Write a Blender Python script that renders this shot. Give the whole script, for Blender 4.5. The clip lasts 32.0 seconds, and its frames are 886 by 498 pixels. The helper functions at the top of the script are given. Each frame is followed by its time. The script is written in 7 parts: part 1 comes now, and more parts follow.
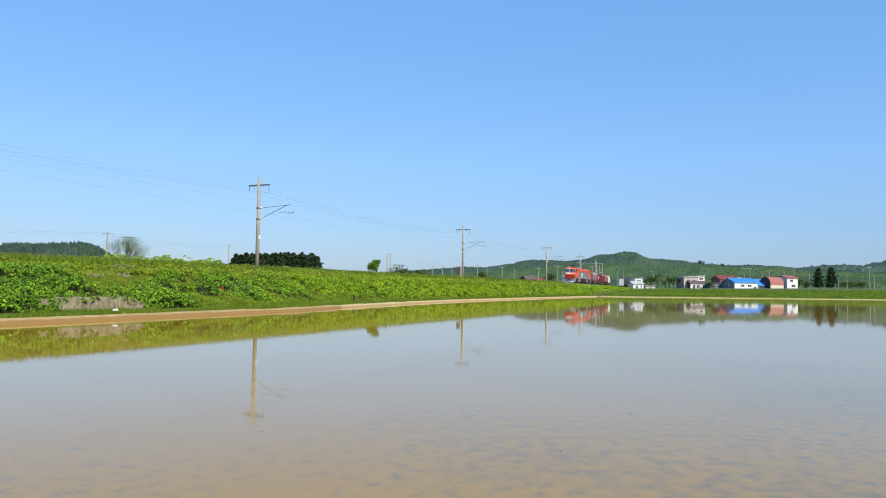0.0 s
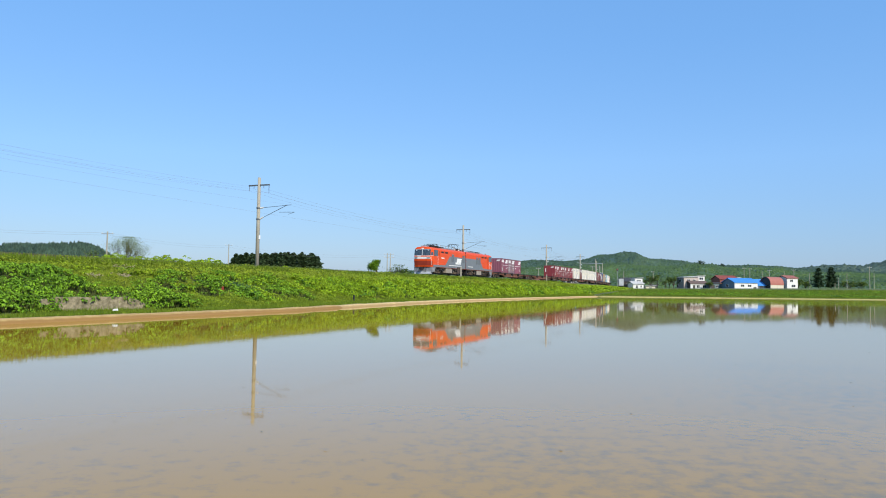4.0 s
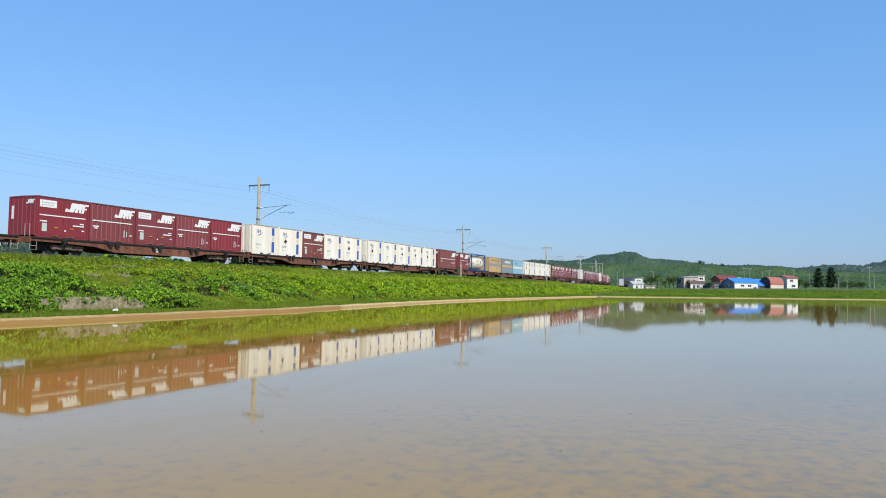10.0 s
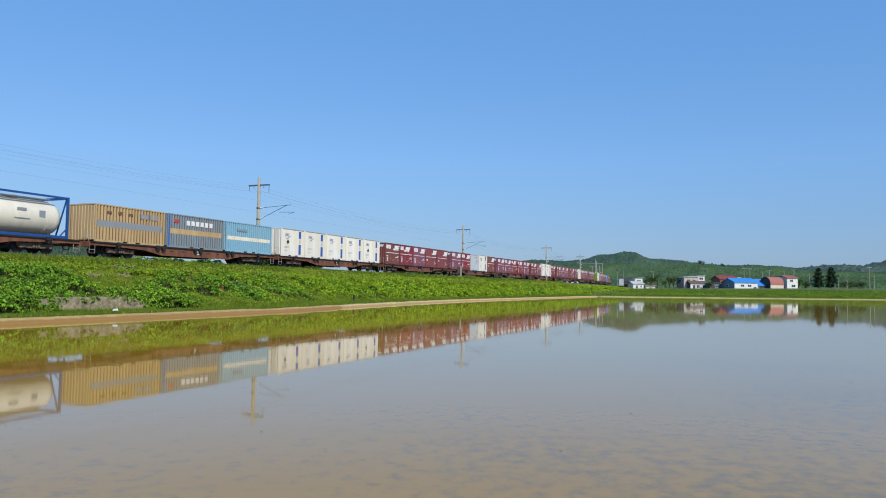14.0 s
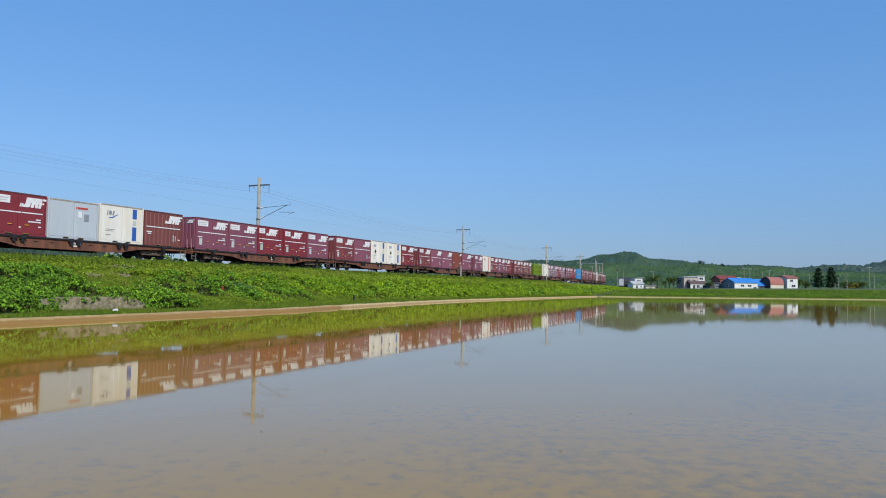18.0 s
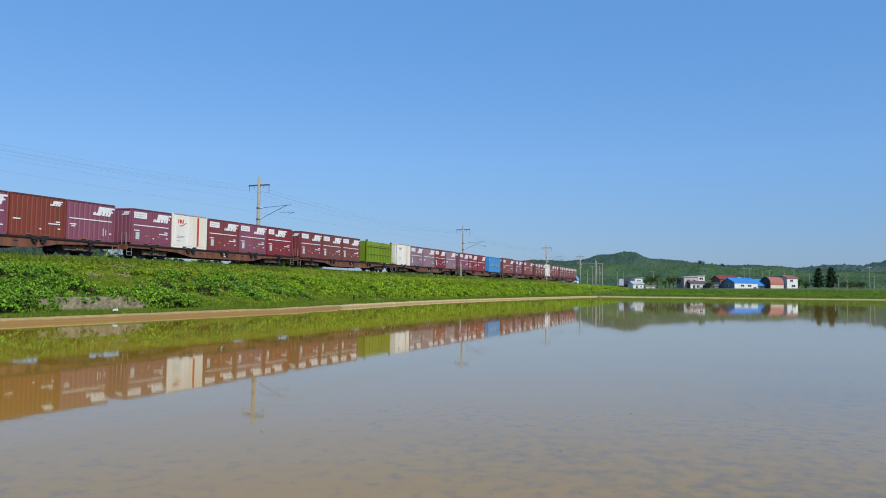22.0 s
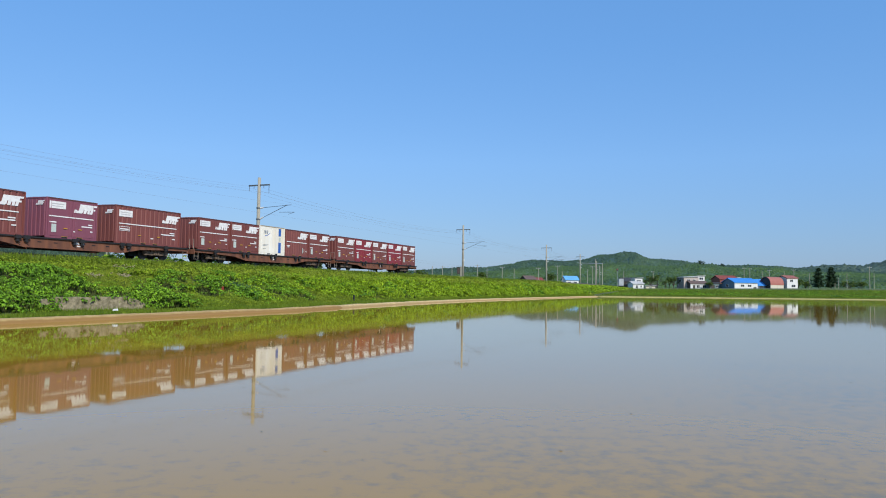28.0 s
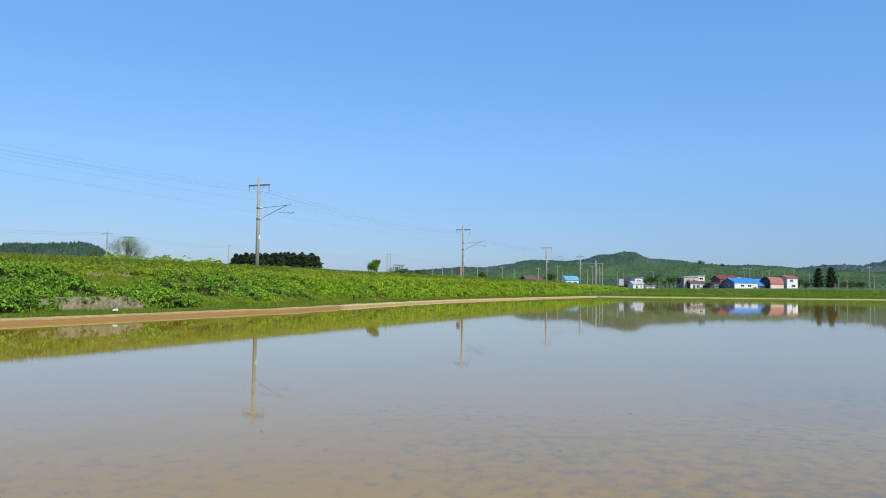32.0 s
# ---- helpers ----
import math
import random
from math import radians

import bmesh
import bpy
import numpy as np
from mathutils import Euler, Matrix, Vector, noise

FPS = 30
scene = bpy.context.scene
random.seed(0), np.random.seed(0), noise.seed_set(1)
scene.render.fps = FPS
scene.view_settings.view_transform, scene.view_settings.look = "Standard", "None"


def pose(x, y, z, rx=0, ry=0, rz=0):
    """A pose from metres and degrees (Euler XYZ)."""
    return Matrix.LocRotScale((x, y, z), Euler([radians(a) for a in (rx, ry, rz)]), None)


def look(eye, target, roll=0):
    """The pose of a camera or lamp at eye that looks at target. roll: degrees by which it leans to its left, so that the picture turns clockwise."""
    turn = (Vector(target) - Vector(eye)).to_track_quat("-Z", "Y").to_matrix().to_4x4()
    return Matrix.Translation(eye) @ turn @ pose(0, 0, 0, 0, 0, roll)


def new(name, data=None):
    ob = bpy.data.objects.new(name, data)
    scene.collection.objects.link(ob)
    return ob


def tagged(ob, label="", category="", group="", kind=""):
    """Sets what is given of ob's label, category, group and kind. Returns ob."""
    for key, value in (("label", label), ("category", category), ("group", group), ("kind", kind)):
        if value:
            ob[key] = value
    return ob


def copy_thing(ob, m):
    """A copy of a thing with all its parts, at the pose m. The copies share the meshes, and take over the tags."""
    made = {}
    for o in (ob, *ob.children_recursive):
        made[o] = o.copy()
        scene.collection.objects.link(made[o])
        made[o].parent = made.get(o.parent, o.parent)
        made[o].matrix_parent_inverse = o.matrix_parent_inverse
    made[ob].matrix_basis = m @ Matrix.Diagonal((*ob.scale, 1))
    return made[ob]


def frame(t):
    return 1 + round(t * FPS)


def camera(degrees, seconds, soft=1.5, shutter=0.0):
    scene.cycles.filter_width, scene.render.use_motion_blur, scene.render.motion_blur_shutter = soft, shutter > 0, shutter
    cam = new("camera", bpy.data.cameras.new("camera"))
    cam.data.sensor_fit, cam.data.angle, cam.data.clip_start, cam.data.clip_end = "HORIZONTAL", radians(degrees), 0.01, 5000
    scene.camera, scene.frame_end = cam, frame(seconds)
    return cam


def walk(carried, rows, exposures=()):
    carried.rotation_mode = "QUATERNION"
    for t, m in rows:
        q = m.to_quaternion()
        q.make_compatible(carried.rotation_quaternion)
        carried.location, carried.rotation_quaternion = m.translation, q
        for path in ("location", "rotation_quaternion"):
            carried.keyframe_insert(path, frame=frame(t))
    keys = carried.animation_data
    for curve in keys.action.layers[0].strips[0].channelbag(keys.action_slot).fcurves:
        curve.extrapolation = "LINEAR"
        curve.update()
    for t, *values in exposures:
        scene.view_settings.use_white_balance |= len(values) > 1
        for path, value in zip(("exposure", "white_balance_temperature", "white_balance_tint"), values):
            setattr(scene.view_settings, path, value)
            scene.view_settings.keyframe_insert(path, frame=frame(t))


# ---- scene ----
# ---------------------------------------------------------------- camera
# x to the right, y away from the water's near edge, z up; the water lies at z = 0.
EYE_H, TILT, LEAN = 1.373, radians(3.057), 0.823
cam = camera(62.8, 32.0, soft=1.0)
stand = look((0, 0, EYE_H), (0, 10 * math.cos(TILT), EYE_H + 10 * math.sin(TILT)), LEAN)
walk(cam, [(0.0, stand), (32.0, stand)],
     exposures=[(0.0, -0.02, 6480, 10), (9.0, -0.04, 6440, 10), (11.0, -0.24, 6260, 10), (13.0, -0.33, 6170, 10), (19.0, -0.45, 6030, 10), (24.0, -0.39, 6050, 10), (28.0, -0.28, 6130, 10), (29.0, -0.26, 6150, 10), (30.0, -0.34, 6150, 10), (31.0, -0.22, 6190, 10), (32.0, -0.19, 6200, 10)])

# ---------------------------------------------------------------- sky and sun
SUN_EL, SUN_DIR = radians(36), Vector((0.50, -0.80, 0))
world = bpy.data.worlds.new("sky")
scene.world = world
world.use_nodes = True
wn = world.node_tree.nodes
wl = world.node_tree.links
sky = wn.new("ShaderNodeTexSky")
sky.sky_type = "NISHITA"
sky.sun_disc = False
sky.sun_elevation = SUN_EL
sky.sun_rotation = math.atan2(SUN_DIR.x, SUN_DIR.y)
sky.air_density, sky.dust_density, sky.ozone_density = 1.0, 0.6, 3.0
wn["Background"].inputs["Strength"].default_value = 0.120
clear = wn.new("ShaderNodeMixRGB")
clear.inputs["Fac"].default_value = 0.44
clear.inputs["Color2"].default_value = (1.92, 4.92, 10.4, 1)
wl.new(sky.outputs["Color"], clear.inputs["Color1"])
# a little haze greys the sky towards the horizon
way = wn.new("ShaderNodeTexCoord")
up = wn.new("ShaderNodeSeparateXYZ")
haze = wn.new("ShaderNodeValToRGB")
haze.color_ramp.elements[0].position, haze.color_ramp.elements[0].color = 0.0, (0.90, 0.84, 0.78, 1)
haze.color_ramp.elements[1].position, haze.color_ramp.elements[1].color = 0.32, (1.0, 1.06, 1.08, 1)
middle = haze.color_ramp.elements.new(0.17)
middle.color = (1.09, 1.08, 1.06, 1)
tint = wn.new("ShaderNodeMixRGB")
tint.blend_type = "MULTIPLY"
tint.inputs["Fac"].default_value = 1.0
wl.new(way.outputs["Generated"], up.inputs[0])
wl.new(up.outputs["Z"], haze.inputs["Fac"])
wl.new(clear.outputs["Color"], tint.inputs["Color1"])
wl.new(haze.outputs["Color"], tint.inputs["Color2"])
wl.new(tint.outputs["Color"], wn["Background"].inputs["Color"])
sun_data = bpy.data.lights.new("sun", "SUN")
sun_data.energy, sun_data.angle, sun_data.color = 5.0, radians(0.53), (1.0, 0.94, 0.82)
sun = new("sun", sun_data)
sun_from = SUN_DIR.normalized() * math.cos(SUN_EL) + Vector((0, 0, math.sin(SUN_EL)))
sun.matrix_world = look(sun_from * 200, (0, 0, 0))
scene.view_settings.exposure = 0.0

# ---------------------------------------------------------------- the line of the track
TURN = math.radians(22.98)
U0, N0 = Vector((math.sin(TURN), math.cos(TURN), 0)), Vector((math.cos(TURN), -math.sin(TURN), 0))
SIDE = 40.43          # the camera's distance from the centre line
RAIL = 3.08           # top of the rails
CURVE_AT, CURVE_R, CURVE_END = 148.0, 850.0, 0.36


def line(q, d=0.0, z=0.0):
    """The point at q metres along the track, d metres from its centre to the water's side."""
    a = min(max(q - CURVE_AT, 0) / CURVE_R, CURVE_END)
    s = min(q, CURVE_AT)
    c = U0 * s - N0 * SIDE
    u, n = heading(q)
    if a > 0:
        c = c + U0 * (CURVE_R * math.sin(a)) - N0 * (CURVE_R * (1 - math.cos(a)))
    rest = q - CURVE_AT - CURVE_END * CURVE_R
    if rest > 0:
        c = c + u * rest
    return c + n * d + Vector((0, 0, z))


def heading(q):
    a = min(max(q - CURVE_AT, 0) / CURVE_R, CURVE_END)
    return U0 * math.cos(a) - N0 * math.sin(a), N0 * math.cos(a) + U0 * math.sin(a)


def on_line(q, d=0.0, z=0.0):
    """A pose on the track: x points back along the train, -y to the water."""
    u, n = heading(q)
    p = line(q, d, z)
    return pose(p.x, p.y, p.z, 0, 0, math.degrees(math.atan2(u.y, u.x)))


def nose(t):
    """Where the front of the locomotive is at t seconds: it brakes gently."""
    k = t / 16 - 1
    return -150.44 - 288.98 * k + 41.03 * k ** 2 - 3.82 * k ** 3 - 8.82 * k ** 4 - 1.64 * k ** 5


# ---------------------------------------------------------------- materials
def material(name, base, rough=0.6, metal=0.0, vary=0.18, scale=3.0, bump=0.0, bump_scale=40.0,
             second=None, mix=0.5, streak=False, spec=0.5, per_object=0.0, grain=0.0, coat=0.0, island=0.0):
    """A painted or natural surface: broad stains, fine grain, relief."""
    m = bpy.data.materials.new(name)
    m.use_nodes = True
    nt = m.node_tree
    nd, ln = nt.nodes, nt.links
    b = nd["Principled BSDF"]
    b.inputs["Roughness"].default_value = rough
    b.inputs["Metallic"].default_value = metal
    b.inputs["Specular IOR Level"].default_value = spec
    b.inputs["Coat Weight"].default_value = coat
    tc = nd.new("ShaderNodeTexCoord")
    mp = nd.new("ShaderNodeMapping")
    if streak:
        mp.inputs["Scale"].default_value = (1.0, 1.0, 0.12)
    ln.new(tc.outputs["Object"], mp.inputs["Vector"])
    n1 = nd.new("ShaderNodeTexNoise")
    n1.inputs["Scale"].default_value = scale
    n1.inputs["Detail"].default_value = 5
    n1.inputs["Roughness"].default_value = 0.62
    ln.new(mp.outputs["Vector"], n1.inputs["Vector"])
    ramp = nd.new("ShaderNodeMapRange")
    ramp.inputs["From Min"].default_value, ramp.inputs["From Max"].default_value = 0.33, 0.67
    ln.new(n1.outputs["Fac"], ramp.inputs["Value"])
    mx = nd.new("ShaderNodeMixRGB")
    other = second if second else tuple(max(0, c * (1 - 1.7 * vary)) for c in base)
    mx.inputs["Color1"].default_value = (*base, 1)
    mx.inputs["Color2"].default_value = (*other, 1)
    fac = nd.new("ShaderNodeMath")
    fac.operation = "MULTIPLY"
    fac.inputs[1].default_value = mix if second else 0.8
    ln.new(ramp.outputs["Result"], fac.inputs[0])
    ln.new(fac.outputs[0], mx.inputs["Fac"])
    out = mx.outputs["Color"]
    n2 = nd.new("ShaderNodeTexNoise")
    n2.inputs["Scale"].default_value = bump_scale
    n2.inputs["Detail"].default_value = 3
    ln.new(tc.outputs["Object"], n2.inputs["Vector"])
    hs = nd.new("ShaderNodeHueSaturation")
    ln.new(out, hs.inputs["Color"])
    val = nd.new("ShaderNodeMath")
    val.operation = "MULTIPLY_ADD"
    val.inputs[1].default_value = vary * 0.6 + grain
    val.inputs[2].default_value = 1 - (vary * 0.3 + grain * 0.5)
    ln.new(n2.outputs["Fac"], val.inputs[0])
    vout = val.outputs[0]
    if per_object or island:
        src = nd.new("ShaderNodeObjectInfo").outputs["Random"] if per_object else nd.new("ShaderNodeNewGeometry").outputs["Random Per Island"]
        amt = per_object or island
        r2 = nd.new("ShaderNodeMath")
        r2.operation = "MULTIPLY_ADD"
        r2.inputs[1].default_value = amt
        r2.inputs[2].default_value = 1 - amt / 2
        ln.new(src, r2.inputs[0])
        r3 = nd.new("ShaderNodeMath")
        r3.operation = "MULTIPLY"
        ln.new(vout, r3.inputs[0])
        ln.new(r2.outputs[0], r3.inputs[1])
        vout = r3.outputs[0]
    ln.new(vout, hs.inputs["Value"])
    ln.new(hs.outputs["Color"], b.inputs["Base Color"])
    if bump:
        bp = nd.new("ShaderNodeBump")
        bp.inputs["Strength"].default_value = bump
        bp.inputs["Distance"].default_value = 0.02
        ln.new(n2.outputs["Fac"], bp.inputs["Height"])
        ln.new(bp.outputs["Normal"], b.inputs["Normal"])
    return m


def leaf_material(name, base, second, through_amount=0.35, scale=0.25, island=0.5):
    """Leaves: patches of two greens, each leaf a little different, some light passing through."""
    m = material(name, base, rough=0.5, vary=0.1, scale=scale, second=second, mix=1.0, bump_scale=3.0, island=island, spec=0.12)
    nt = m.node_tree
    nd, ln = nt.nodes, nt.links
    b, o = nd["Principled BSDF"], nd["Material Output"]
    tr = nd.new("ShaderNodeBsdfTranslucent")
    ln.new(b.inputs["Base Color"].links[0].from_socket, tr.inputs["Color"])
    mx = nd.new("ShaderNodeMixShader")
    mx.inputs[0].default_value = through_amount
    ln.new(b.outputs[0], mx.inputs[1])
    ln.new(tr.outputs[0], mx.inputs[2])
    ln.new(mx.outputs[0], o.inputs["Surface"])
    return m


def water_material():
    """Shallow, muddy field water: a smooth surface over silt, with faint ripples."""
    m = bpy.data.materials.new("paddy_water")
    m.use_nodes = True
    nt = m.node_tree
    nd, ln = nt.nodes, nt.links
    b = nd["Principled BSDF"]
    tc = nd.new("ShaderNodeTexCoord")
    n1 = nd.new("ShaderNodeTexNoise")
    n1.inputs["Scale"].default_value = 5.5
    n1.inputs["Detail"].default_value = 7
    n1.inputs["Roughness"].default_value = 0.68
    ln.new(tc.outputs["Object"], n1.inputs["Vector"])
    # stirred silt: dark flecks lie thicker in some parts of the field
    n3 = nd.new("ShaderNodeTexNoise")
    n3.inputs["Scale"].default_value = 0.23
    n3.inputs["Detail"].default_value = 3
    ln.new(tc.outputs["Object"], n3.inputs["Vector"])
    sep = nd.new("ShaderNodeSeparateXYZ")
    ln.new(tc.outputs["Object"], sep.inputs[0])
    side = nd.new("ShaderNodeMapRange")
    side.inputs["From Min"].default_value, side.inputs["From Max"].default_value = -1.0, 5.0
    side.inputs["To Min"].default_value, side.inputs["To Max"].default_value = -0.05, 0.09
    ln.new(sep.outputs["X"], side.inputs["Value"])
    away = nd.new("ShaderNodeMapRange")
    away.inputs["From Min"].default_value, away.inputs["From Max"].default_value = 5.0, 16.0
    away.inputs["To Min"].default_value, away.inputs["To Max"].default_value = 0.05, -0.16
    ln.new(sep.outputs["Y"], away.inputs["Value"])
    spread = nd.new("ShaderNodeMath")
    ln.new(side.outputs["Result"], spread.inputs[0])
    ln.new(away.outputs["Result"], spread.inputs[1])
    thick = nd.new("ShaderNodeMath")
    thick.operation = "MULTIPLY_ADD"
    thick.inputs[1].default_value = 0.42
    ln.new(n3.outputs["Fac"], thick.inputs[0])
    ln.new(spread.outputs[0], thick.inputs[2])
    diff = nd.new("ShaderNodeMath")
    diff.operation = "SUBTRACT"
    ln.new(n1.outputs["Fac"], diff.inputs[0])
    ln.new(thick.outputs[0], diff.inputs[1])
    ramp = nd.new("ShaderNodeValToRGB")
    ramp.color_ramp.elements[0].position, ramp.color_ramp.elements[0].color = 0.06, (0.240, 0.155, 0.044, 1)
    ramp.color_ramp.elements[1].position, ramp.color_ramp.elements[1].color = 0.29, (0.395, 0.216, 0.021, 1)
    ln.new(diff.outputs[0], ramp.inputs["Fac"])
    ln.new(ramp.outputs["Color"], b.inputs["Base Color"])
    b.inputs["Roughness"].default_value = 0.034
    b.inputs["IOR"].default_value = 1.35
    n2 = nd.new("ShaderNodeTexNoise")
    n2.inputs["Scale"].default_value = 1.6
    n2.inputs["Detail"].default_value = 3
    ln.new(tc.outputs["Object"], n2.inputs["Vector"])
    bp = nd.new("ShaderNodeBump")
    bp.inputs["Strength"].default_value = 0.02
    bp.inputs["Distance"].default_value = 0.03
    ln.new(n2.outputs["Fac"], bp.inputs["Height"])
    ln.new(bp.outputs["Normal"], b.inputs["Normal"])
    return m


RED = material("loco_red", (0.70, 0.075, 0.008), 0.42, vary=0.06, scale=1.2, streak=True, spec=0.35)
RED_SHADE = material("loco_red_in_shade", (0.30, 0.035, 0.015), 0.4, vary=0.1)
GREY = material("loco_grey", (0.17, 0.185, 0.20), 0.4, vary=0.08, scale=1.5, streak=True)
GREY_LIGHT = material("pale_grey_paint", (0.42, 0.44, 0.46), 0.45, vary=0.2, scale=3)
WHITE = material("white_paint", (0.78, 0.78, 0.76), 0.45, vary=0.06, scale=4)
CREAM = material("cream_paint", (0.74, 0.68, 0.55), 0.45, vary=0.10, scale=2.0, streak=True)
DARK = material("sooty_steel", (0.022, 0.019, 0.018), 0.65, vary=0.3, scale=8, bump=0.2)
GRIME = material("rusty_underframe", (0.085, 0.056, 0.042), 0.75, vary=0.4, scale=9, second=(0.028, 0.022, 0.02), mix=0.9, bump=0.3)
BROWN = material("wagon_brown", (0.215, 0.082, 0.038), 0.65, vary=0.3, scale=2.2, second=(0.075, 0.032, 0.022), mix=0.8, streak=True)
BEIGE = material("dusty_beige_steel", (0.36, 0.31, 0.25), 0.7, vary=0.25, scale=4)
GLASS = material("dark_glass", (0.02, 0.03, 0.04), 0.05, vary=0.05, spec=0.8)
CAB_GLASS = material("cab_glass", (0.055, 0.075, 0.08), 0.04, vary=0.5, scale=2.2, second=(0.02, 0.022, 0.025), mix=1.0, spec=1.0, coat=0.6)
BLACK = material("black_paint", (0.012, 0.012, 0.014), 0.55, vary=0.2)
STEEL = material("galvanised_steel", (0.42, 0.43, 0.44), 0.45, metal=0.6, vary=0.15, scale=6)
CONCRETE = material("pole_concrete", (0.37, 0.34, 0.27), 0.85, vary=0.18, scale=4, bump=0.25, streak=True)
WALLCON = material("stained_concrete", (0.32, 0.265, 0.165), 0.9, vary=0.4, scale=5.5, second=(0.13, 0.11, 0.06), mix=1.0, bump=0.7, grain=0.3)
BALLAST = material("ballast", (0.20, 0.16, 0.125), 0.95, vary=0.4, scale=18, bump=0.8, bump_scale=25, grain=0.5)
BLUE = material("blue_frame_paint", (0.015, 0.075, 0.27), 0.45, vary=0.15, scale=3)
BLUE_BAND = material("blue_band", (0.03, 0.11, 0.40), 0.45, vary=0.06)
YELLOW = material("yellow_paint", (0.65, 0.36, 0.02), 0.5, vary=0.15)
MUD = material("mud", (0.52, 0.35, 0.13), 0.9, vary=0.3, scale=2.0, second=(0.34, 0.21, 0.07), mix=0.8, bump=1.0, bump_scale=26, grain=0.3)
MUD_PALE = material("dry_mud", (0.68, 0.50, 0.22), 0.9, vary=0.25, scale=2.5, second=(0.36, 0.23, 0.09), mix=0.7, bump=1.0, bump_scale=26, grain=0.3)
GROUND = material("grass_ground", (0.070, 0.088, 0.016), 0.95, vary=0.35, scale=0.35, second=(0.11, 0.135, 0.022), mix=1, bump=0.5, bump_scale=9, grain=0.4)
WATER = water_material()


def soak(m, level, colour):
    """Mud is dark and damp near the water line."""
    nd, ln = m.node_tree.nodes, m.node_tree.links
    b = nd["Principled BSDF"]
    src = b.inputs["Base Color"].links[0].from_socket
    sep = nd.new("ShaderNodeSeparateXYZ")
    ln.new(nd["Texture Coordinate"].outputs["Object"], sep.inputs[0])
    nz = nd.new("ShaderNodeTexNoise")
    nz.inputs["Scale"].default_value = 2.2
    nz.inputs["Detail"].default_value = 4
    ln.new(nd["Texture Coordinate"].outputs["Object"], nz.inputs["Vector"])
    ad = nd.new("ShaderNodeMath")
    ad.operation = "MULTIPLY_ADD"
    ad.inputs[1].default_value = 0.10
    ln.new(nz.outputs["Fac"], ad.inputs[0])
    ln.new(sep.outputs["Z"], ad.inputs[2])
    mr = nd.new("ShaderNodeMapRange")
    mr.inputs["From Min"].default_value, mr.inputs["From Max"].default_value = level + 0.02, level + 0.08
    mr.inputs["To Min"].default_value, mr.inputs["To Max"].default_value = 1.0, 0.0
    ln.new(ad.outputs[0], mr.inputs["Value"])
    mx = nd.new("ShaderNodeMixRGB")
    mx.inputs["Color2"].default_value = (*colour, 1)
    ln.new(mr.outputs["Result"], mx.inputs["Fac"])
    ln.new(src, mx.inputs["Color1"])
    ln.new(mx.outputs["Color"], b.inputs["Base Color"])


MUD_FAR = material("trodden_dry_mud", (0.42, 0.34, 0.13), 0.9, vary=0.25, scale=2.5, second=(0.22, 0.21, 0.06), mix=0.7, bump=1.0, bump_scale=26, grain=0.3)
RAIL_STEEL = material("rail_steel", (0.16, 0.125, 0.10), 0.6, metal=0.3, vary=0.3, scale=4)
soak(MUD, 0.12, (0.27, 0.150, 0.042))
soak(MUD_PALE, 0.09, (0.36, 0.235, 0.095))


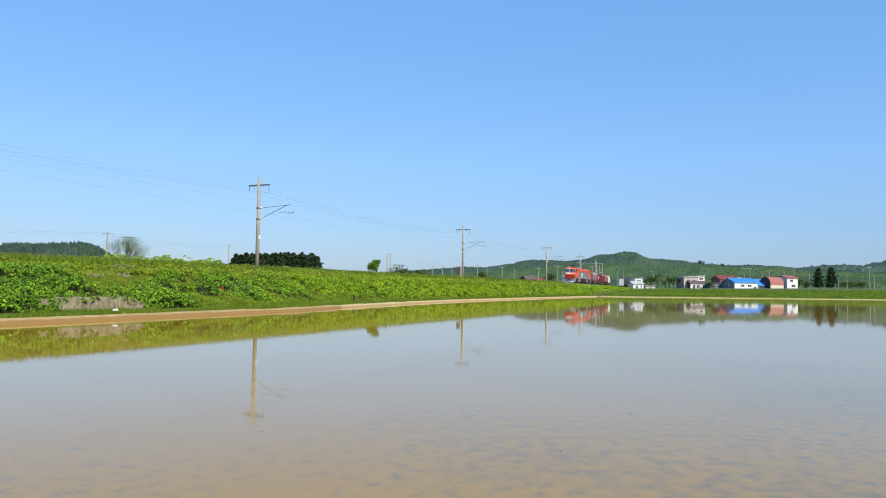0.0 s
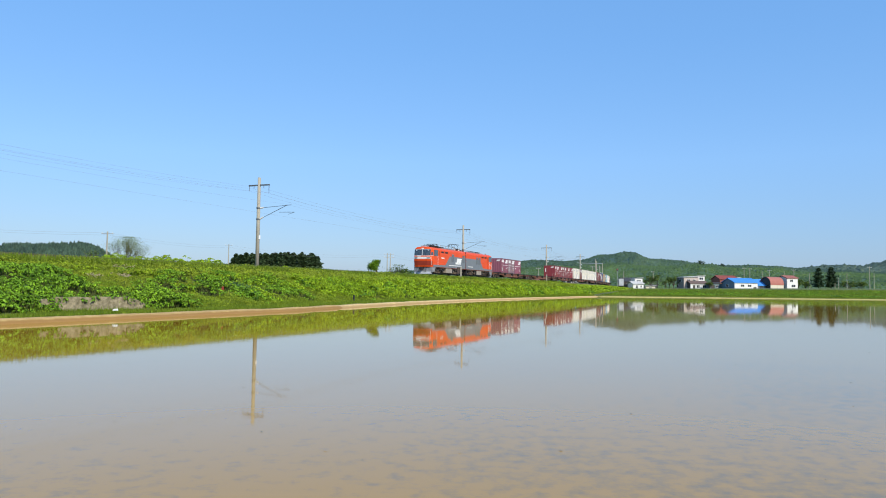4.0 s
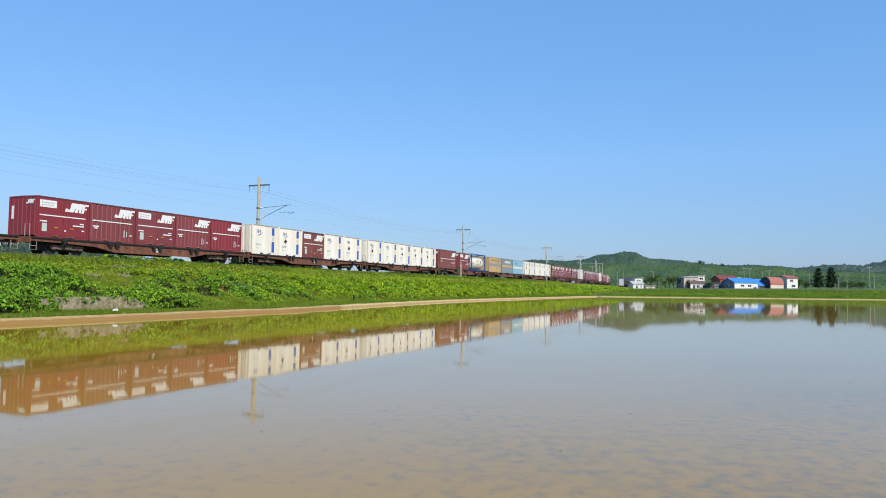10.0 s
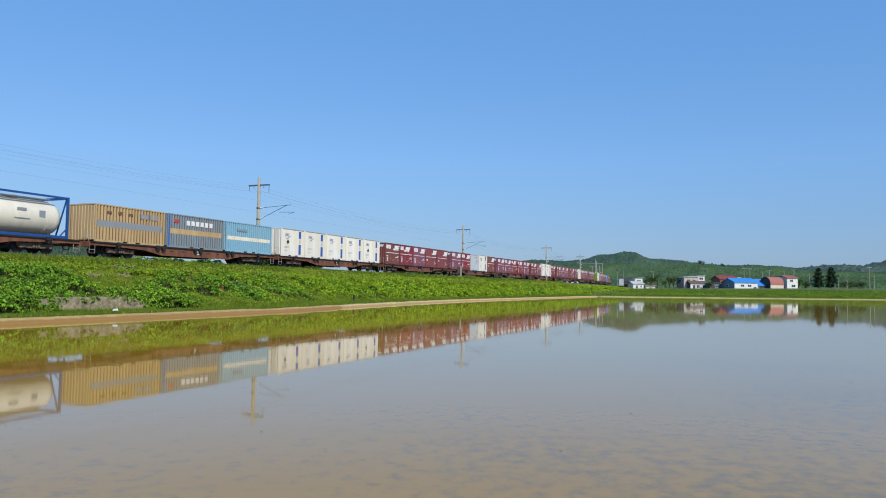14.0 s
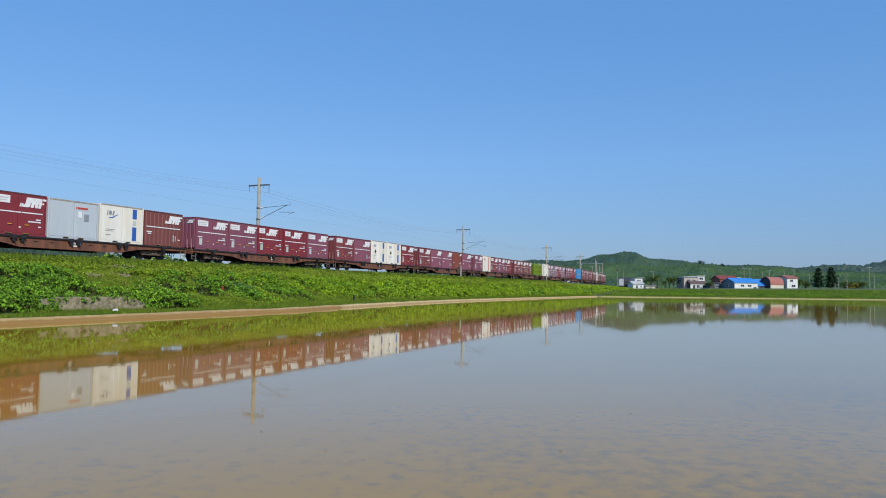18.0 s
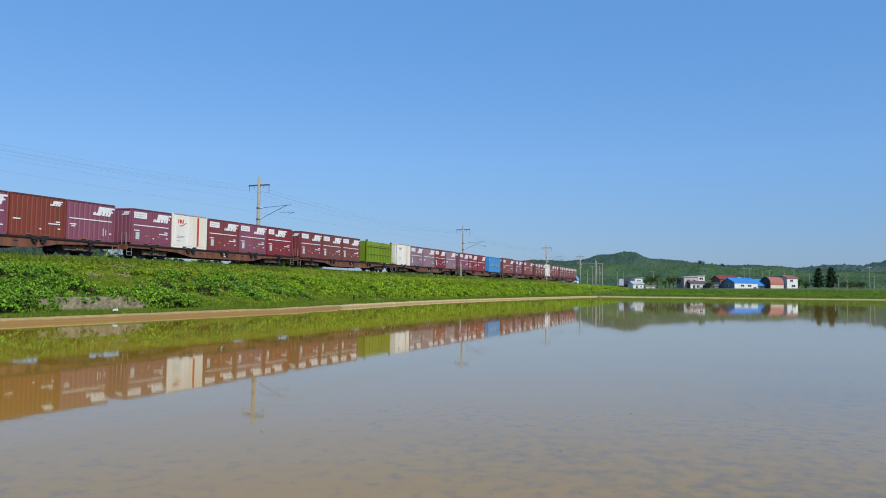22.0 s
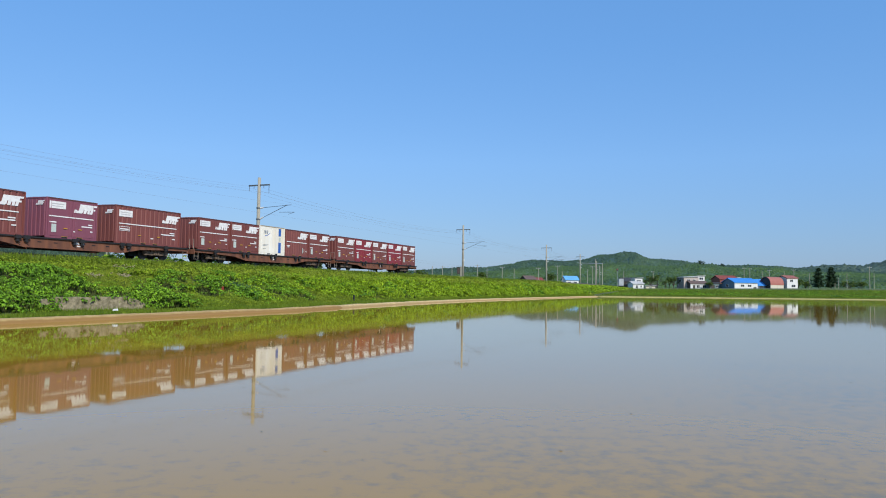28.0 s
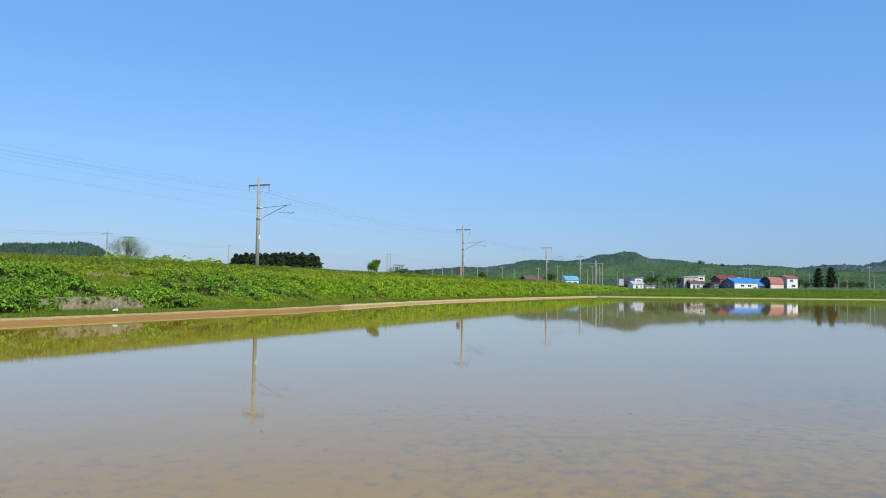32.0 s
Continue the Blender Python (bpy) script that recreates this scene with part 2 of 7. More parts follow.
# ---------------------------------------------------------------- mesh helpers
class Form:
    """Collects boxes, prisms and tubes for one mesh."""

    def __init__(self):
        self.v, self.f = [], []

    def box(self, x0, x1, y0, y1, z0, z1):
        n = len(self.v)
        self.v += [(x0, y0, z0), (x1, y0, z0), (x1, y1, z0), (x0, y1, z0), (x0, y0, z1), (x1, y0, z1), (x1, y1, z1), (x0, y1, z1)]
        self.f += [tuple(n + i for i in q) for q in ((3, 2, 1, 0), (4, 5, 6, 7), (0, 1, 5, 4), (1, 2, 6, 5), (2, 3, 7, 6), (3, 0, 4, 7))]
        return self

    def prism(self, poly, a, b, axis="y"):
        """A polygon swept from a to b along an axis; its two numbers are the other axes in order."""
        n, k = len(self.v), len(poly)
        put = {"x": lambda p, s: (s, p[0], p[1]), "y": lambda p, s: (p[0], s, p[1]), "z": lambda p, s: (p[0], p[1], s)}[axis]
        self.v += [put(p, a) for p in poly] + [put(p, b) for p in poly]
        self.f += [tuple(n + i for i in range(k)), tuple(n + 2 * k - 1 - i for i in range(k))]
        self.f += [(n + i, n + k + i, n + k + (i + 1) % k, n + (i + 1) % k) for i in range(k)]
        return self

    def tube(self, p, q, r, r2=None, k=8, caps=True):
        p, q = Vector(p), Vector(q)
        r2 = r if r2 is None else r2
        w = (q - p).normalized()
        a = w.orthogonal().normalized()
        b = w.cross(a)
        n = len(self.v)
        for c, rad in ((p, r), (q, r2)):
            for i in range(k):
                t = 2 * math.pi * i / k
                self.v.append(tuple(c + (a * math.cos(t) + b * math.sin(t)) * rad))
        self.f += [(n + i, n + (i + 1) % k, n + k + (i + 1) % k, n + k + i) for i in range(k)]
        if caps:
            self.f += [tuple(n + k - 1 - i for i in range(k)), tuple(n + k + i for i in range(k))]
        return self

    def path(self, points, r, k=6):
        """A pipe of one piece through the points."""
        p = [Vector(q) for q in points]
        n = len(self.v)
        side = None
        for i, c in enumerate(p):
            w = (p[min(i + 1, len(p) - 1)] - p[max(i - 1, 0)]).normalized()
            side = w.orthogonal() if side is None else side - w * side.dot(w)
            if side.length < 1e-6:
                side = w.orthogonal()
            side = side.normalized()
            b = w.cross(side)
            self.v += [tuple(c + (side * math.cos(2 * math.pi * j / k) + b * math.sin(2 * math.pi * j / k)) * r) for j in range(k)]
        for i in range(len(p) - 1):
            a, b = n + i * k, n + (i + 1) * k
            self.f += [(a + j, a + (j + 1) % k, b + (j + 1) % k, b + j) for j in range(k)]
        last = n + (len(p) - 1) * k
        self.f += [tuple(n + k - 1 - j for j in range(k)), tuple(last + j for j in range(k))]
        return self

    def mesh(self, name, mat, bevel=0.0, smooth=False):
        me = bpy.data.meshes.new(name)
        me.from_pydata(self.v, [], self.f)
        bm = bmesh.new()
        bm.from_mesh(me)
        bmesh.ops.recalc_face_normals(bm, faces=bm.faces)
        if bevel:
            edges = [e for e in bm.edges if e.is_manifold and e.calc_face_angle(0) > 0.5]
            bmesh.ops.bevel(bm, geom=edges, offset=bevel, segments=2, affect="EDGES", clamp_overlap=True)
        bm.to_mesh(me)
        bm.free()
        if smooth:
            for p in me.polygons:
                p.use_smooth = True
        me.materials.append(mat)
        return me


def part(name, form, mat, parent, label="", bevel=0.0, smooth=False, at=None):
    ob = new(name, form.mesh(name, mat, bevel, smooth) if isinstance(form, Form) else form)
    ob.parent = parent
    if at is not None:
        ob.matrix_basis = at
    if label:
        ob["label"] = label
    return ob


def thing(name, label, category, at=None, group="", kind=""):
    ob = new(name)
    ob.empty_display_size = 0.3
    if at is not None:
        ob.matrix_basis = at
    return tagged(ob, label, category, group, kind)


def solo(name, form, mat, label, category="", at=None, group="", kind="", bevel=0.0, smooth=False):
    ob = new(name, form.mesh(name, mat, bevel, smooth) if isinstance(form, Form) else form)
    if at is not None:
        ob.matrix_basis = at
    return tagged(ob, label, category, group, kind)


def raw_mesh(name, verts, faces, mat, smooth=False):
    """A mesh out of numpy arrays; all faces have the same number of corners."""
    me = bpy.data.meshes.new(name)
    k = faces.shape[1]
    me.vertices.add(len(verts))
    me.vertices.foreach_set("co", np.ascontiguousarray(verts, dtype=np.float32).ravel())
    me.loops.add(faces.size)
    me.loops.foreach_set("vertex_index", np.ascontiguousarray(faces, dtype=np.int32).ravel())
    me.polygons.add(len(faces))
    me.polygons.foreach_set("loop_start", np.arange(0, faces.size, k, dtype=np.int32))
    me.polygons.foreach_set("loop_total", np.full(len(faces), k, dtype=np.int32))
    if smooth:
        me.polygons.foreach_set("use_smooth", np.ones(len(faces), dtype=bool))
    me.update(calc_edges=True)
    me.materials.append(mat)
    return me


# ---------------------------------------------------------------- the land
def line_np(q, d):
    """line() for whole arrays."""
    q, d = np.asarray(q, float), np.asarray(d, float)
    a = np.clip((q - CURVE_AT) / CURVE_R, 0, CURVE_END)
    s = np.minimum(q, CURVE_AT)
    rest = np.maximum(q - CURVE_AT - CURVE_END * CURVE_R, 0)
    ux, uy, nx, ny = U0.x, U0.y, N0.x, N0.y
    hx, hy = ux * np.cos(a) - nx * np.sin(a), uy * np.cos(a) - ny * np.sin(a)
    mx, my = nx * np.cos(a) + ux * np.sin(a), ny * np.cos(a) + uy * np.sin(a)
    along, out = CURVE_R * np.sin(a), CURVE_R * (1 - np.cos(a))
    x = ux * (s + along) - nx * (SIDE + out) + hx * rest + mx * d
    y = uy * (s + along) - ny * (SIDE + out) + hy * rest + my * d
    return x, y


FAR_BUND = 148.8      # where the far bund meets the near one; it runs off aslant


def shear(d):
    """How far along the track the far bund has gone at d metres from the track."""
    return np.interp(d, [11.9, 15.7, 25.8, 40.2, 68.6, 104.2, 187.3], [0, 3.8, 11.8, 22.2, 43.8, 65.1, 114.5])


def shore(q):
    """Distance of the water's edge from the track's centre."""
    return np.interp(q, [-40, 16, 33, 44, 57, 66, 75, 90, 110, 400], [18.7, 18.5, 17.75, 15.8, 13.95, 13.1, 12.4, 12.1, 11.9, 11.9])


def ripple(x, y, k):
    """A cheap smooth noise of about -1 to 1, with waves of about 6 / k metres."""
    return (np.sin(x * k + 1.3 * np.sin(y * k * 0.7 + 2)) * np.cos(y * k * 1.1 - 1.7 * np.sin(x * k * 0.6)) * 0.6
            + np.sin(x * k * 2.3 + y * k * 1.9 + 3 * np.sin(x * k * 0.31)) * 0.4)


def far_level(x):
    """The farmland beyond the field rises gently to the right."""
    return np.clip(1.12 + 0.0144 * np.asarray(x, float), 1.2, 3.3)


def field_level(p, x):
    return np.interp(p, [148, 151, 170, 240], [0.22, 0.30, 0.75, 1.0]) + (far_level(x) - 1.0) * np.interp(p, [160, 230], [0, 1])


def height(q, d):
    """Ground level in track coordinates."""
    q, d = np.asarray(q, float), np.asarray(d, float)
    b = shore(q)
    p = q - shear(d)
    field = field_level(p, line_np(q, d)[0])
    low = np.where(p > FAR_BUND + 0.62, field, np.where(p > FAR_BUND, -0.16, 0.15))
    foot = np.where(p > FAR_BUND, field, 0.22)
    t = np.clip((d - 4.2) / (b - 2.6 - 4.2), 0, 1)
    z = 2.42 - (2.42 - foot) * (1 - (1 - t) ** 1.06)
    z = np.where(d > b - 2.45, low, z)
    z = np.where((d >= b - 0.56) & (p < FAR_BUND), -0.16, z)
    z = np.where((np.abs(d) < 4.2), 2.46, z)
    far = np.interp(-d, [4.2, 8.5, 60, 400], [2.46, 1.5, 1.6, 2.5])
    return np.where(d < -4.2, far, z)


def build_ground():
    ps = np.unique(np.concatenate([[-600, -350, -200, -120, -80, -55], np.arange(-40, 147, 1.5), [147.5, 148.2, 148.79, 148.81, 149.4, 149.44, 150.3],
                                   np.arange(152, 330, 3.5), np.geomspace(335, 4200, 30)]))
    base = np.array([-760, -500, -300, -160, -80, -45, -25, -15, -9, -6, -4.3, -4.1, -2, 0, 2, 4.1, 4.3])
    rows = []
    for p in ps:
        b = 20.0
        for _ in range(12):
            b = float(shore(p + shear(b)))
        inner = np.concatenate([np.linspace(5, b - 2.7, 14), [b - 2.46, b - 2.44, b - 1.6, b - 1.2, b - 0.8, b - 0.58, b - 0.54, b - 0.2, b + 1.0]])
        outer = b + np.concatenate([np.linspace(3, 110, 22), np.geomspace(130, 4200, 14)])
        rows.append(np.concatenate([base, inner, outer]))
    d = np.array(rows)
    q = np.repeat(ps[:, None], d.shape[1], 1) + shear(d)
    x, y = line_np(q, d)
    z = height(q, d)
    wild = (d > 5) & (d < shore(q) - 2.5)
    z = z + np.where(wild, 0.10 * ripple(x, y, 0.9), 0)
    v = np.stack([x, y, z], -1).reshape(-1, 3)
    n, k = d.shape
    i = (np.arange(n - 1)[:, None] * k + np.arange(k - 1)[None]).ravel()
    f = np.stack([i, i + 1, i + k + 1, i + k], -1)[:, ::-1]
    solo("ground", raw_mesh("ground", v, f, GROUND, smooth=False), GROUND, "grassy green farmland and railway bank", kind="structure")
    me = bpy.data.meshes.new("water")
    w = [line(FAR_BUND + float(shear(d)) - 0.1, d) for d in (150, 104.2, 68.6, 40.2, 25.8, 15.7, 11.6)]
    w += [line(q, float(shore(q)) - 0.35) for q in (110, 90, 75, 66, 57, 44, 33, 16, -60)] + [line(-60, 150)]
    me.from_pydata([tuple(p) for p in w], [], [tuple(range(len(w)))])
    me.materials.append(WATER)
    solo("water", me, WATER, "still muddy water of a flooded rice field", kind="structure")


def bund(q0, q1, mat, label, across=False):
    """A low ridge of trodden mud along the water."""
    profile = [(0.16, -0.16), (0.05, -0.04), (-0.02, 0.05), (-0.08, 0.12), (-0.18, 0.16), (-0.42, 0.175), (-0.62, 0.165), (-0.9, 0.10)]
    n = max(4, int((q1 - q0) / 0.16))
    v = []
    for i in range(n + 1):
        q = q0 + (q1 - q0) * i / n
        ends = min(1, min(i, n - i) * 0.25)
        for j, (o, z) in enumerate(profile):
            wob = 0.03 * noise.noise(Vector((q * 0.5, j * 0.35, 3))) + 0.018 * noise.noise(Vector((q * 3.1, j, 8)))
            zz = max(-0.16, (z + (0.03 * noise.noise(Vector((q * 0.4, j * 0.4, 1))) + 0.015 * noise.noise(Vector((q * 4, j, 5))) if 0 < j else 0)) * (0.62 + 0.38 * ends))
            if across:
                p = line(FAR_BUND + float(shear(q)) - (o + wob) * 1.3, q, zz * 0.72)
            else:
                p = line(q, float(shore(q)) + o + wob, zz)
            v.append(tuple(p))
    k = len(profile)
    f = [(i * k + j, i * k + j + 1, (i + 1) * k + j + 1, (i + 1) * k + j) for i in range(n) for j in range(k - 1)]
    me = bpy.data.meshes.new("earth_bund")
    me.from_pydata(v, [], f)
    bm = bmesh.new()
    bm.from_mesh(me)
    bmesh.ops.recalc_face_normals(bm, faces=bm.faces)
    if sum(fc.normal.z for fc in bm.faces) < 0:
        bmesh.ops.reverse_faces(bm, faces=bm.faces)
    bm.to_mesh(me)
    bm.free()
    for p in me.polygons:
        p.use_smooth = True
    me.materials.append(mat)
    return solo("earth_bund", me, mat, label, kind="structure")


build_ground()
bund(-40, 40.25, MUD, "wet brown mud bund along the flooded field")
for a, b in ((40.25, 54.6), (54.6, 72.6), (72.6, 107.2), (107.2, 148.8)):
    bund(a, b, MUD_PALE, "pale dry mud bund along the flooded field")
for a, b in ((12.0, 31.0), (31.0, 46.5), (46.5, 150)):
    bund(a, b, MUD_FAR, "pale mud bund across the far end of the field", across=True)
near = Form()
near.prism([(-1.6, -0.16), (-1.4, 0.12), (-1.2, 0.18), (0.1, 0.18), (0.35, 0.1), (0.6, -0.16)], -40, 60, "x")
solo("earth_bund", near, MUD, "trodden mud bund at the field's near edge", kind="structure", bevel=0.03)


# ---------------------------------------------------------------- railway track
def build_track():
    qs = list(np.arange(-120, 140, 10.0)) + list(np.arange(143, 440, 8.0))
    def sweep(name, profile, mat, label, z0=0.0):
        v, f = [], []
        k = len(profile)
        for q in qs:
            v += [tuple(line(q, d, z0 + z)) for d, z in profile]
        for i in range(len(qs) - 1):
            f += [(i * k + j, i * k + j + 1, (i + 1) * k + j + 1, (i + 1) * k + j) for j in range(k - 1)]
        me = bpy.data.meshes.new(name)
        me.from_pydata(v, [], f)
        bm = bmesh.new()
        bm.from_mesh(me)
        bmesh.ops.recalc_face_normals(bm, faces=bm.faces)
        bm.to_mesh(me)
        bm.free()
        me.materials.append(mat)
        return solo(name, me, mat, label, kind="structure")
    sweep("track_bed", [(-3.0, -0.70), (-1.75, -0.19), (1.75, -0.19), (3.0, -0.70)], BALLAST, "brown stone ballast bed of the railway", RAIL)
    for s in (-0.567, 0.567):
        pr = [(s - 0.06, -0.15), (s - 0.06, -0.13), (s - 0.01, -0.11), (s - 0.01, -0.05), (s - 0.033, -0.04), (s - 0.033, 0.0),
              (s + 0.033, 0.0), (s + 0.033, -0.04), (s + 0.01, -0.05), (s + 0.01, -0.11), (s + 0.06, -0.13), (s + 0.06, -0.15)]
        sweep("rail", pr, RAIL_STEEL, "worn steel rail", RAIL)
    sl = Form().box(-0.12, 0.12, -1.0, 1.0, -0.2, -0.15).mesh("sleeper", CONCRETE)
    track = thing("sleeper_row", "concrete sleepers under the rails", kind="structure", category="")
    for i in range(220):
        ob = part("sleeper", sl, CONCRETE, track)
        ob.matrix_basis = on_line(-25 + i * 0.66, 0, RAIL)


build_track()


# ---------------------------------------------------------------- the goods train
TRAIN = []          # thing, metres behind the nose, height over the rails
WAGON_L, FIRST = 20.4, 25.0


def paint(name, c, second=None, vary=0.14, rough=0.5):
    return material(name, c, rough, vary=vary, scale=1.1, streak=True, second=second, mix=0.65, bump_scale=30, per_object=0.10, grain=0.05)


PAINTS = {
    "red": paint("container_red", (0.235, 0.026, 0.034), (0.165, 0.023, 0.028)),
    "maroon": paint("container_maroon", (0.215, 0.045, 0.048), (0.15, 0.035, 0.036)),
    "purple": paint("container_faded_purple", (0.235, 0.070, 0.104), (0.165, 0.052, 0.074)),
    "faded": paint("container_dusty_mauve", (0.245, 0.150, 0.175), (0.175, 0.105, 0.12)),
    "brown": paint("container_brown", (0.195, 0.056, 0.045), (0.135, 0.040, 0.033)),
    "rust": paint("container_rust_brown", (0.215, 0.045, 0.022), (0.15, 0.034, 0.018)),
    "white": paint("container_white", (0.82, 0.79, 0.72), (0.66, 0.55, 0.38), 0.06),
    "grey": paint("container_grey", (0.50, 0.53, 0.55), (0.40, 0.43, 0.46), 0.06),
    "tan": paint("container_tan", (0.52, 0.37, 0.18), (0.31, 0.195, 0.095), 0.2),
    "steel": paint("container_blue_grey", (0.215, 0.265, 0.31), (0.19, 0.19, 0.18), 0.18),
    "sky": paint("container_light_blue", (0.21, 0.41, 0.53), (0.26, 0.39, 0.46), 0.14),
    "azure": paint("container_strong_blue", (0.065, 0.27, 0.56), (0.05, 0.21, 0.46), 0.10),
    "green": paint("container_green", (0.185, 0.275, 0.008), (0.125, 0.15, 0.012), 0.2),
}
# Top rails get a darker, mottled colour than the box sides.
RIM_DARK = material("dark_top_rim", (0.075, 0.028, 0.028), 0.65, vary=0.3, scale=5, second=(0.15, 0.045, 0.045), mix=0.7)
RIM_PALE = material("mottled_tan_rim", (0.42, 0.37, 0.29), 0.6, vary=0.3, scale=5, second=(0.20, 0.15, 0.10), mix=0.8)
# Darker body colours paint the shade in the recesses between the ribs.
RIB_SHADE = {"tan": paint("shade_between_tan_ribs", (0.17, 0.105, 0.05), (0.11, 0.065, 0.035), 0.3), "steel": paint("shade_between_grey_ribs", (0.10, 0.10, 0.10), (0.065, 0.06, 0.055), 0.3),
          "sky": paint("shade_between_blue_ribs", (0.125, 0.26, 0.36), (0.10, 0.19, 0.25), 0.2), "azure": paint("azure_shade_between_ribs", (0.045, 0.20, 0.44), (0.035, 0.15, 0.34), 0.2)}
WORDS = {"red": "deep red", "maroon": "dark maroon", "purple": "faded purple-red", "faded": "sun-bleached mauve", "brown": "dull brown", "rust": "plain rust-brown"}
RUST_MARK = material("rusty_brown_mark", (0.20, 0.10, 0.05), 0.6, vary=0.3, scale=9)
MARK_GREY = material("grey_mark", (0.25, 0.27, 0.30), 0.5, vary=0.05)
GOLD = material("faded_gold_lettering", (0.36, 0.40, 0.22), 0.5, vary=0.2, scale=8)
MARK_RED = material("red_mark", (0.55, 0.05, 0.03), 0.5, vary=0.05)
PALE_LETTER = material("faded_grey_lettering", (0.45, 0.46, 0.47), 0.5, vary=0.1)
BOARD_LINE = material("faded_board_line", (0.50, 0.48, 0.48), 0.5, vary=0.1)
DUSTY = material("dusty_rust", (0.19, 0.135, 0.09), 0.8, vary=0.35, scale=7, second=(0.07, 0.05, 0.035), mix=0.9, bump=0.3)
PLATE = material("data_plate", (0.55, 0.60, 0.55), 0.5, vary=0.2, scale=25)
WORN_WHITE = material("worn_white_lettering", (0.80, 0.79, 0.77), 0.5, vary=0.10, scale=6, second=(0.60, 0.54, 0.53), mix=0.6)


def mark(form, x0, z0, w, h, y, slant=0.28):
    """A slanted three-stroke emblem, its strokes joined by a bar, with a hooked foot."""
    t = 0.004
    edge = ((0, 0), (0.40, 0), (0.46, 0.10), (0.46, 0.45), (0.50, 0.45), (0.50, 0.0), (0.64, 0.0), (0.64, 0.36), (0.68, 0.36), (0.70, 0.0), (0.82, 0.0), (0.80, 0.40), (0.84, 0.44), (0.84, 0.0),
            (0.97, 0.0), (0.97, 0.40), (1.07, 0.40), (1.07, 0.58), (0.97, 0.58), (0.97, 0.80), (1.12, 0.80), (1.12, 1.0), (0.22, 1.0), (0.22, 0.30), (0.16, 0.22), (0.12, 0.36), (0, 0.36))
    form.prism([(x0 + u * w + slant * v * h, z0 + v * h) for u, v in edge], y - t, y + t)
    return form


def swoosh(form, x0, z0, w, y):
    """A thin curved stroke."""
    k = 9
    up = [(x0 + w * i / (k - 1), z0 + 0.32 * w * math.sin(math.pi * 0.5 * i / (k - 1)) ** 3) for i in range(k)]
    dn = [(x - 0.02, z - 0.02 - 0.05 * math.sin(math.pi * i / (k - 1))) for i, (x, z) in enumerate(up)]
    return form.prism(up + dn[::-1], y - 0.004, y + 0.004)


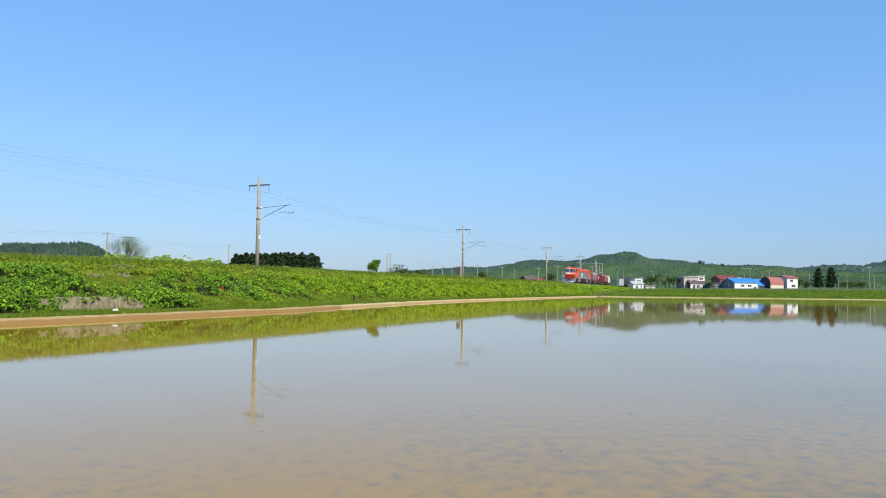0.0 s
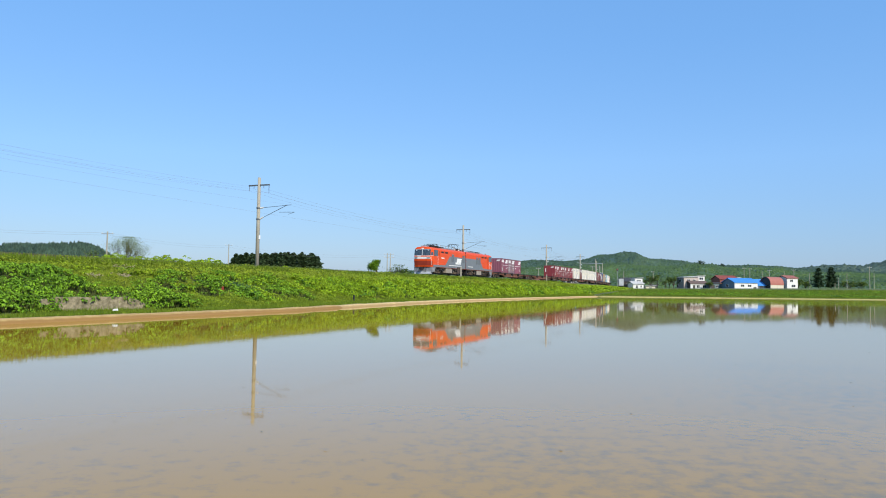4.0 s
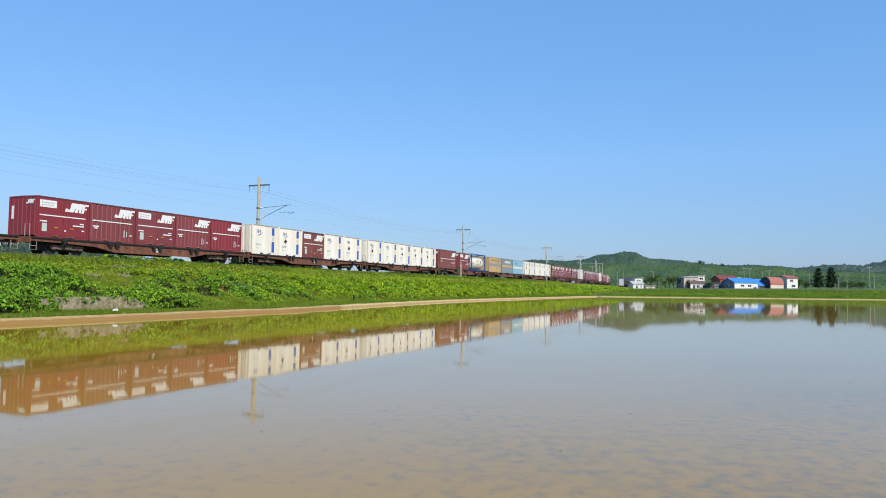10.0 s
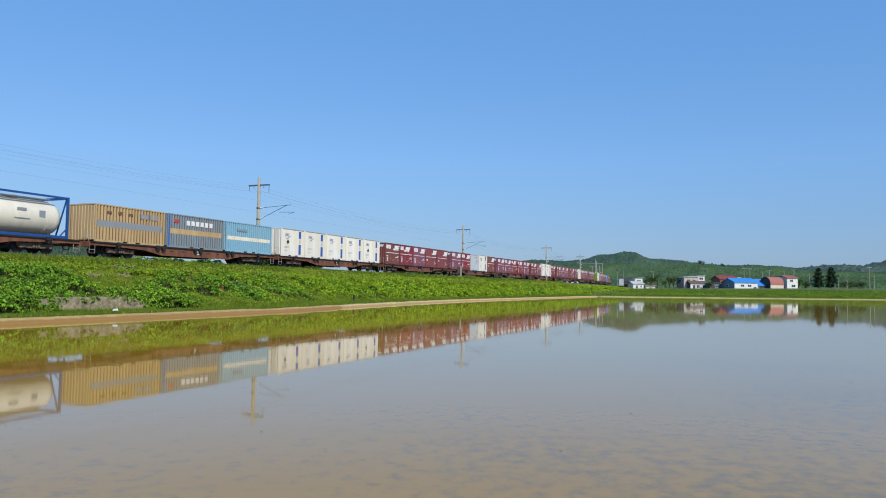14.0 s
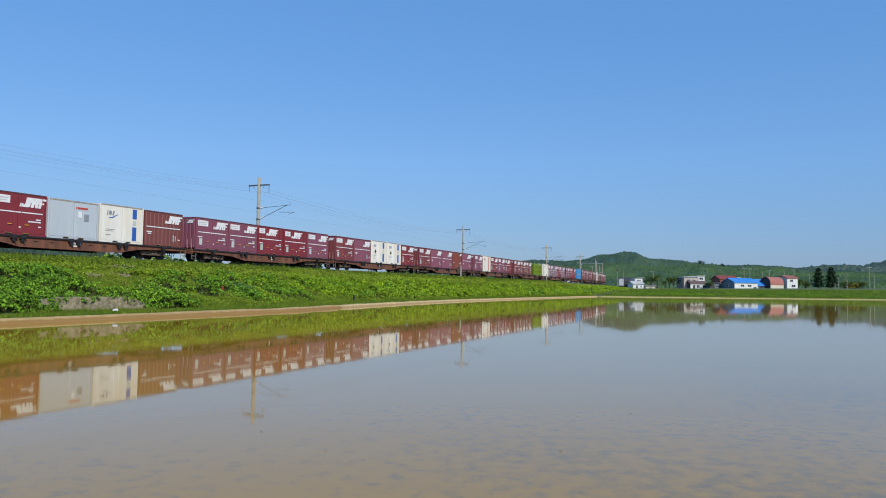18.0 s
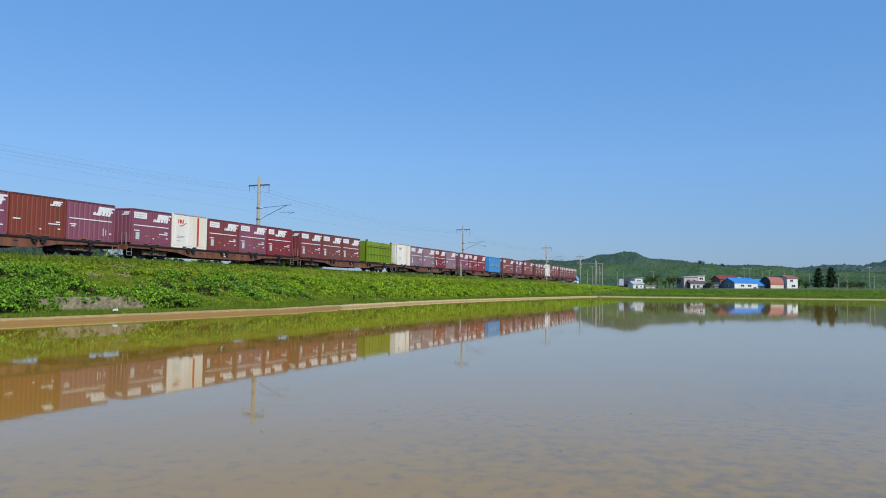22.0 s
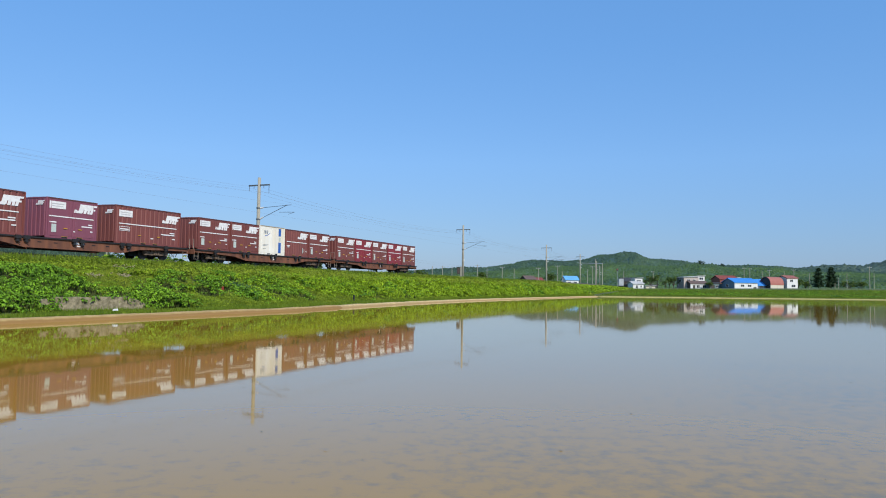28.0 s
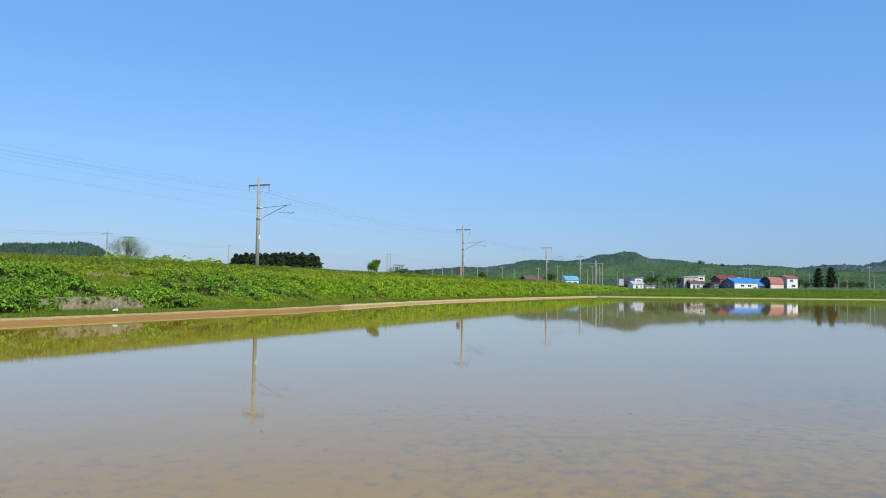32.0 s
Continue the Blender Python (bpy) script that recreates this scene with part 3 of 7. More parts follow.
def shell(L, H, W, p, body_label, category, group, ribs_side=0, doors=2, ribs_end=6, name="freight_container", deep=0.041, duty=0.30, valley=None):
    """The box of a container: posts, rails, roof, end panels, sides."""
    c = thing(name, body_label, category, group=group)
    # valley: a darker body colour that stands for shade behind the ribs
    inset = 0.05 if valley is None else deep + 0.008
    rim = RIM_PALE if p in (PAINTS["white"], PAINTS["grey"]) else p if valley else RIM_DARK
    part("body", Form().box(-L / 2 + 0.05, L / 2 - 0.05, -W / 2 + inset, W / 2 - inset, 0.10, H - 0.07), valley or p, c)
    roof = Form().prism([(-W / 2 + 0.01, H - 0.09), (W / 2 - 0.01, H - 0.09), (W / 2 - 0.01, H - 0.03), (0, H), (-W / 2 + 0.01, H - 0.03)], -L / 2 + 0.01, L / 2 - 0.01, "x")
    part("roof", roof, p, c)
    post = Form().box(-0.05, 0.05, -0.05, 0.05, 0.0, H - 0.02).mesh("corner_post", p, 0.012)
    rail_s = Form().box(-L / 2 + 0.1, L / 2 - 0.1, -0.03, 0.03, 0.0, 0.13).mesh("bottom_rail", p)
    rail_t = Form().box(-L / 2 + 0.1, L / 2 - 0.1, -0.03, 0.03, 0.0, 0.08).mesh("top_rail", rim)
    for sx in (-1, 1):
        for sy in (-1, 1):
            part("corner_post", post, p, c, at=pose(sx * (L / 2 - 0.05), sy * (W / 2 - 0.05), 0))
        pts = [(-0.06, -W / 2 + 0.12)]
        n = ribs_end
        for i in range(n):
            y = -W / 2 + 0.14 + (W - 0.28) * (i + 0.5) / n
            wd = (W - 0.28) / n * 0.31
            pts += [(-0.035, y - wd * 1.4), (0.0, y - wd), (0.0, y + wd), (-0.035, y + wd * 1.4)]
        e = Form().prism(pts + [(-0.06, W / 2 - 0.12)], 0.12, H - 0.12, "z")
        part("end_panel", e, p, c, at=pose(sx * (L / 2 - 0.012), 0, 0, 0, 0, 0 if sx > 0 else 180))
    for sy in (-1, 1):
        part("bottom_rail", rail_s, p, c, at=pose(0, sy * (W / 2 - 0.03), 0))
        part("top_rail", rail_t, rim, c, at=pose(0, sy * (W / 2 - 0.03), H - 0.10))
        y0, y1 = sy * (W / 2 - 0.014 - deep), sy * (W / 2 - 0.014)
        if ribs_side:
            pts = [(-L / 2 + 0.1, sy * (W / 2 - 0.04 - deep))]
            for i in range(ribs_side):
                x = -L / 2 + 0.14 + (L - 0.28) * (i + 0.5) / ribs_side
                wd = (L - 0.28) / ribs_side * duty
                pts += [(x - wd * 1.45, y0), (x - wd, y1), (x + wd, y1), (x + wd * 1.45, y0)]
            s = Form().prism(pts + [(L / 2 - 0.1, sy * (W / 2 - 0.04 - deep))], 0.13, H - 0.105, "z")
            part("ribbed_panel", s, p, c)
        else:
            for i in range(doors):
                a = -L / 2 + 0.115 + (L - 0.23) * i / doors
                b = -L / 2 + 0.115 + (L - 0.23) * (i + 1) / doors
                g = 0.014
                d = part("door", Form().box(a + g, b - g, min(y0, y1), max(y0, y1), 0.145, H - 0.115), p, c)
                hy = sy * (W / 2 + 0.004)
                for k in (0.12, 0.88):
                    xx = a + (b - a) * k
                    part("lock_rod", Form().tube((xx, hy, 0.2), (xx, hy, H - 0.2), 0.014, k=5), p, d)
    for k in (-0.55, 0.55):
        part("fork_pocket", Form().box(k - 0.2, k + 0.2, -W / 2 - 0.006, -W / 2 + 0.05, 0.015, 0.11), BLACK, c)
        if name == "freight_container" and p is not PAINTS["white"]:
            part("pocket_edge", Form().box(k - 0.23, k + 0.23, -W / 2 - 0.008, -W / 2 + 0.02, 0.112, 0.128), YELLOW, c, "chipped yellow pocket edge")
    return c


def cargo_box(style, col, L=3.715, H=2.5, W=2.45):
    """A maroon cargo container. A: double doors with a name board; B: ribbed; C: smooth with a wide emblem; P: plain ribbed."""
    p = PAINTS[col]
    words = {"A": "double doors and white stripe", "B": "ribbed sides and a white stripe", "C": "smooth sides and a wide white emblem",
             "P": "plain ribbed sides", "L": "long ribbed side", "M": "long ribbed side and white stripe"}[style]
    long = style in "LM"
    c = shell(L, H, W, p, WORDS[col] + " container, " + words, "container", "containers on the train",
              ribs_side={"A": 0, "B": 9, "C": 0, "P": 11, "L": 14, "M": 14}[style], doors={"A": 2, "C": 1}.get(style, 1))
    y = -W / 2 - 0.005
    left = -L / 2
    if style != "P":
        part("stripe", Form().box(left + 0.05 * L, left + 0.93 * L, y - 0.004, y + 0.004, 1.31, 1.375), WORN_WHITE, c, "worn white stripe")
        mw = 1.42
        mx = left + (0.31 if style == "C" else 0.965) * L - (0 if style == "C" else mw * 1.17)
        part("emblem", mark(Form(), mx, 1.68, mw, 0.58, y), WORN_WHITE, c, "white slanted emblem")
    else:
        part("emblem", mark(Form(), left + 0.70 * L, 1.95, 0.72, 0.3, y), WORN_WHITE, c, "small white slanted emblem")
    if style in "ACL":
        w = 1.15 if style != "C" else 0.8
        part("name_board", Form().box(left + 0.05 * L, left + 0.05 * L + w, y - 0.004, y + 0.004, 1.82, 2.26), WORN_WHITE, c, "white name board")
        part("board_line", Form().box(left + 0.05 * L + 0.12, left + 0.05 * L + w - 0.12, y - 0.008, y - 0.003, 2.08, 2.13), BOARD_LINE, c)
        part("board_line", Form().box(left + 0.05 * L + 0.12, left + 0.05 * L + w - 0.2, y - 0.008, y - 0.003, 1.94, 1.985), BOARD_LINE, c)
    if style in "ABC":
        part("data_plate", Form().box(left + 0.10 * L, left + 0.19 * L, y - 0.006, y + 0.004, 0.36, 0.86) if style != "B" else
             Form().box(left + 0.74 * L, left + 0.76 * L, y - 0.006, y + 0.004, 0.36, 0.86), PLATE, c, "pale data plate")
    if style == "B":
        part("data_plate", Form().box(left + 0.80 * L, left + 0.815 * L, y - 0.006, y + 0.004, 0.42, 0.80), PLATE, c, "narrow pale data plate")
    if style == "L":
        f = Form()
        x0, z0 = left + 0.06 * L, 0.86
        for a in ((0, 0.9, 0.26, 0.29), (0, 0.9, 0, 0.03), (0, 0.03, 0.031, 0.259), (0.87, 0.9, 0.031, 0.259)):
            f.box(x0 + a[0], x0 + a[1], y - 0.004, y + 0.004, z0 + a[2], z0 + a[3])
        part("label_frame", f, WORN_WHITE, c)
    for a, b, z in ((0.06, 0.19, 0.94), (0.88, 0.93, 0.50), (0.09, 0.17, 0.82)) if style == "B" else ((0.06, 0.19, 0.94), (0.68, 0.90, 0.80), (0.82, 0.90, 0.94), (0.86, 0.91, 0.52), (0.52, 0.56, 0.44)):
        part("lettering", Form().box(left + a * L, left + b * L, y - 0.004, y + 0.004, z, z + 0.075), WORN_WHITE, c, "bar of unreadable white lettering")
    if style in "ACL":
        for a in (0.33, 0.62):
            part("latch_handle", Form().box(left + a * L, left + a * L + 0.26, y - 0.03, y, 0.60, 0.65), YELLOW, c, "yellow latch handle")
    part("end_emblem", mark(Form(), 0, 0, 0.62, 0.26, 0), WORN_WHITE, c, at=pose(-L / 2 - 0.008, -0.28, 2.0, 0, 0, -90))
    part("end_lettering", Form().box(-L / 2 - 0.006, -L / 2 + 0.004, 0.75, 0.95, 1.1, 1.9), WORN_WHITE, c)
    return c


def reefer(diamond=False, arc=True, band="blue"):
    """A white insulated container with an upright colour band."""
    L, H, W = 3.715, 2.55, 2.45
    p = PAINTS["white"]
    lab = "white insulated container with an upright %s band" % band + (" and diamond sign" if diamond else "")
    c = shell(L, H, W, p, lab, "container", "containers on the train", doors=2, ribs_end=3)
    y = -W / 2 - 0.005
    left = -L / 2
    if band == "blue":
        x0 = left + 0.735 * L
        part("band", Form().box(x0, x0 + 0.36, y - 0.004, y + 0.004, 0.22, 1.15), BLUE_BAND, c, "blue band")
        part("band", Form().box(x0, x0 + 0.36, y - 0.004, y + 0.004, 1.72, 2.38), BLUE_BAND, c, "blue band")
        part("sign", Form().box(x0 + 0.05, x0 + 0.31, y - 0.004, y + 0.004, 1.28, 1.58), PLATE, c, "pale sign on the band")
    elif band == "red":
        x0 = left + 0.70 * L
        part("band", Form().box(x0, x0 + 0.20, y - 0.004, y + 0.004, 0.2, 2.38), MARK_RED, c, "red band")
    else:
        x0 = left + 0.72 * L
        part("band", Form().box(x0, x0 + 0.07, y - 0.004, y + 0.004, 0.2, 2.4), MARK_RED, c, "thin red line")
    f = Form()
    for i, (w, h) in enumerate(((0.12, 0.3), (0.24, 0.3), (0.2, 0.3))):
        xx = left + 0.15 * L + (0, 0.16, 0.44)[i]
        if i == 1:
            f.prism([(xx + w / 2 + w / 2 * math.cos(a), 1.97 + 0.15 * math.sin(a)) for a in np.linspace(0, 2 * math.pi, 11)[:-1]], y - 0.004, y + 0.004)
        else:
            f.prism([(xx, 1.82), (xx + w * 0.6, 1.82), (xx + w, 2.12), (xx + w * 0.4, 2.12)], y - 0.004, y + 0.004)
    part("emblem", f, MARK_RED if band == "red" else MARK_GREY, c, "small dark emblem")
    if arc:
        part("emblem_arc", swoosh(Form(), left + 0.20 * L, 1.66, 0.75, y), MARK_RED if band == "red" else BLUE_BAND, c, "curved stroke")
    if diamond:
        xx = left + 0.27 * L
        part("warning_diamond", Form().prism([(xx, 1.05), (xx + 0.22, 1.3), (xx, 1.55), (xx - 0.22, 1.3)], y - 0.004, y + 0.004), BLACK, c, "black diamond sign")
        part("warning_diamond", Form().prism([(xx, 1.06), (xx + 0.12, 1.19), (xx - 0.12, 1.19)], y - 0.009, y - 0.0045), YELLOW, c)
    for b, z in ((0.34, 0.86), (0.30, 0.76), (0.25, 0.50)):
        part("lettering", Form().box(left + 0.13 * L, left + b * L, y - 0.004, y + 0.004, z, z + 0.035), PALE_LETTER, c)
    return c


def grey_box():
    L, H, W = 3.715, 2.45, 2.45
    c = shell(L, H, W, PAINTS["grey"], "light grey steel container with a red-topped notice", "container", "containers on the train", doors=2, ribs_end=5)
    y = -W / 2 - 0.005
    part("notice", Form().box(0.12, 1.0, y - 0.004, y + 0.004, 1.95, 2.06), MARK_RED, c, "red bar")
    part("notice", Form().box(0.75, 1.1, y - 0.004, y + 0.004, 1.2, 1.65), MARK_GREY, c, "dark square notice")
    part("notice", Form().box(0.3, 0.55, y - 0.004, y + 0.004, 1.4, 1.8), WHITE, c)
    return c


def twenty(col, words, bands=(), H=2.5):
    """A six metre ribbed container; long bands are painted over the ribs, short marks are flat."""
    L, W, n, deep = 6.06, 2.44, 22, 0.07
    c = shell(L, H, W, PAINTS[col], words, "container", "containers on the train", ribs_side=n, ribs_end=8, deep=deep, duty=0.20, valley=RIB_SHADE[col])
    y = -W / 2 - 0.006
    for m, x0, x1, z0, z1, lab in bands:
        if x1 - x0 > 5:
            pts = [(-L / 2 + 0.11, y + 0.05 + deep)]
            for i in range(n):
                x, wd = -L / 2 + 0.14 + (L - 0.28) * (i + 0.5) / n, (L - 0.28) / n * 0.20
                pts += [(x - wd * 1.45, y + 0.012 + deep), (x - wd, y + 0.012), (x + wd, y + 0.012), (x + wd * 1.45, y + 0.012 + deep)]
            part("band", Form().prism(pts + [(L / 2 - 0.11, y + 0.05 + deep)], z0, z1, "z"), m, c, lab)
        else:
            part("mark", Form().box(x0, x1, y - 0.004, y + 0.012, z0, z1), m, c, lab)
    return c


def tank():
    L, H, W = 6.06, 2.59, 2.44
    c = thing("tank_container", "cream tank in an open blue steel frame", "tank container", group="containers on the train")
    f = Form()
    k, R, zc, x0 = 28, 1.05, 1.24, -2.82
    rings = [(x0, 0.35), (x0 + 0.06, 0.62), (x0 + 0.2, 0.92), (x0 + 0.38, 1.02), (x0 + 0.55, R), (-x0 - 0.55, R), (-x0 - 0.38, 1.02), (-x0 - 0.2, 0.92), (-x0 - 0.06, 0.62), (-x0, 0.35)]
    for x, r in rings:
        f.v += [(x, r * math.cos(2 * math.pi * i / k), zc + r * math.sin(2 * math.pi * i / k)) for i in range(k)]
    for j in range(len(rings) - 1):
        f.f += [(j * k + i, j * k + (i + 1) % k, (j + 1) * k + (i + 1) % k, (j + 1) * k + i) for i in range(k)]
    f.f += [tuple(range(k)), tuple((len(rings) - 1) * k + k - 1 - i for i in range(k))]
    tank_ob = part("tank", f, CREAM, c, "cream painted barrel", smooth=True)
    for x in (-1.6, 1.7):
        part("tank_band", Form().tube((x, 0, zc), (x + 0.06, 0, zc), R + 0.012, k=28), CREAM, tank_ob)
    for sx in (-1, 1):
        for sy in (-1, 1):
            part("post", Form().box(sx * 2.96 - 0.07, sx * 2.96 + 0.07, sy * 1.15 - 0.07, sy * 1.15 + 0.07, 0, H), BLUE, c, bevel=0.015)
            part("brace", Form().tube((sx * 2.9, sy * 1.12, H - 0.1), (sx * 2.9, sy * 0.25, 0.15), 0.05), BLUE, c)
            part("brace", Form().tube((sx * 2.93, sy * 1.15, 0.62), (sx * 2.45, sy * 1.15, 0.1), 0.05), BLUE, c)
        part("end_beam", Form().box(sx * 2.96 - 0.06, sx * 2.96 + 0.06, -1.08, 1.08, H - 0.14, H), BLUE, c)
        part("end_beam", Form().box(sx * 2.96 - 0.06, sx * 2.96 + 0.06, -1.08, 1.08, 0, 0.16), BLUE, c)
    for sy in (-1, 1):
        part("side_beam", Form().box(-2.89, 2.89, sy * 1.15 - 0.05, sy * 1.15 + 0.05, H - 0.13, H - 0.01), BLUE, c)
        part("side_beam", Form().box(-2.89, 2.89, sy * 1.15 - 0.06, sy * 1.15 + 0.06, 0.0, 0.16), BLUE, c)
    walkway = Form()
    for i in range(16):
        walkway.box(-2.2 + i * 0.27, -2.2 + i * 0.27 + 0.2, -0.75, 0.1, H - 0.26, H - 0.22)
    part("walkway", walkway, STEEL, c, "grated steel walkway")
    part("manhole", Form().tube((0, 0, 2.25), (0, 0, 2.45), 0.3, k=16), STEEL, c)
    t = Form().box(-0.35, 0.25, -1.062, -1.05, 1.5, 1.66).box(1.1, 1.5, -1.062, -1.05, 1.2, 1.6).box(-0.5, 0.5, -1.062, -1.05, 1.02, 1.07)
    part("lettering", t, MARK_GREY, c, "dark unreadable lettering")
    part("notice", Form().box(-2.55, -2.3, -1.21, -1.2, 1.05, 1.3), MARK_GREY, c)
    return c


def open_top():
    L, H, W = 6.0, 2.3, 2.44
    g = PAINTS["green"]
    c = thing("open_top_container", "lime green open-top container with rusty corner posts", "container", group="containers on the train")
    part("body", Form().prism([(-L / 2 + 0.1, 0.12), (L / 2 - 0.1, 0.12), (L / 2 - 0.1, H), (-L / 2 + 0.1, H)], -W / 2 + 0.12, W / 2 - 0.12), g, c)
    for sy in (-1, 1):
        yy = sy * (W / 2 - 0.075)
        for i in range(8):
            x = -L / 2 + 0.55 + i * (L - 1.1) / 7
            part("rib", Form().box(x - 0.045, x + 0.045, yy - 0.05, yy + 0.05, 0.16, H - 0.36), g, c)
        for z in (0.14, 1.0, H - 0.45):
            part("side_rail", Form().box(-L / 2 + 0.2, L / 2 - 0.2, yy - 0.06, yy + 0.06, z - 0.05, z + 0.06), g, c)
        part("top_flap", Form().prism([(yy - 0.03, H - 0.34), (yy + 0.03, H - 0.34), (yy + sy * -0.3, H + 0.06), (yy + sy * -0.36, H + 0.06)], -L / 2 + 0.2, L / 2 - 0.2, "x"), g, c)
        for sx in (-1, 1):
            part("post", Form().box(sx * (L / 2 - 0.08) - 0.08, sx * (L / 2 - 0.08) + 0.08, sy * (W / 2 - 0.08) - 0.08, sy * (W / 2 - 0.08) + 0.08, 0, H + 0.12), g, c, bevel=0.015)
            part("post_cap", Form().box(sx * (L / 2 - 0.08) - 0.1, sx * (L / 2 - 0.08) + 0.1, sy * (W / 2 - 0.08) - 0.1, sy * (W / 2 - 0.08) + 0.1, H + 0.12, H + 0.24), GRIME, c, "rusty cap")
    hump = Form()
    for i in range(12):
        x0, x1 = -L / 2 + 0.25 + i * (L - 0.5) / 12, -L / 2 + 0.25 + (i + 1) * (L - 0.5) / 12
        h0, h1 = [0.10 * math.sin(2.1 * k) for k in (i, i + 1)]
        hump.prism([(x0, H - 0.02), (x1, H - 0.02), (x1, H + 0.12 + h1 * 0.4), (x0, H + 0.12 + h0 * 0.4)], -0.7, 0.7)
    part("sheet_cover", hump, g, c, "green sheet over the load")
    for x in (-1.3, 1.3):
        part("fork_pocket", Form().box(x - 0.25, x + 0.25, -W / 2 - 0.004, -W / 2 + 0.1, 0.0, 0.11), BLACK, c)
    return c


def bogie_parts(b, half=0.95, rad=0.43, mat=DUSTY):
    wheel = Form().tube((0, -0.065, 0), (0, 0.065, 0), rad, k=20).tube((0, -0.09, 0), (0, 0.09, 0), 0.12, k=10).mesh("wheel", DARK)
    for x in (-half, half):
        part("axle", Form().tube((x, -0.62, rad), (x, 0.62, rad), 0.07, k=8), DARK, b)
        for y in (-0.58, 0.58):
            part("wheel", wheel, DARK, b, at=pose(x, y, rad))
    for sy in (-1, 1):
        y = sy * 0.86
        f = Form().prism([(-half - 0.3, 0.50), (-half - 0.12, 0.36), (-0.4, 0.30), (0.4, 0.30), (half + 0.12, 0.36), (half + 0.3, 0.50), (half + 0.2, 0.62), (0.5, 0.58), (0.35, 0.70), (-0.35, 0.70), (-0.5, 0.58), (-half - 0.2, 0.62)], y - 0.06, y + 0.06)
        part("side_frame", f, mat, b, bevel=0.02)
        for x in (-half, half):
            part("axle_box", Form().box(x - 0.15, x + 0.15, y - 0.11, y + 0.11, rad - 0.13, rad + 0.17), mat, b, bevel=0.03)
        for x in (-0.18, 0.0, 0.18):
            part("spring", Form().tube((x, y + sy * 0.09, 0.36), (x, y + sy * 0.09, 0.66), 0.07, k=8), mat, b)
    part("bolster", Form().box(-0.22, 0.22, -0.8, 0.8, 0.42, 0.78), DARK, b)
    part("brake_gear", Form().box(-half - 0.35, half + 0.35, -0.45, 0.45, 0.24, 0.69), BLACK, b, "black brake gear between the wheels")


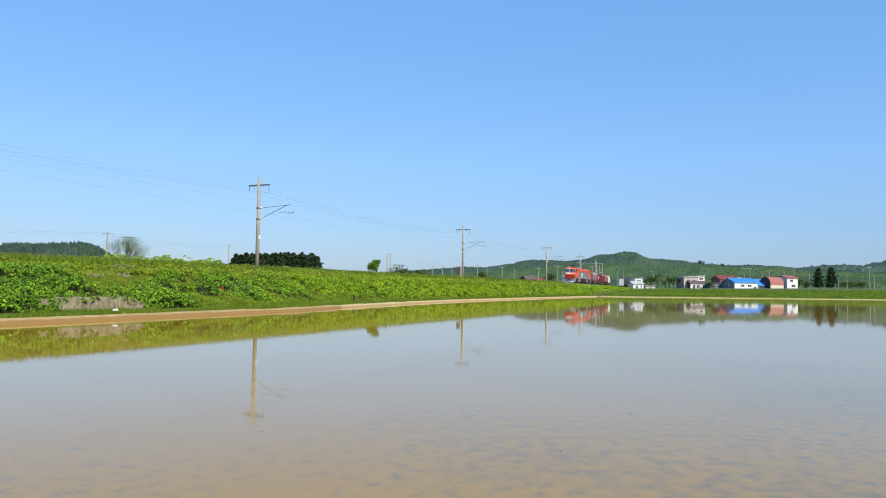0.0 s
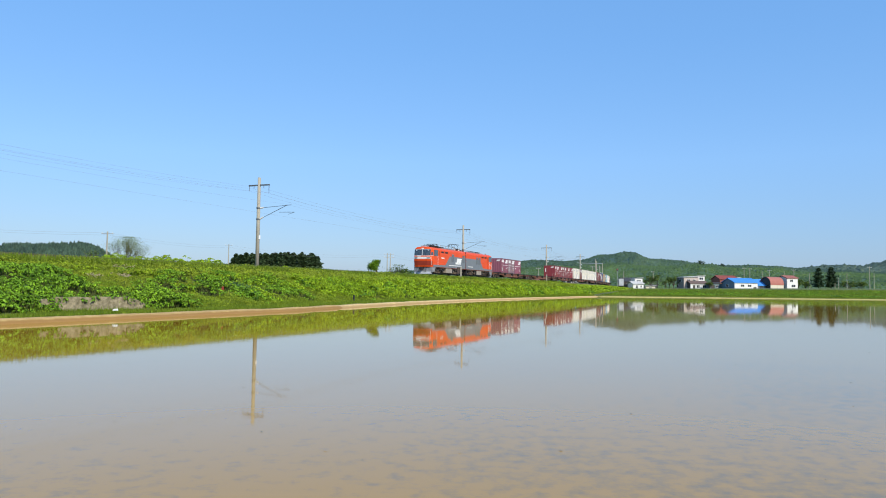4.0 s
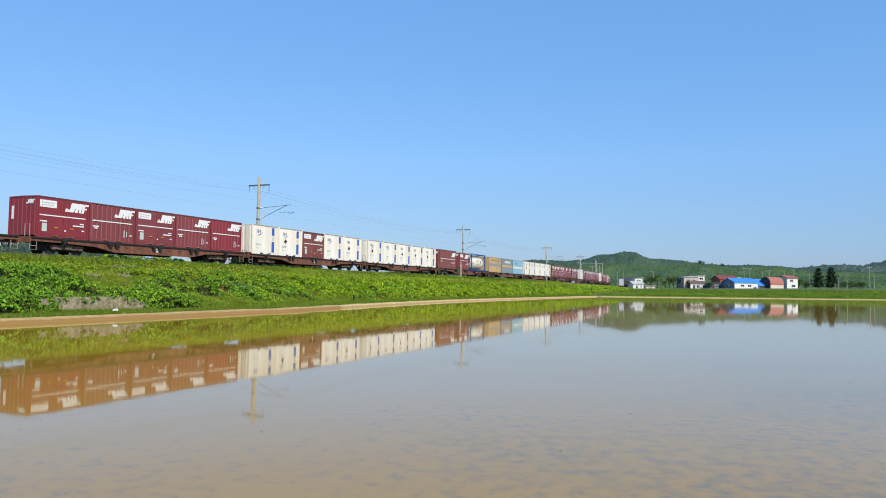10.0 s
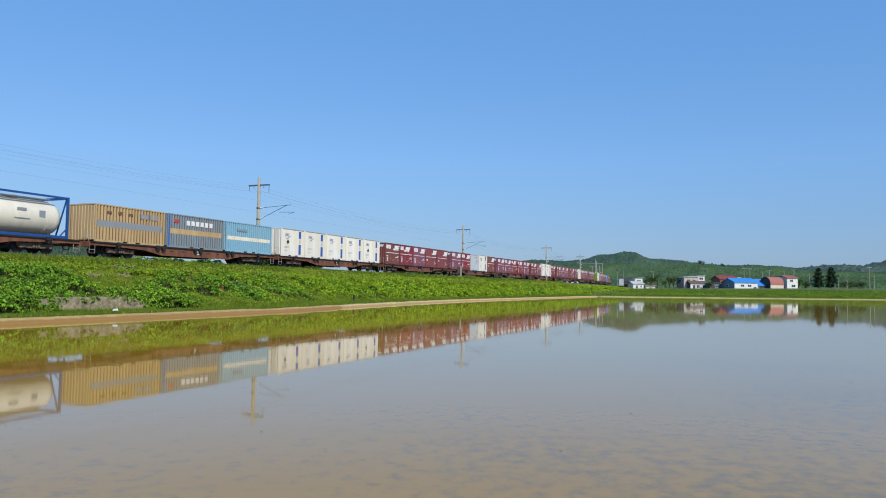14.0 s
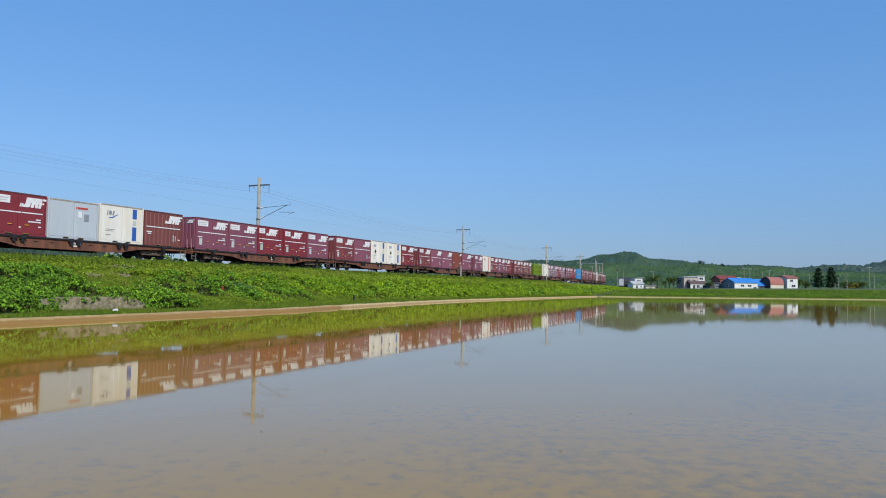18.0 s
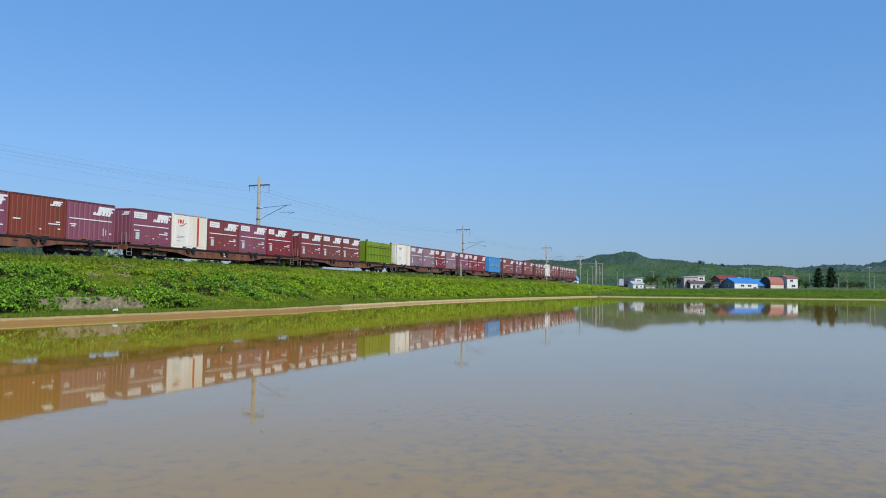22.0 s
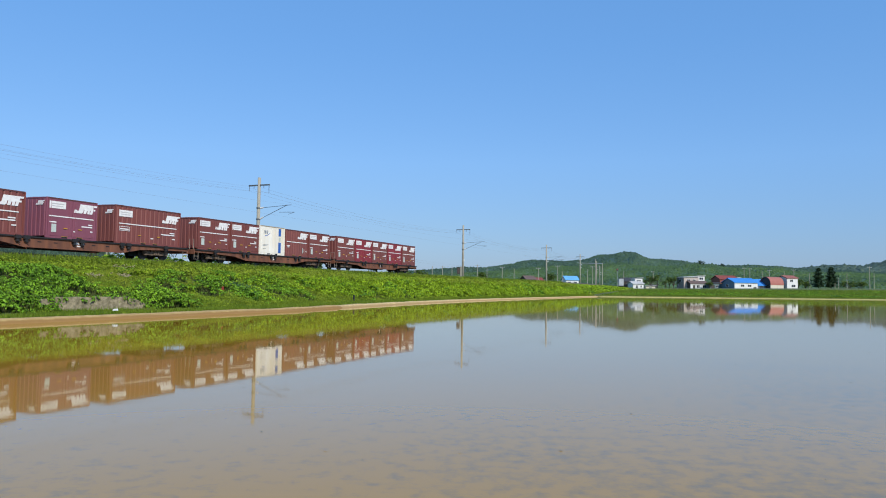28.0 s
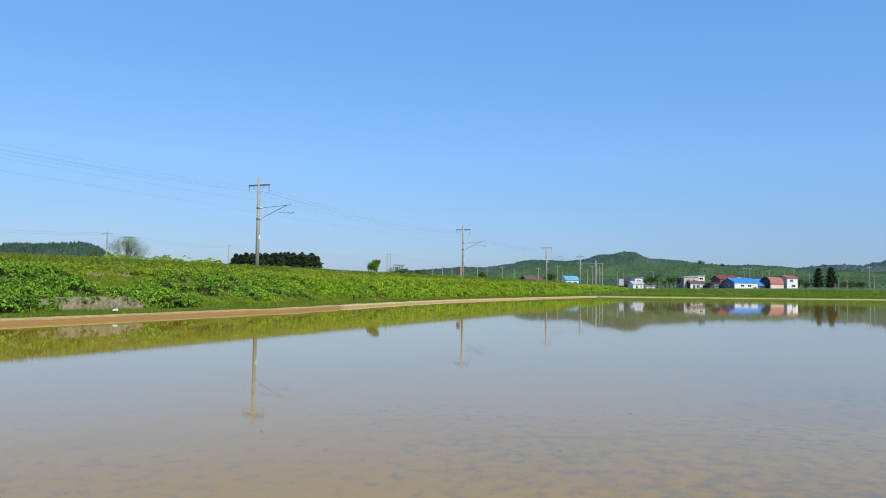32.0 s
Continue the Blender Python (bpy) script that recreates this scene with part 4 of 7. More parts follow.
def flat_wagon(stand=False):
    w = thing("container_wagon", "rusty brown flat container wagon" + (" with a brake stand" if stand else ""), "wagon", group="wagons of the train")
    deck = Form()
    deck.box(-9.75, 9.75, -0.32, 0.32, 0.70, 0.97)
    for i in range(14):
        x = -9.6 + i * 19.2 / 13
        deck.box(x - 0.09, x + 0.09, -1.15, -0.321, 0.80, 0.985)
        deck.box(x - 0.09, x + 0.09, 0.321, 1.15, 0.80, 0.985)
    part("deck_frame", deck, GRIME, w)
    for sy in (-1, 1):
        y = sy * 1.2
        prof = [(-9.8, 0.985), (-9.8, 0.74), (-7.2, 0.70), (-5.2, 0.62), (-3.6, 0.33), (3.6, 0.33), (5.2, 0.62), (7.2, 0.70), (9.8, 0.74), (9.8, 0.985)]
        s = part("side_beam", Form().prism(prof, y - 0.04, y + 0.04), BROWN, w, "rust-brown fish-bellied side beam")
        # The shade under the containers is put in as a dark strip.
        part("deck_edge", Form().box(-9.8, 9.8, *sorted((y + sy * 0.045, y + sy * 0.13)), 0.905, 0.99), DARK, s, "deck edge coloured dark for the shade under containers")
        part("flange", Form().box(-3.4, 3.4, *sorted((y + sy * 0.045, y + sy * 0.11)), 0.325, 0.36), BROWN, s)
        part("number_patch", Form().box(-0.25, 0.55, y + sy * 0.04, y + sy * 0.048, 0.68, 0.80), WORN_WHITE, s, "bar of white lettering")
        part("number_patch", Form().box(0.0, 0.3, y + sy * 0.04, y + sy * 0.048, 0.54, 0.62), WORN_WHITE, s)
        for x in (-2.6, -1.5, 1.3, 2.4):
            part("slot", Form().box(x - 0.13, x + 0.13, y + sy * 0.04, y + sy * 0.046, 0.66, 0.72), BLACK, s, "dark slot in the beam")
        for x in (-7.6, -4.1, -3.55, -0.25, 0.3, 3.5, 4.05, 7.5):
            f = Form().box(x - 0.17, x + 0.17, y + sy * 0.135, y + sy * 0.22, 0.80, 1.02).box(x - 0.08, x + 0.1, y + sy * 0.04, y + sy * 0.19, 0.62, 0.798)
            f.tube((x - 0.22, y + sy * 0.17, 0.86), (x + 0.24, y + sy * 0.17, 0.84), 0.05, k=7).tube((x + 0.02, y + sy * 0.15, 0.66), (x + 0.16, y + sy * 0.17, 0.56), 0.035, k=6)
            part("clamp", f, DARK, w, "dark greasy container clamp", bevel=0.012)
        for x in (-9.6, 9.6):
            f = Form().path([(x - 0.22, y, 0.75), (x - 0.22, y, 0.22), (x + 0.22, y, 0.22), (x + 0.22, y, 0.75)], 0.018).tube((x - 0.22, y, 0.45), (x + 0.22, y, 0.45), 0.018)
            part("step", f, BEIGE, w, "pale step iron")
    for sx in (-1, 1):
        b = part("bogie", Form().tube((0, 0, 0.70), (0, 0, 0.80), 0.3, k=14), DARK, w, "rusty two-axle bogie", at=pose(sx * 7.0, 0, 0))
        bogie_parts(b)
        part("coupler", Form().box(sx * 9.75 if sx > 0 else -10.12, 10.12 if sx > 0 else -9.75, -0.13, 0.13, 0.74, 0.98).box(sx * 10.0 - 0.18, sx * 10.0 + 0.18, -0.2, 0.2, 0.68, 1.02), DARK, w)
        part("end_beam", Form().box(sx * 9.83 - 0.05, sx * 9.83 + 0.05, -1.24, 1.24, 0.62, 0.985), BROWN, w)
        part("air_hose", Form().path([(sx * 9.9, 0.4, 0.7), (sx * 10.0, 0.42, 0.45), (sx * 10.12, 0.35, 0.40)], 0.03), BLACK, w)
        rail = Form().path([(sx * 9.84, -1.15, 0.98), (sx * 9.84, -1.15, 1.75), (sx * 9.84, -0.75, 1.75), (sx * 9.84, -0.75, 0.98)], 0.02)
        if sx < 0:
            part("handrail", rail, BEIGE, w, "pale end handrail")
    part("brake_cylinder", Form().tube((-2.2, 0.2, 0.5), (-1.2, 0.2, 0.5), 0.22, k=12), DARK, w)
    part("air_tank", Form().tube((1.0, -0.3, 0.48), (2.3, -0.3, 0.48), 0.2, k=12), DARK, w)
    part("brake_rod", Form().tube((-6, 0.1, 0.45), (6, 0.1, 0.45), 0.03), DARK, w)
    if stand:
        part("brake_stand", Form().path([(-9.84, 0.3, 0.98), (-9.84, 0.3, 2.0)], 0.05).tube((-9.92, 0.3, 1.95), (-9.88, 0.3, 1.95), 0.11, k=12)
             .path([(-9.84, -0.4, 0.98), (-9.84, -0.4, 1.9), (-9.84, 0.3, 1.9)], 0.03), DARK, w, "dark brake wheel stand")
        part("platform_rail", Form().path([(-9.7, 1.1, 0.98), (-9.7, 1.1, 1.75), (-8.4, 1.1, 1.75), (-8.4, 1.1, 0.98)], 0.022).tube((-9.05, 1.1, 0.98), (-9.05, 1.1, 1.75), 0.022), DARK, w)
    return w


# the load of each wagon, from the locomotive back: style and colour, slot by slot
FIVE = [
    [None, "A purple", "A faded", "B purple", None],
    [None] * 5,
    ["A red", "B maroon", "A maroon", "B maroon", "B red"],
    ["W", "Wd", "A brown", "W", "Wd2"],
    ["Wd", "W", "Wd2", "Wd2", "Wd"],
    None,
    None,
    ["Wd", "W", "W", "W", "Wd2"],
    ["A brown", "C red", "A purple", "B maroon", "B maroon"],
    ["A purple", "A red", "G", "W", "B brown"],
    ["A purple", "A purple", "C red", "C red", "A purple"],
    ["A maroon", "B purple", "Wd2", "Wd2", "A red"],
    ["A maroon", "B purple", "B purple", "P rust", "B purple"],
    ["A purple", "Wr", "A maroon", "A purple", "C red"],
    ["A maroon", "A brown", "A brown", None, None],
    ["Wt", "A faded", "B faded", "A red", "B faded"],
    ["A purple", "A red", "B red", None, None],
    None,
    ["A brown", "A brown", "W", "B brown", "A brown"],
    ["A brown", "A red", "A brown", "A red", "A brown"],
]
LONG = {
    5: [("L20M", -6.62), ("A maroon", -0.32), ("TANK", 5.95)],
    6: [("TAN", -6.4), ("STEEL", 0.0), ("SKY", 6.4)],
    14: [("GREEN", 6.45)],
    16: [("SKY2", 6.45)],
    17: [("L20", -6.62), ("A purple", -0.35), ("L20", 6.0)],
}
STOCK = {}


def make_load(key):
    if key == "W":
        return reefer(False, True)
    if key == "Wd":
        return reefer(True, True)
    if key == "Wd2":
        return reefer(True, False)
    if key == "Wr":
        return reefer(False, True, "red")
    if key == "Wt":
        return reefer(False, False, "thin")
    if key == "G":
        return grey_box()
    if key == "TANK":
        return tank()
    if key == "GREEN":
        return open_top()
    if key == "L20":
        return cargo_box("L", "brown", L=6.06, H=2.6)
    if key == "L20M":
        return cargo_box("M", "brown", L=6.06, H=2.6)
    if key == "TAN":
        marks = [(RUST_MARK, -2.1 + 0.9 * k, -1.75 + 0.9 * k, 1.9, 2.06 + 0.05 * (k % 2), "faded brown mark") for k in range(3)]
        marks += [(MARK_GREY, 0.75 + 0.42 * k, 1.05 + 0.42 * k, 1.78, 2.12, "faded grey unreadable lettering") for k in range(4)]
        return twenty("tan", "weathered tan ribbed container with a grey band", [(MARK_GREY, -2.95, 2.95, 1.0, 1.42, "grey band")] + marks)
    if key == "STEEL":
        marks = [(WORN_WHITE, -1.15 + 0.50 * k, -0.80 + 0.50 * k, 1.72, 2.08, "bar of white lettering") for k in range(6)]
        return twenty("steel", "blue-grey ribbed container with a yellow band",
                      [(PAINTS["tan"], -2.9, 2.9, 1.02, 1.40, "yellow band"), (MARK_RED, -2.45, -1.95, 1.85, 2.1, "red emblem"), (BLUE_BAND, -2.98, -2.86, 0.1, 2.4, "blue edge")] + marks)
    if key in ("SKY", "SKY2"):
        if key == "SKY":
            return twenty("sky", "light blue ribbed container with a cream band", [(CREAM, -2.9, 2.9, 1.0, 1.3, "cream band"), (PAINTS["steel"], -1.6, -0.4, 1.75, 1.95, "grey unreadable lettering")])
        return twenty("azure", "strong blue ribbed container with faded gold lettering", [(GOLD, -2.2 + 0.55 * k, -1.85 + 0.55 * k, 0.98, 1.12 + 0.16 * (k % 3), "faded gold lettering") for k in range(8)] + [(GOLD, -2.75, -2.5, 1.8, 2.1, "gold emblem")])
    style, col = key.split()
    return cargo_box(style, col)


def place_load(key, behind):
    c = STOCK.get(key)
    if c is None:
        c = STOCK[key] = make_load(key)
    else:
        c = copy_thing(c, Matrix())
    TRAIN.append((c, behind, 1.0))


def build_wagons():
    plain, braked = flat_wagon(), flat_wagon(stand=True)
    used = set()
    for i, load in enumerate(FIVE):
        mid = FIRST + WAGON_L * (i + 0.5)
        src = braked if i == 1 else plain
        w = src if src not in used else copy_thing(src, Matrix())
        used.add(src)
        TRAIN.append((w, mid, 0.0))
        for k, key in enumerate(load or []):
            if key:
                place_load(key, mid + (k - 2) * 3.81)
        for key, x in LONG.get(i, []):
            place_load(key, mid + x)


build_wagons()


# ---------------------------------------------------------------- the locomotive
WINDOW_EDGE = material("pale_window_edge", (0.55, 0.56, 0.55), 0.5, vary=0.1)
GREY_SLAT = material("dark_grey_slat", (0.095, 0.105, 0.115), 0.5, vary=0.1)
APRON = material("scuffed_grey_apron", (0.27, 0.28, 0.29), 0.55, vary=0.3, scale=3, second=(0.15, 0.15, 0.15), mix=0.7)


def loco_half(c, x0, x1, cab_front):
    """One of the two bodies; x0 to x1, with a cab at its outer end."""
    W = 1.4
    sec = [(-W, 1.08), (-W, 3.36), (-W + 0.10, 3.56), (-W + 0.45, 3.72), (0, 3.80), (W - 0.45, 3.72), (W - 0.10, 3.56), (W, 3.36), (W, 1.08)]
    out, inn = (x0, x1) if cab_front else (x1, x0)
    s = 1 if cab_front else -1
    # outline of the cab end: each height has its own setback
    def setback(z):
        return float(np.interp(z, [1.08, 1.95, 2.45, 2.60, 3.40, 3.80], [0.16, 0.02, 0.0, 0.01, 0.13, 0.26]))
    f = Form()
    zs = [1.08, 1.95, 2.45, 2.60, 3.36, 3.56, 3.72, 3.80]
    def width(z):
        return float(np.interp(z, [1.08, 3.36, 3.56, 3.72, 3.80], [W, W, W - 0.10, W - 0.45, 0.12]))
    cols = [(-1.0, 0.62), (-0.85, 0.08), (-0.5, 0.0), (0.0, 0.0), (0.5, 0.0), (0.85, 0.08), (1.0, 0.62)]
    k = len(zs)
    # a loop of columns: across the front, then to the inner end
    ring = []
    for a, back in cols:
        ring.append([(out + s * (setback(z) + back), a * width(z), z) for z in zs])
    ring.append([(inn, width(z), z) for z in zs])
    ring.append([(inn, -width(z), z) for z in zs])
    for colm in ring:
        f.v += colm
    n = len(ring)
    for i in range(n):
        j = (i + 1) % n
        for m in range(k - 1):
            f.f.append((i * k + m, j * k + m, j * k + m + 1, i * k + m + 1))
    f.f.append(tuple(i * k + k - 1 for i in range(n)))
    f.f.append(tuple(i * k for i in range(n))[::-1])
    part("body_shell", f, RED, c, "glossy orange-red body shell")
    ys = -W - 0.006

    def front(a, z, proud=0.012):
        b = float(np.interp(abs(a), [0, 0.5, 0.85, 1.0], [0, 0, 0.08, 0.62]))
        return (out + s * (setback(z) + b) - s * proud, a * width(z), z)

    def front_panel(name, a0, a1, z0, z1, mat, label="", proud=0.012):
        g = Form()
        steps = [a for a in (-0.85, -0.5, 0.5, 0.85) if min(a0, a1) < a < max(a0, a1)]
        az = sorted([a0, a1] + steps)
        for u, v in zip(az, az[1:]):
            nn = len(g.v)
            for pr in (proud, -0.02):
                g.v += [front(u, z0, pr), front(v, z0, pr), front(v, z1, pr), front(u, z1, pr)]
            g.f += [tuple(nn + i for i in q) for q in ((0, 1, 2, 3), (7, 6, 5, 4), (0, 4, 5, 1), (1, 5, 6, 2), (2, 6, 7, 3), (3, 7, 4, 0))]
        return part(name, g, mat, c, label)

    front_panel("window_surround", -0.995, 0.995, 2.56, 3.44, WINDOW_EDGE, "pale window surround", 0.007)
    for a0, a1 in ((-0.86, -0.035), (0.035, 0.86)):
        pane = front_panel("windscreen", a0, a1, 2.61, 3.40, CAB_GLASS, "wide windscreen")
        part("sun_blind", Form().box(*sorted((out + s * 0.11, out + s * 0.115)), *sorted((a0 * 1.1, a1 * 1.1)), 3.2, 3.36), GREY_LIGHT, pane)
    for a in (-0.985, 0.875):
        front_panel("corner_window", a, a + 0.11, 2.63, 3.38, CAB_GLASS)
    front_panel("light_band", -0.84, 0.84, 2.12, 2.40, WHITE, "white band with the headlights", 0.02)
    for a in (-0.78, 0.50):
        front_panel("headlamp", a, a + 0.28, 2.17, 2.35, BLACK, "dark lamp housing", 0.035)
        for da in (0.04, 0.16):
            front_panel("lamp_lens", a + da, a + da + 0.08, 2.20, 2.32, GREY_LIGHT, "", 0.045)
    front_panel("number_bar", 0.1, 0.5, 2.46, 2.54, WORN_WHITE, "bar in place of the number", 0.02)
    # The shade of the undercut front is put into a darker red panel.
    front_panel("lower_front", -0.95, 0.95, 1.24, 1.86, RED_SHADE, "lower front, its undercut shade put into the red", 0.008)
    front_panel("top_marker", -0.12, 0.12, 3.48, 3.58, WHITE, "", 0.03)
    for a in (-0.9, 0.9):
        part("grab_rail", Form().path([front(a, 1.3, 0.06), front(a, 1.95, 0.08), front(a, 2.4, 0.06)], 0.018), WORN_WHITE, c)
    part("wiper", Form().path([front(-0.4, 2.66, 0.04), front(-0.22, 3.1, 0.04)], 0.012), BLACK, c)
    part("wiper", Form().path([front(0.3, 2.66, 0.04), front(0.48, 3.1, 0.04)], 0.012), BLACK, c)
    # grey flank: a slanted field that meets the joint between the bodies
    for sy in (-1, 1):
        yy = sy * (W + 0.005)
        if cab_front:
            grey = [(x0 + 0.55, 1.10), (x1 - 0.01, 1.10), (x1 - 0.01, 2.72), (x0 + 6.35, 2.72), (x0 + 4.75, 1.42), (x0 + 0.55, 1.36)]
        else:
            grey = [(x0 + 0.01, 1.10), (x1 - 0.55, 1.10), (x1 - 0.55, 1.36), (x1 - 4.75, 1.42), (x1 - 6.35, 2.72), (x0 + 0.01, 2.72)]
        part("grey_flank", Form().prism(grey, yy - 0.004, yy + 0.004), GREY, c, "dark grey slanted flank panel")
        y2 = sy * (W + 0.012)
        def panel(name, a, b, z0, z1, mat, label=""):
            if not cab_front:
                a, b = x0 + x1 - b, x0 + x1 - a
            return part(name, Form().box(a, b, min(y2, y2 + sy * 0.012), max(y2, y2 + sy * 0.012), z0, z1), mat, c, label)
        panel("window_surround", x0 + 0.78, x0 + 2.04, 2.56, 3.38, GREY_SLAT)
        y2 += sy * 0.008
        panel("side_window", x0 + 0.84, x0 + 1.98, 2.62, 3.32, CAB_GLASS, "dark cab side window")
        d = panel("cab_door", x0 + 2.12, x0 + 2.72, 1.35, 3.36, RED, "red cab door")
        part("door_window", Form().box(*(sorted((x0 + 2.27, x0 + 2.57)) if cab_front else (x1 - 2.57, x1 - 2.27)), min(sy * 1.426, sy * 1.432), max(sy * 1.426, sy * 1.432), 2.65, 3.2), BEIGE, d)
        part("handrail", Form().tube((x0 + 2.0 if cab_front else x1 - 2.0, sy * 1.46, 1.4), (x0 + 2.0 if cab_front else x1 - 2.0, sy * 1.46, 2.6), 0.02), WORN_WHITE, c)
        for a in (3.2, 4.6):
            lv = panel("louvre", x0 + a, x0 + a + 0.95, 3.06, 3.27, BLACK, "dark upper louvre")
        for a, b in ((7.0, 7.9), (11.2, 12.05)) if cab_front else ((6.6, 7.4), (7.65, 8.45)):
            lv = panel("filter_grille", x0 + a - (0 if cab_front else 0.6), x0 + b - (0 if cab_front else 0.6), 1.95, 3.05, GREY_LIGHT if False else GREY, "grey filter grille")
            for q in range(7):
                aa, bb = (x0 + a, x0 + b) if cab_front else (x0 + x1 - (x0 + b - 0.6), x0 + x1 - (x0 + a - 0.6))
                part("slat", Form().box(aa + 0.04, bb - 0.04, min(sy * 1.424, sy * 1.436), max(sy * 1.424, sy * 1.436), 2.02 + q * 0.145, 2.09 + q * 0.145), GREY_SLAT, lv)
        if cab_front and sy < 0:
            part("emblem", mark(Form(), x0 + 8.45, 1.68, 2.05, 0.86, -1.413), WHITE, c, "large white slanted emblem")
            part("stripe", Form().box(x0 + 6.0, x0 + 10.75, -1.416, -1.41, 1.42, 1.50), WHITE, c, "white stripe")
            part("number_bar", Form().box(x0 + 3.3, x0 + 4.35, -1.41, -1.402, 2.30, 2.44), WORN_WHITE, c, "bar in place of the number")
        elif sy < 0:
            part("stripe", Form().box(x0 + 0.9, x0 + 2.9, -1.416, -1.41, 1.46, 1.54), WHITE, c, "white stripe")
            part("number_bar", Form().box(x1 - 1.9, x1 - 1.2, -1.42, -1.41, 2.05, 2.17), WORN_WHITE, c, "bar in place of the number")
        for i in range(10):
            xx = x0 + 0.9 + i * (x1 - x0 - 1.8) / 9
            part("gutter_clip", Form().box(xx - 0.04, xx + 0.04, min(sy * 1.39, sy * 1.43), max(sy * 1.39, sy * 1.43), 3.36, 3.44), RED, c)
    # apron under the cab
    f = Form()
    f.prism([(-1.25, 0.30), (1.25, 0.30), (1.36, 1.06), (-1.36, 1.06)], out + s * 0.75, out + s * 0.35, "x")
    part("apron", f, APRON, c, "pale grey apron behind the coupler", bevel=0.03)
    f = Form()
    f.prism([(out + s * 0.0, 0.13), (out + s * 0.7, 0.13), (out + s * 0.74, 0.40), (out + s * 0.30, 0.42)], -1.15, 1.15)
    part("rail_guard", f, GREY_LIGHT, c, "pale grey track clearer")
    for sy in (-1, 1):
        g = Form().prism([(out + s * 0.4, 0.36), (out + s * 1.2, 0.46), (out + s * 1.6, 1.06), (out + s * 0.4, 1.06)], sy * 1.30 - 0.03, sy * 1.30 + 0.03)
        part("apron_side", g, APRON, c, "pale grey apron side")
        part("step", Form().box(*sorted((out + s * 1.7, out + s * 2.3)), *sorted((sy * 1.2, sy * 1.4)), 0.45, 0.5).box(*sorted((out + s * 1.7, out + s * 2.3)), *sorted((sy * 1.22, sy * 1.4)), 0.76, 0.80), DARK, c)
    part("coupler", Form().box(*sorted((out - s * 0.42, out + s * 0.4)), -0.13, 0.13, 0.72, 1.0).box(*sorted((out - s * 0.45, out - s * 0.1)), -0.2, 0.2, 0.66, 1.04), DARK, c, bevel=0.03)
    for y in (-0.55, 0.45, 0.75):
        part("air_hose", Form().path([(out + s * 0.3, y, 0.95), (out + s * 0.08, y, 0.8), (out + s * 0.05, y, 0.5), (out + s * 0.12, y + 0.05, 0.4)], 0.035), BLACK, c)
    # running gear
    for bx in (out + s * 3.3, out + s * 9.4):
        b = part("bogie", Form().box(-1.3, 1.3, -0.9, 0.9, 0.55, 0.92), DARK, c, "grimy two-axle power bogie", at=pose(bx, 0, 0))
        bogie_parts(b, half=1.25, rad=0.56, mat=DUSTY)
        for sy in (-1, 1):
            for x in (-0.65, 0.65):
                part("damper", Form().tube((x, sy * 1.05, 0.5), (x * 1.5, sy * 1.05, 0.95), 0.05), BEIGE, b)
    for a, b, m in ((5.3, 5.95, BEIGE), (6.0, 7.45, BEIGE), (7.5, 7.8, DARK)):
        u, v = (x0 + a, x0 + b) if cab_front else (x1 - b, x1 - a)
        part("equipment_box", Form().box(u, v, -1.32, 1.32, 0.36, 1.04), m, c, "dusty underfloor equipment box", bevel=0.02)
    part("floor_frame", Form().box(x0 + 0.8, x1 - 0.1 if cab_front else x1 - 0.8, -1.2, 1.2, 0.92, 1.075), DARK, c)
    part("traction_gear", Form().box(*sorted((out + s * 1.3, out + s * 11.6)), -0.74, 0.74, 0.2, 0.915), BLACK, c, "dark traction gear between the wheels")
    for a in (0.9, 1.25, 7.95, 11.35):
        part("pipe_rack", Form().box(*sorted((out + s * a, out + s * (a + 0.28))), -1.2, 1.2, 0.42, 0.91), DARK, c)
    # pipes, cylinders and brackets that crowd the space between the bogies
    rr = random.Random(int(x0 * 10))
    for i in range(34):
        xx = out + s * rr.uniform(0.9, 11.7)
        z = rr.uniform(0.38, 0.85)
        m = (DUSTY, DARK, GRIME, DARK)[i % 4]
        for sy in (-1, 1):
            if i % 3:
                g = Form().box(xx - rr.uniform(0.05, 0.16), xx + rr.uniform(0.05, 0.16), *sorted((sy * 1.12, sy * rr.uniform(1.22, 1.32))), z - rr.uniform(0.06, 0.16), z + rr.uniform(0.05, 0.16))
                part("bracket", g, m, c)
            else:
                part("brake_cylinder", Form().tube((xx - 0.22, sy * 1.2, z), (xx + 0.22, sy * 1.2, z - rr.uniform(-0.1, 0.1)), rr.uniform(0.04, 0.09), k=9), m, c)
    for sy in (-1, 1):
        part("air_pipe", Form().tube((out + s * 1.6, sy * 1.3, 0.98), (out + s * 11.8, sy * 1.3, 0.98), 0.025, k=6), DUSTY, c)
    # roof
    for a, b, h in ((4.6, 6.4, 0.05), (6.9, 9.2, 0.08)):
        u, v = (x0 + a, x0 + b) if cab_front else (x1 - b, x1 - a)
        part("roof_hatch", Form().box(u, v, -0.8, 0.8, 3.74, 3.80 + h), GREY, c, "grey roof hatch", bevel=0.02)
    part("horn", Form().tube((out + s * 1.2, -0.4, 3.85), (out + s * 0.85, -0.4, 3.88), 0.05, 0.09), STEEL, c)
    part("antenna", Form().tube((out + s * 1.6, 0.4, 3.78), (out + s * 1.6, 0.4, 4.15), 0.02), DARK, c)
    part("aerial_box", Form().box(*sorted((out + s * 1.0, out + s * 1.7)), 0.0, 0.7, 3.78, 3.98), GREY_LIGHT, c, bevel=0.04)


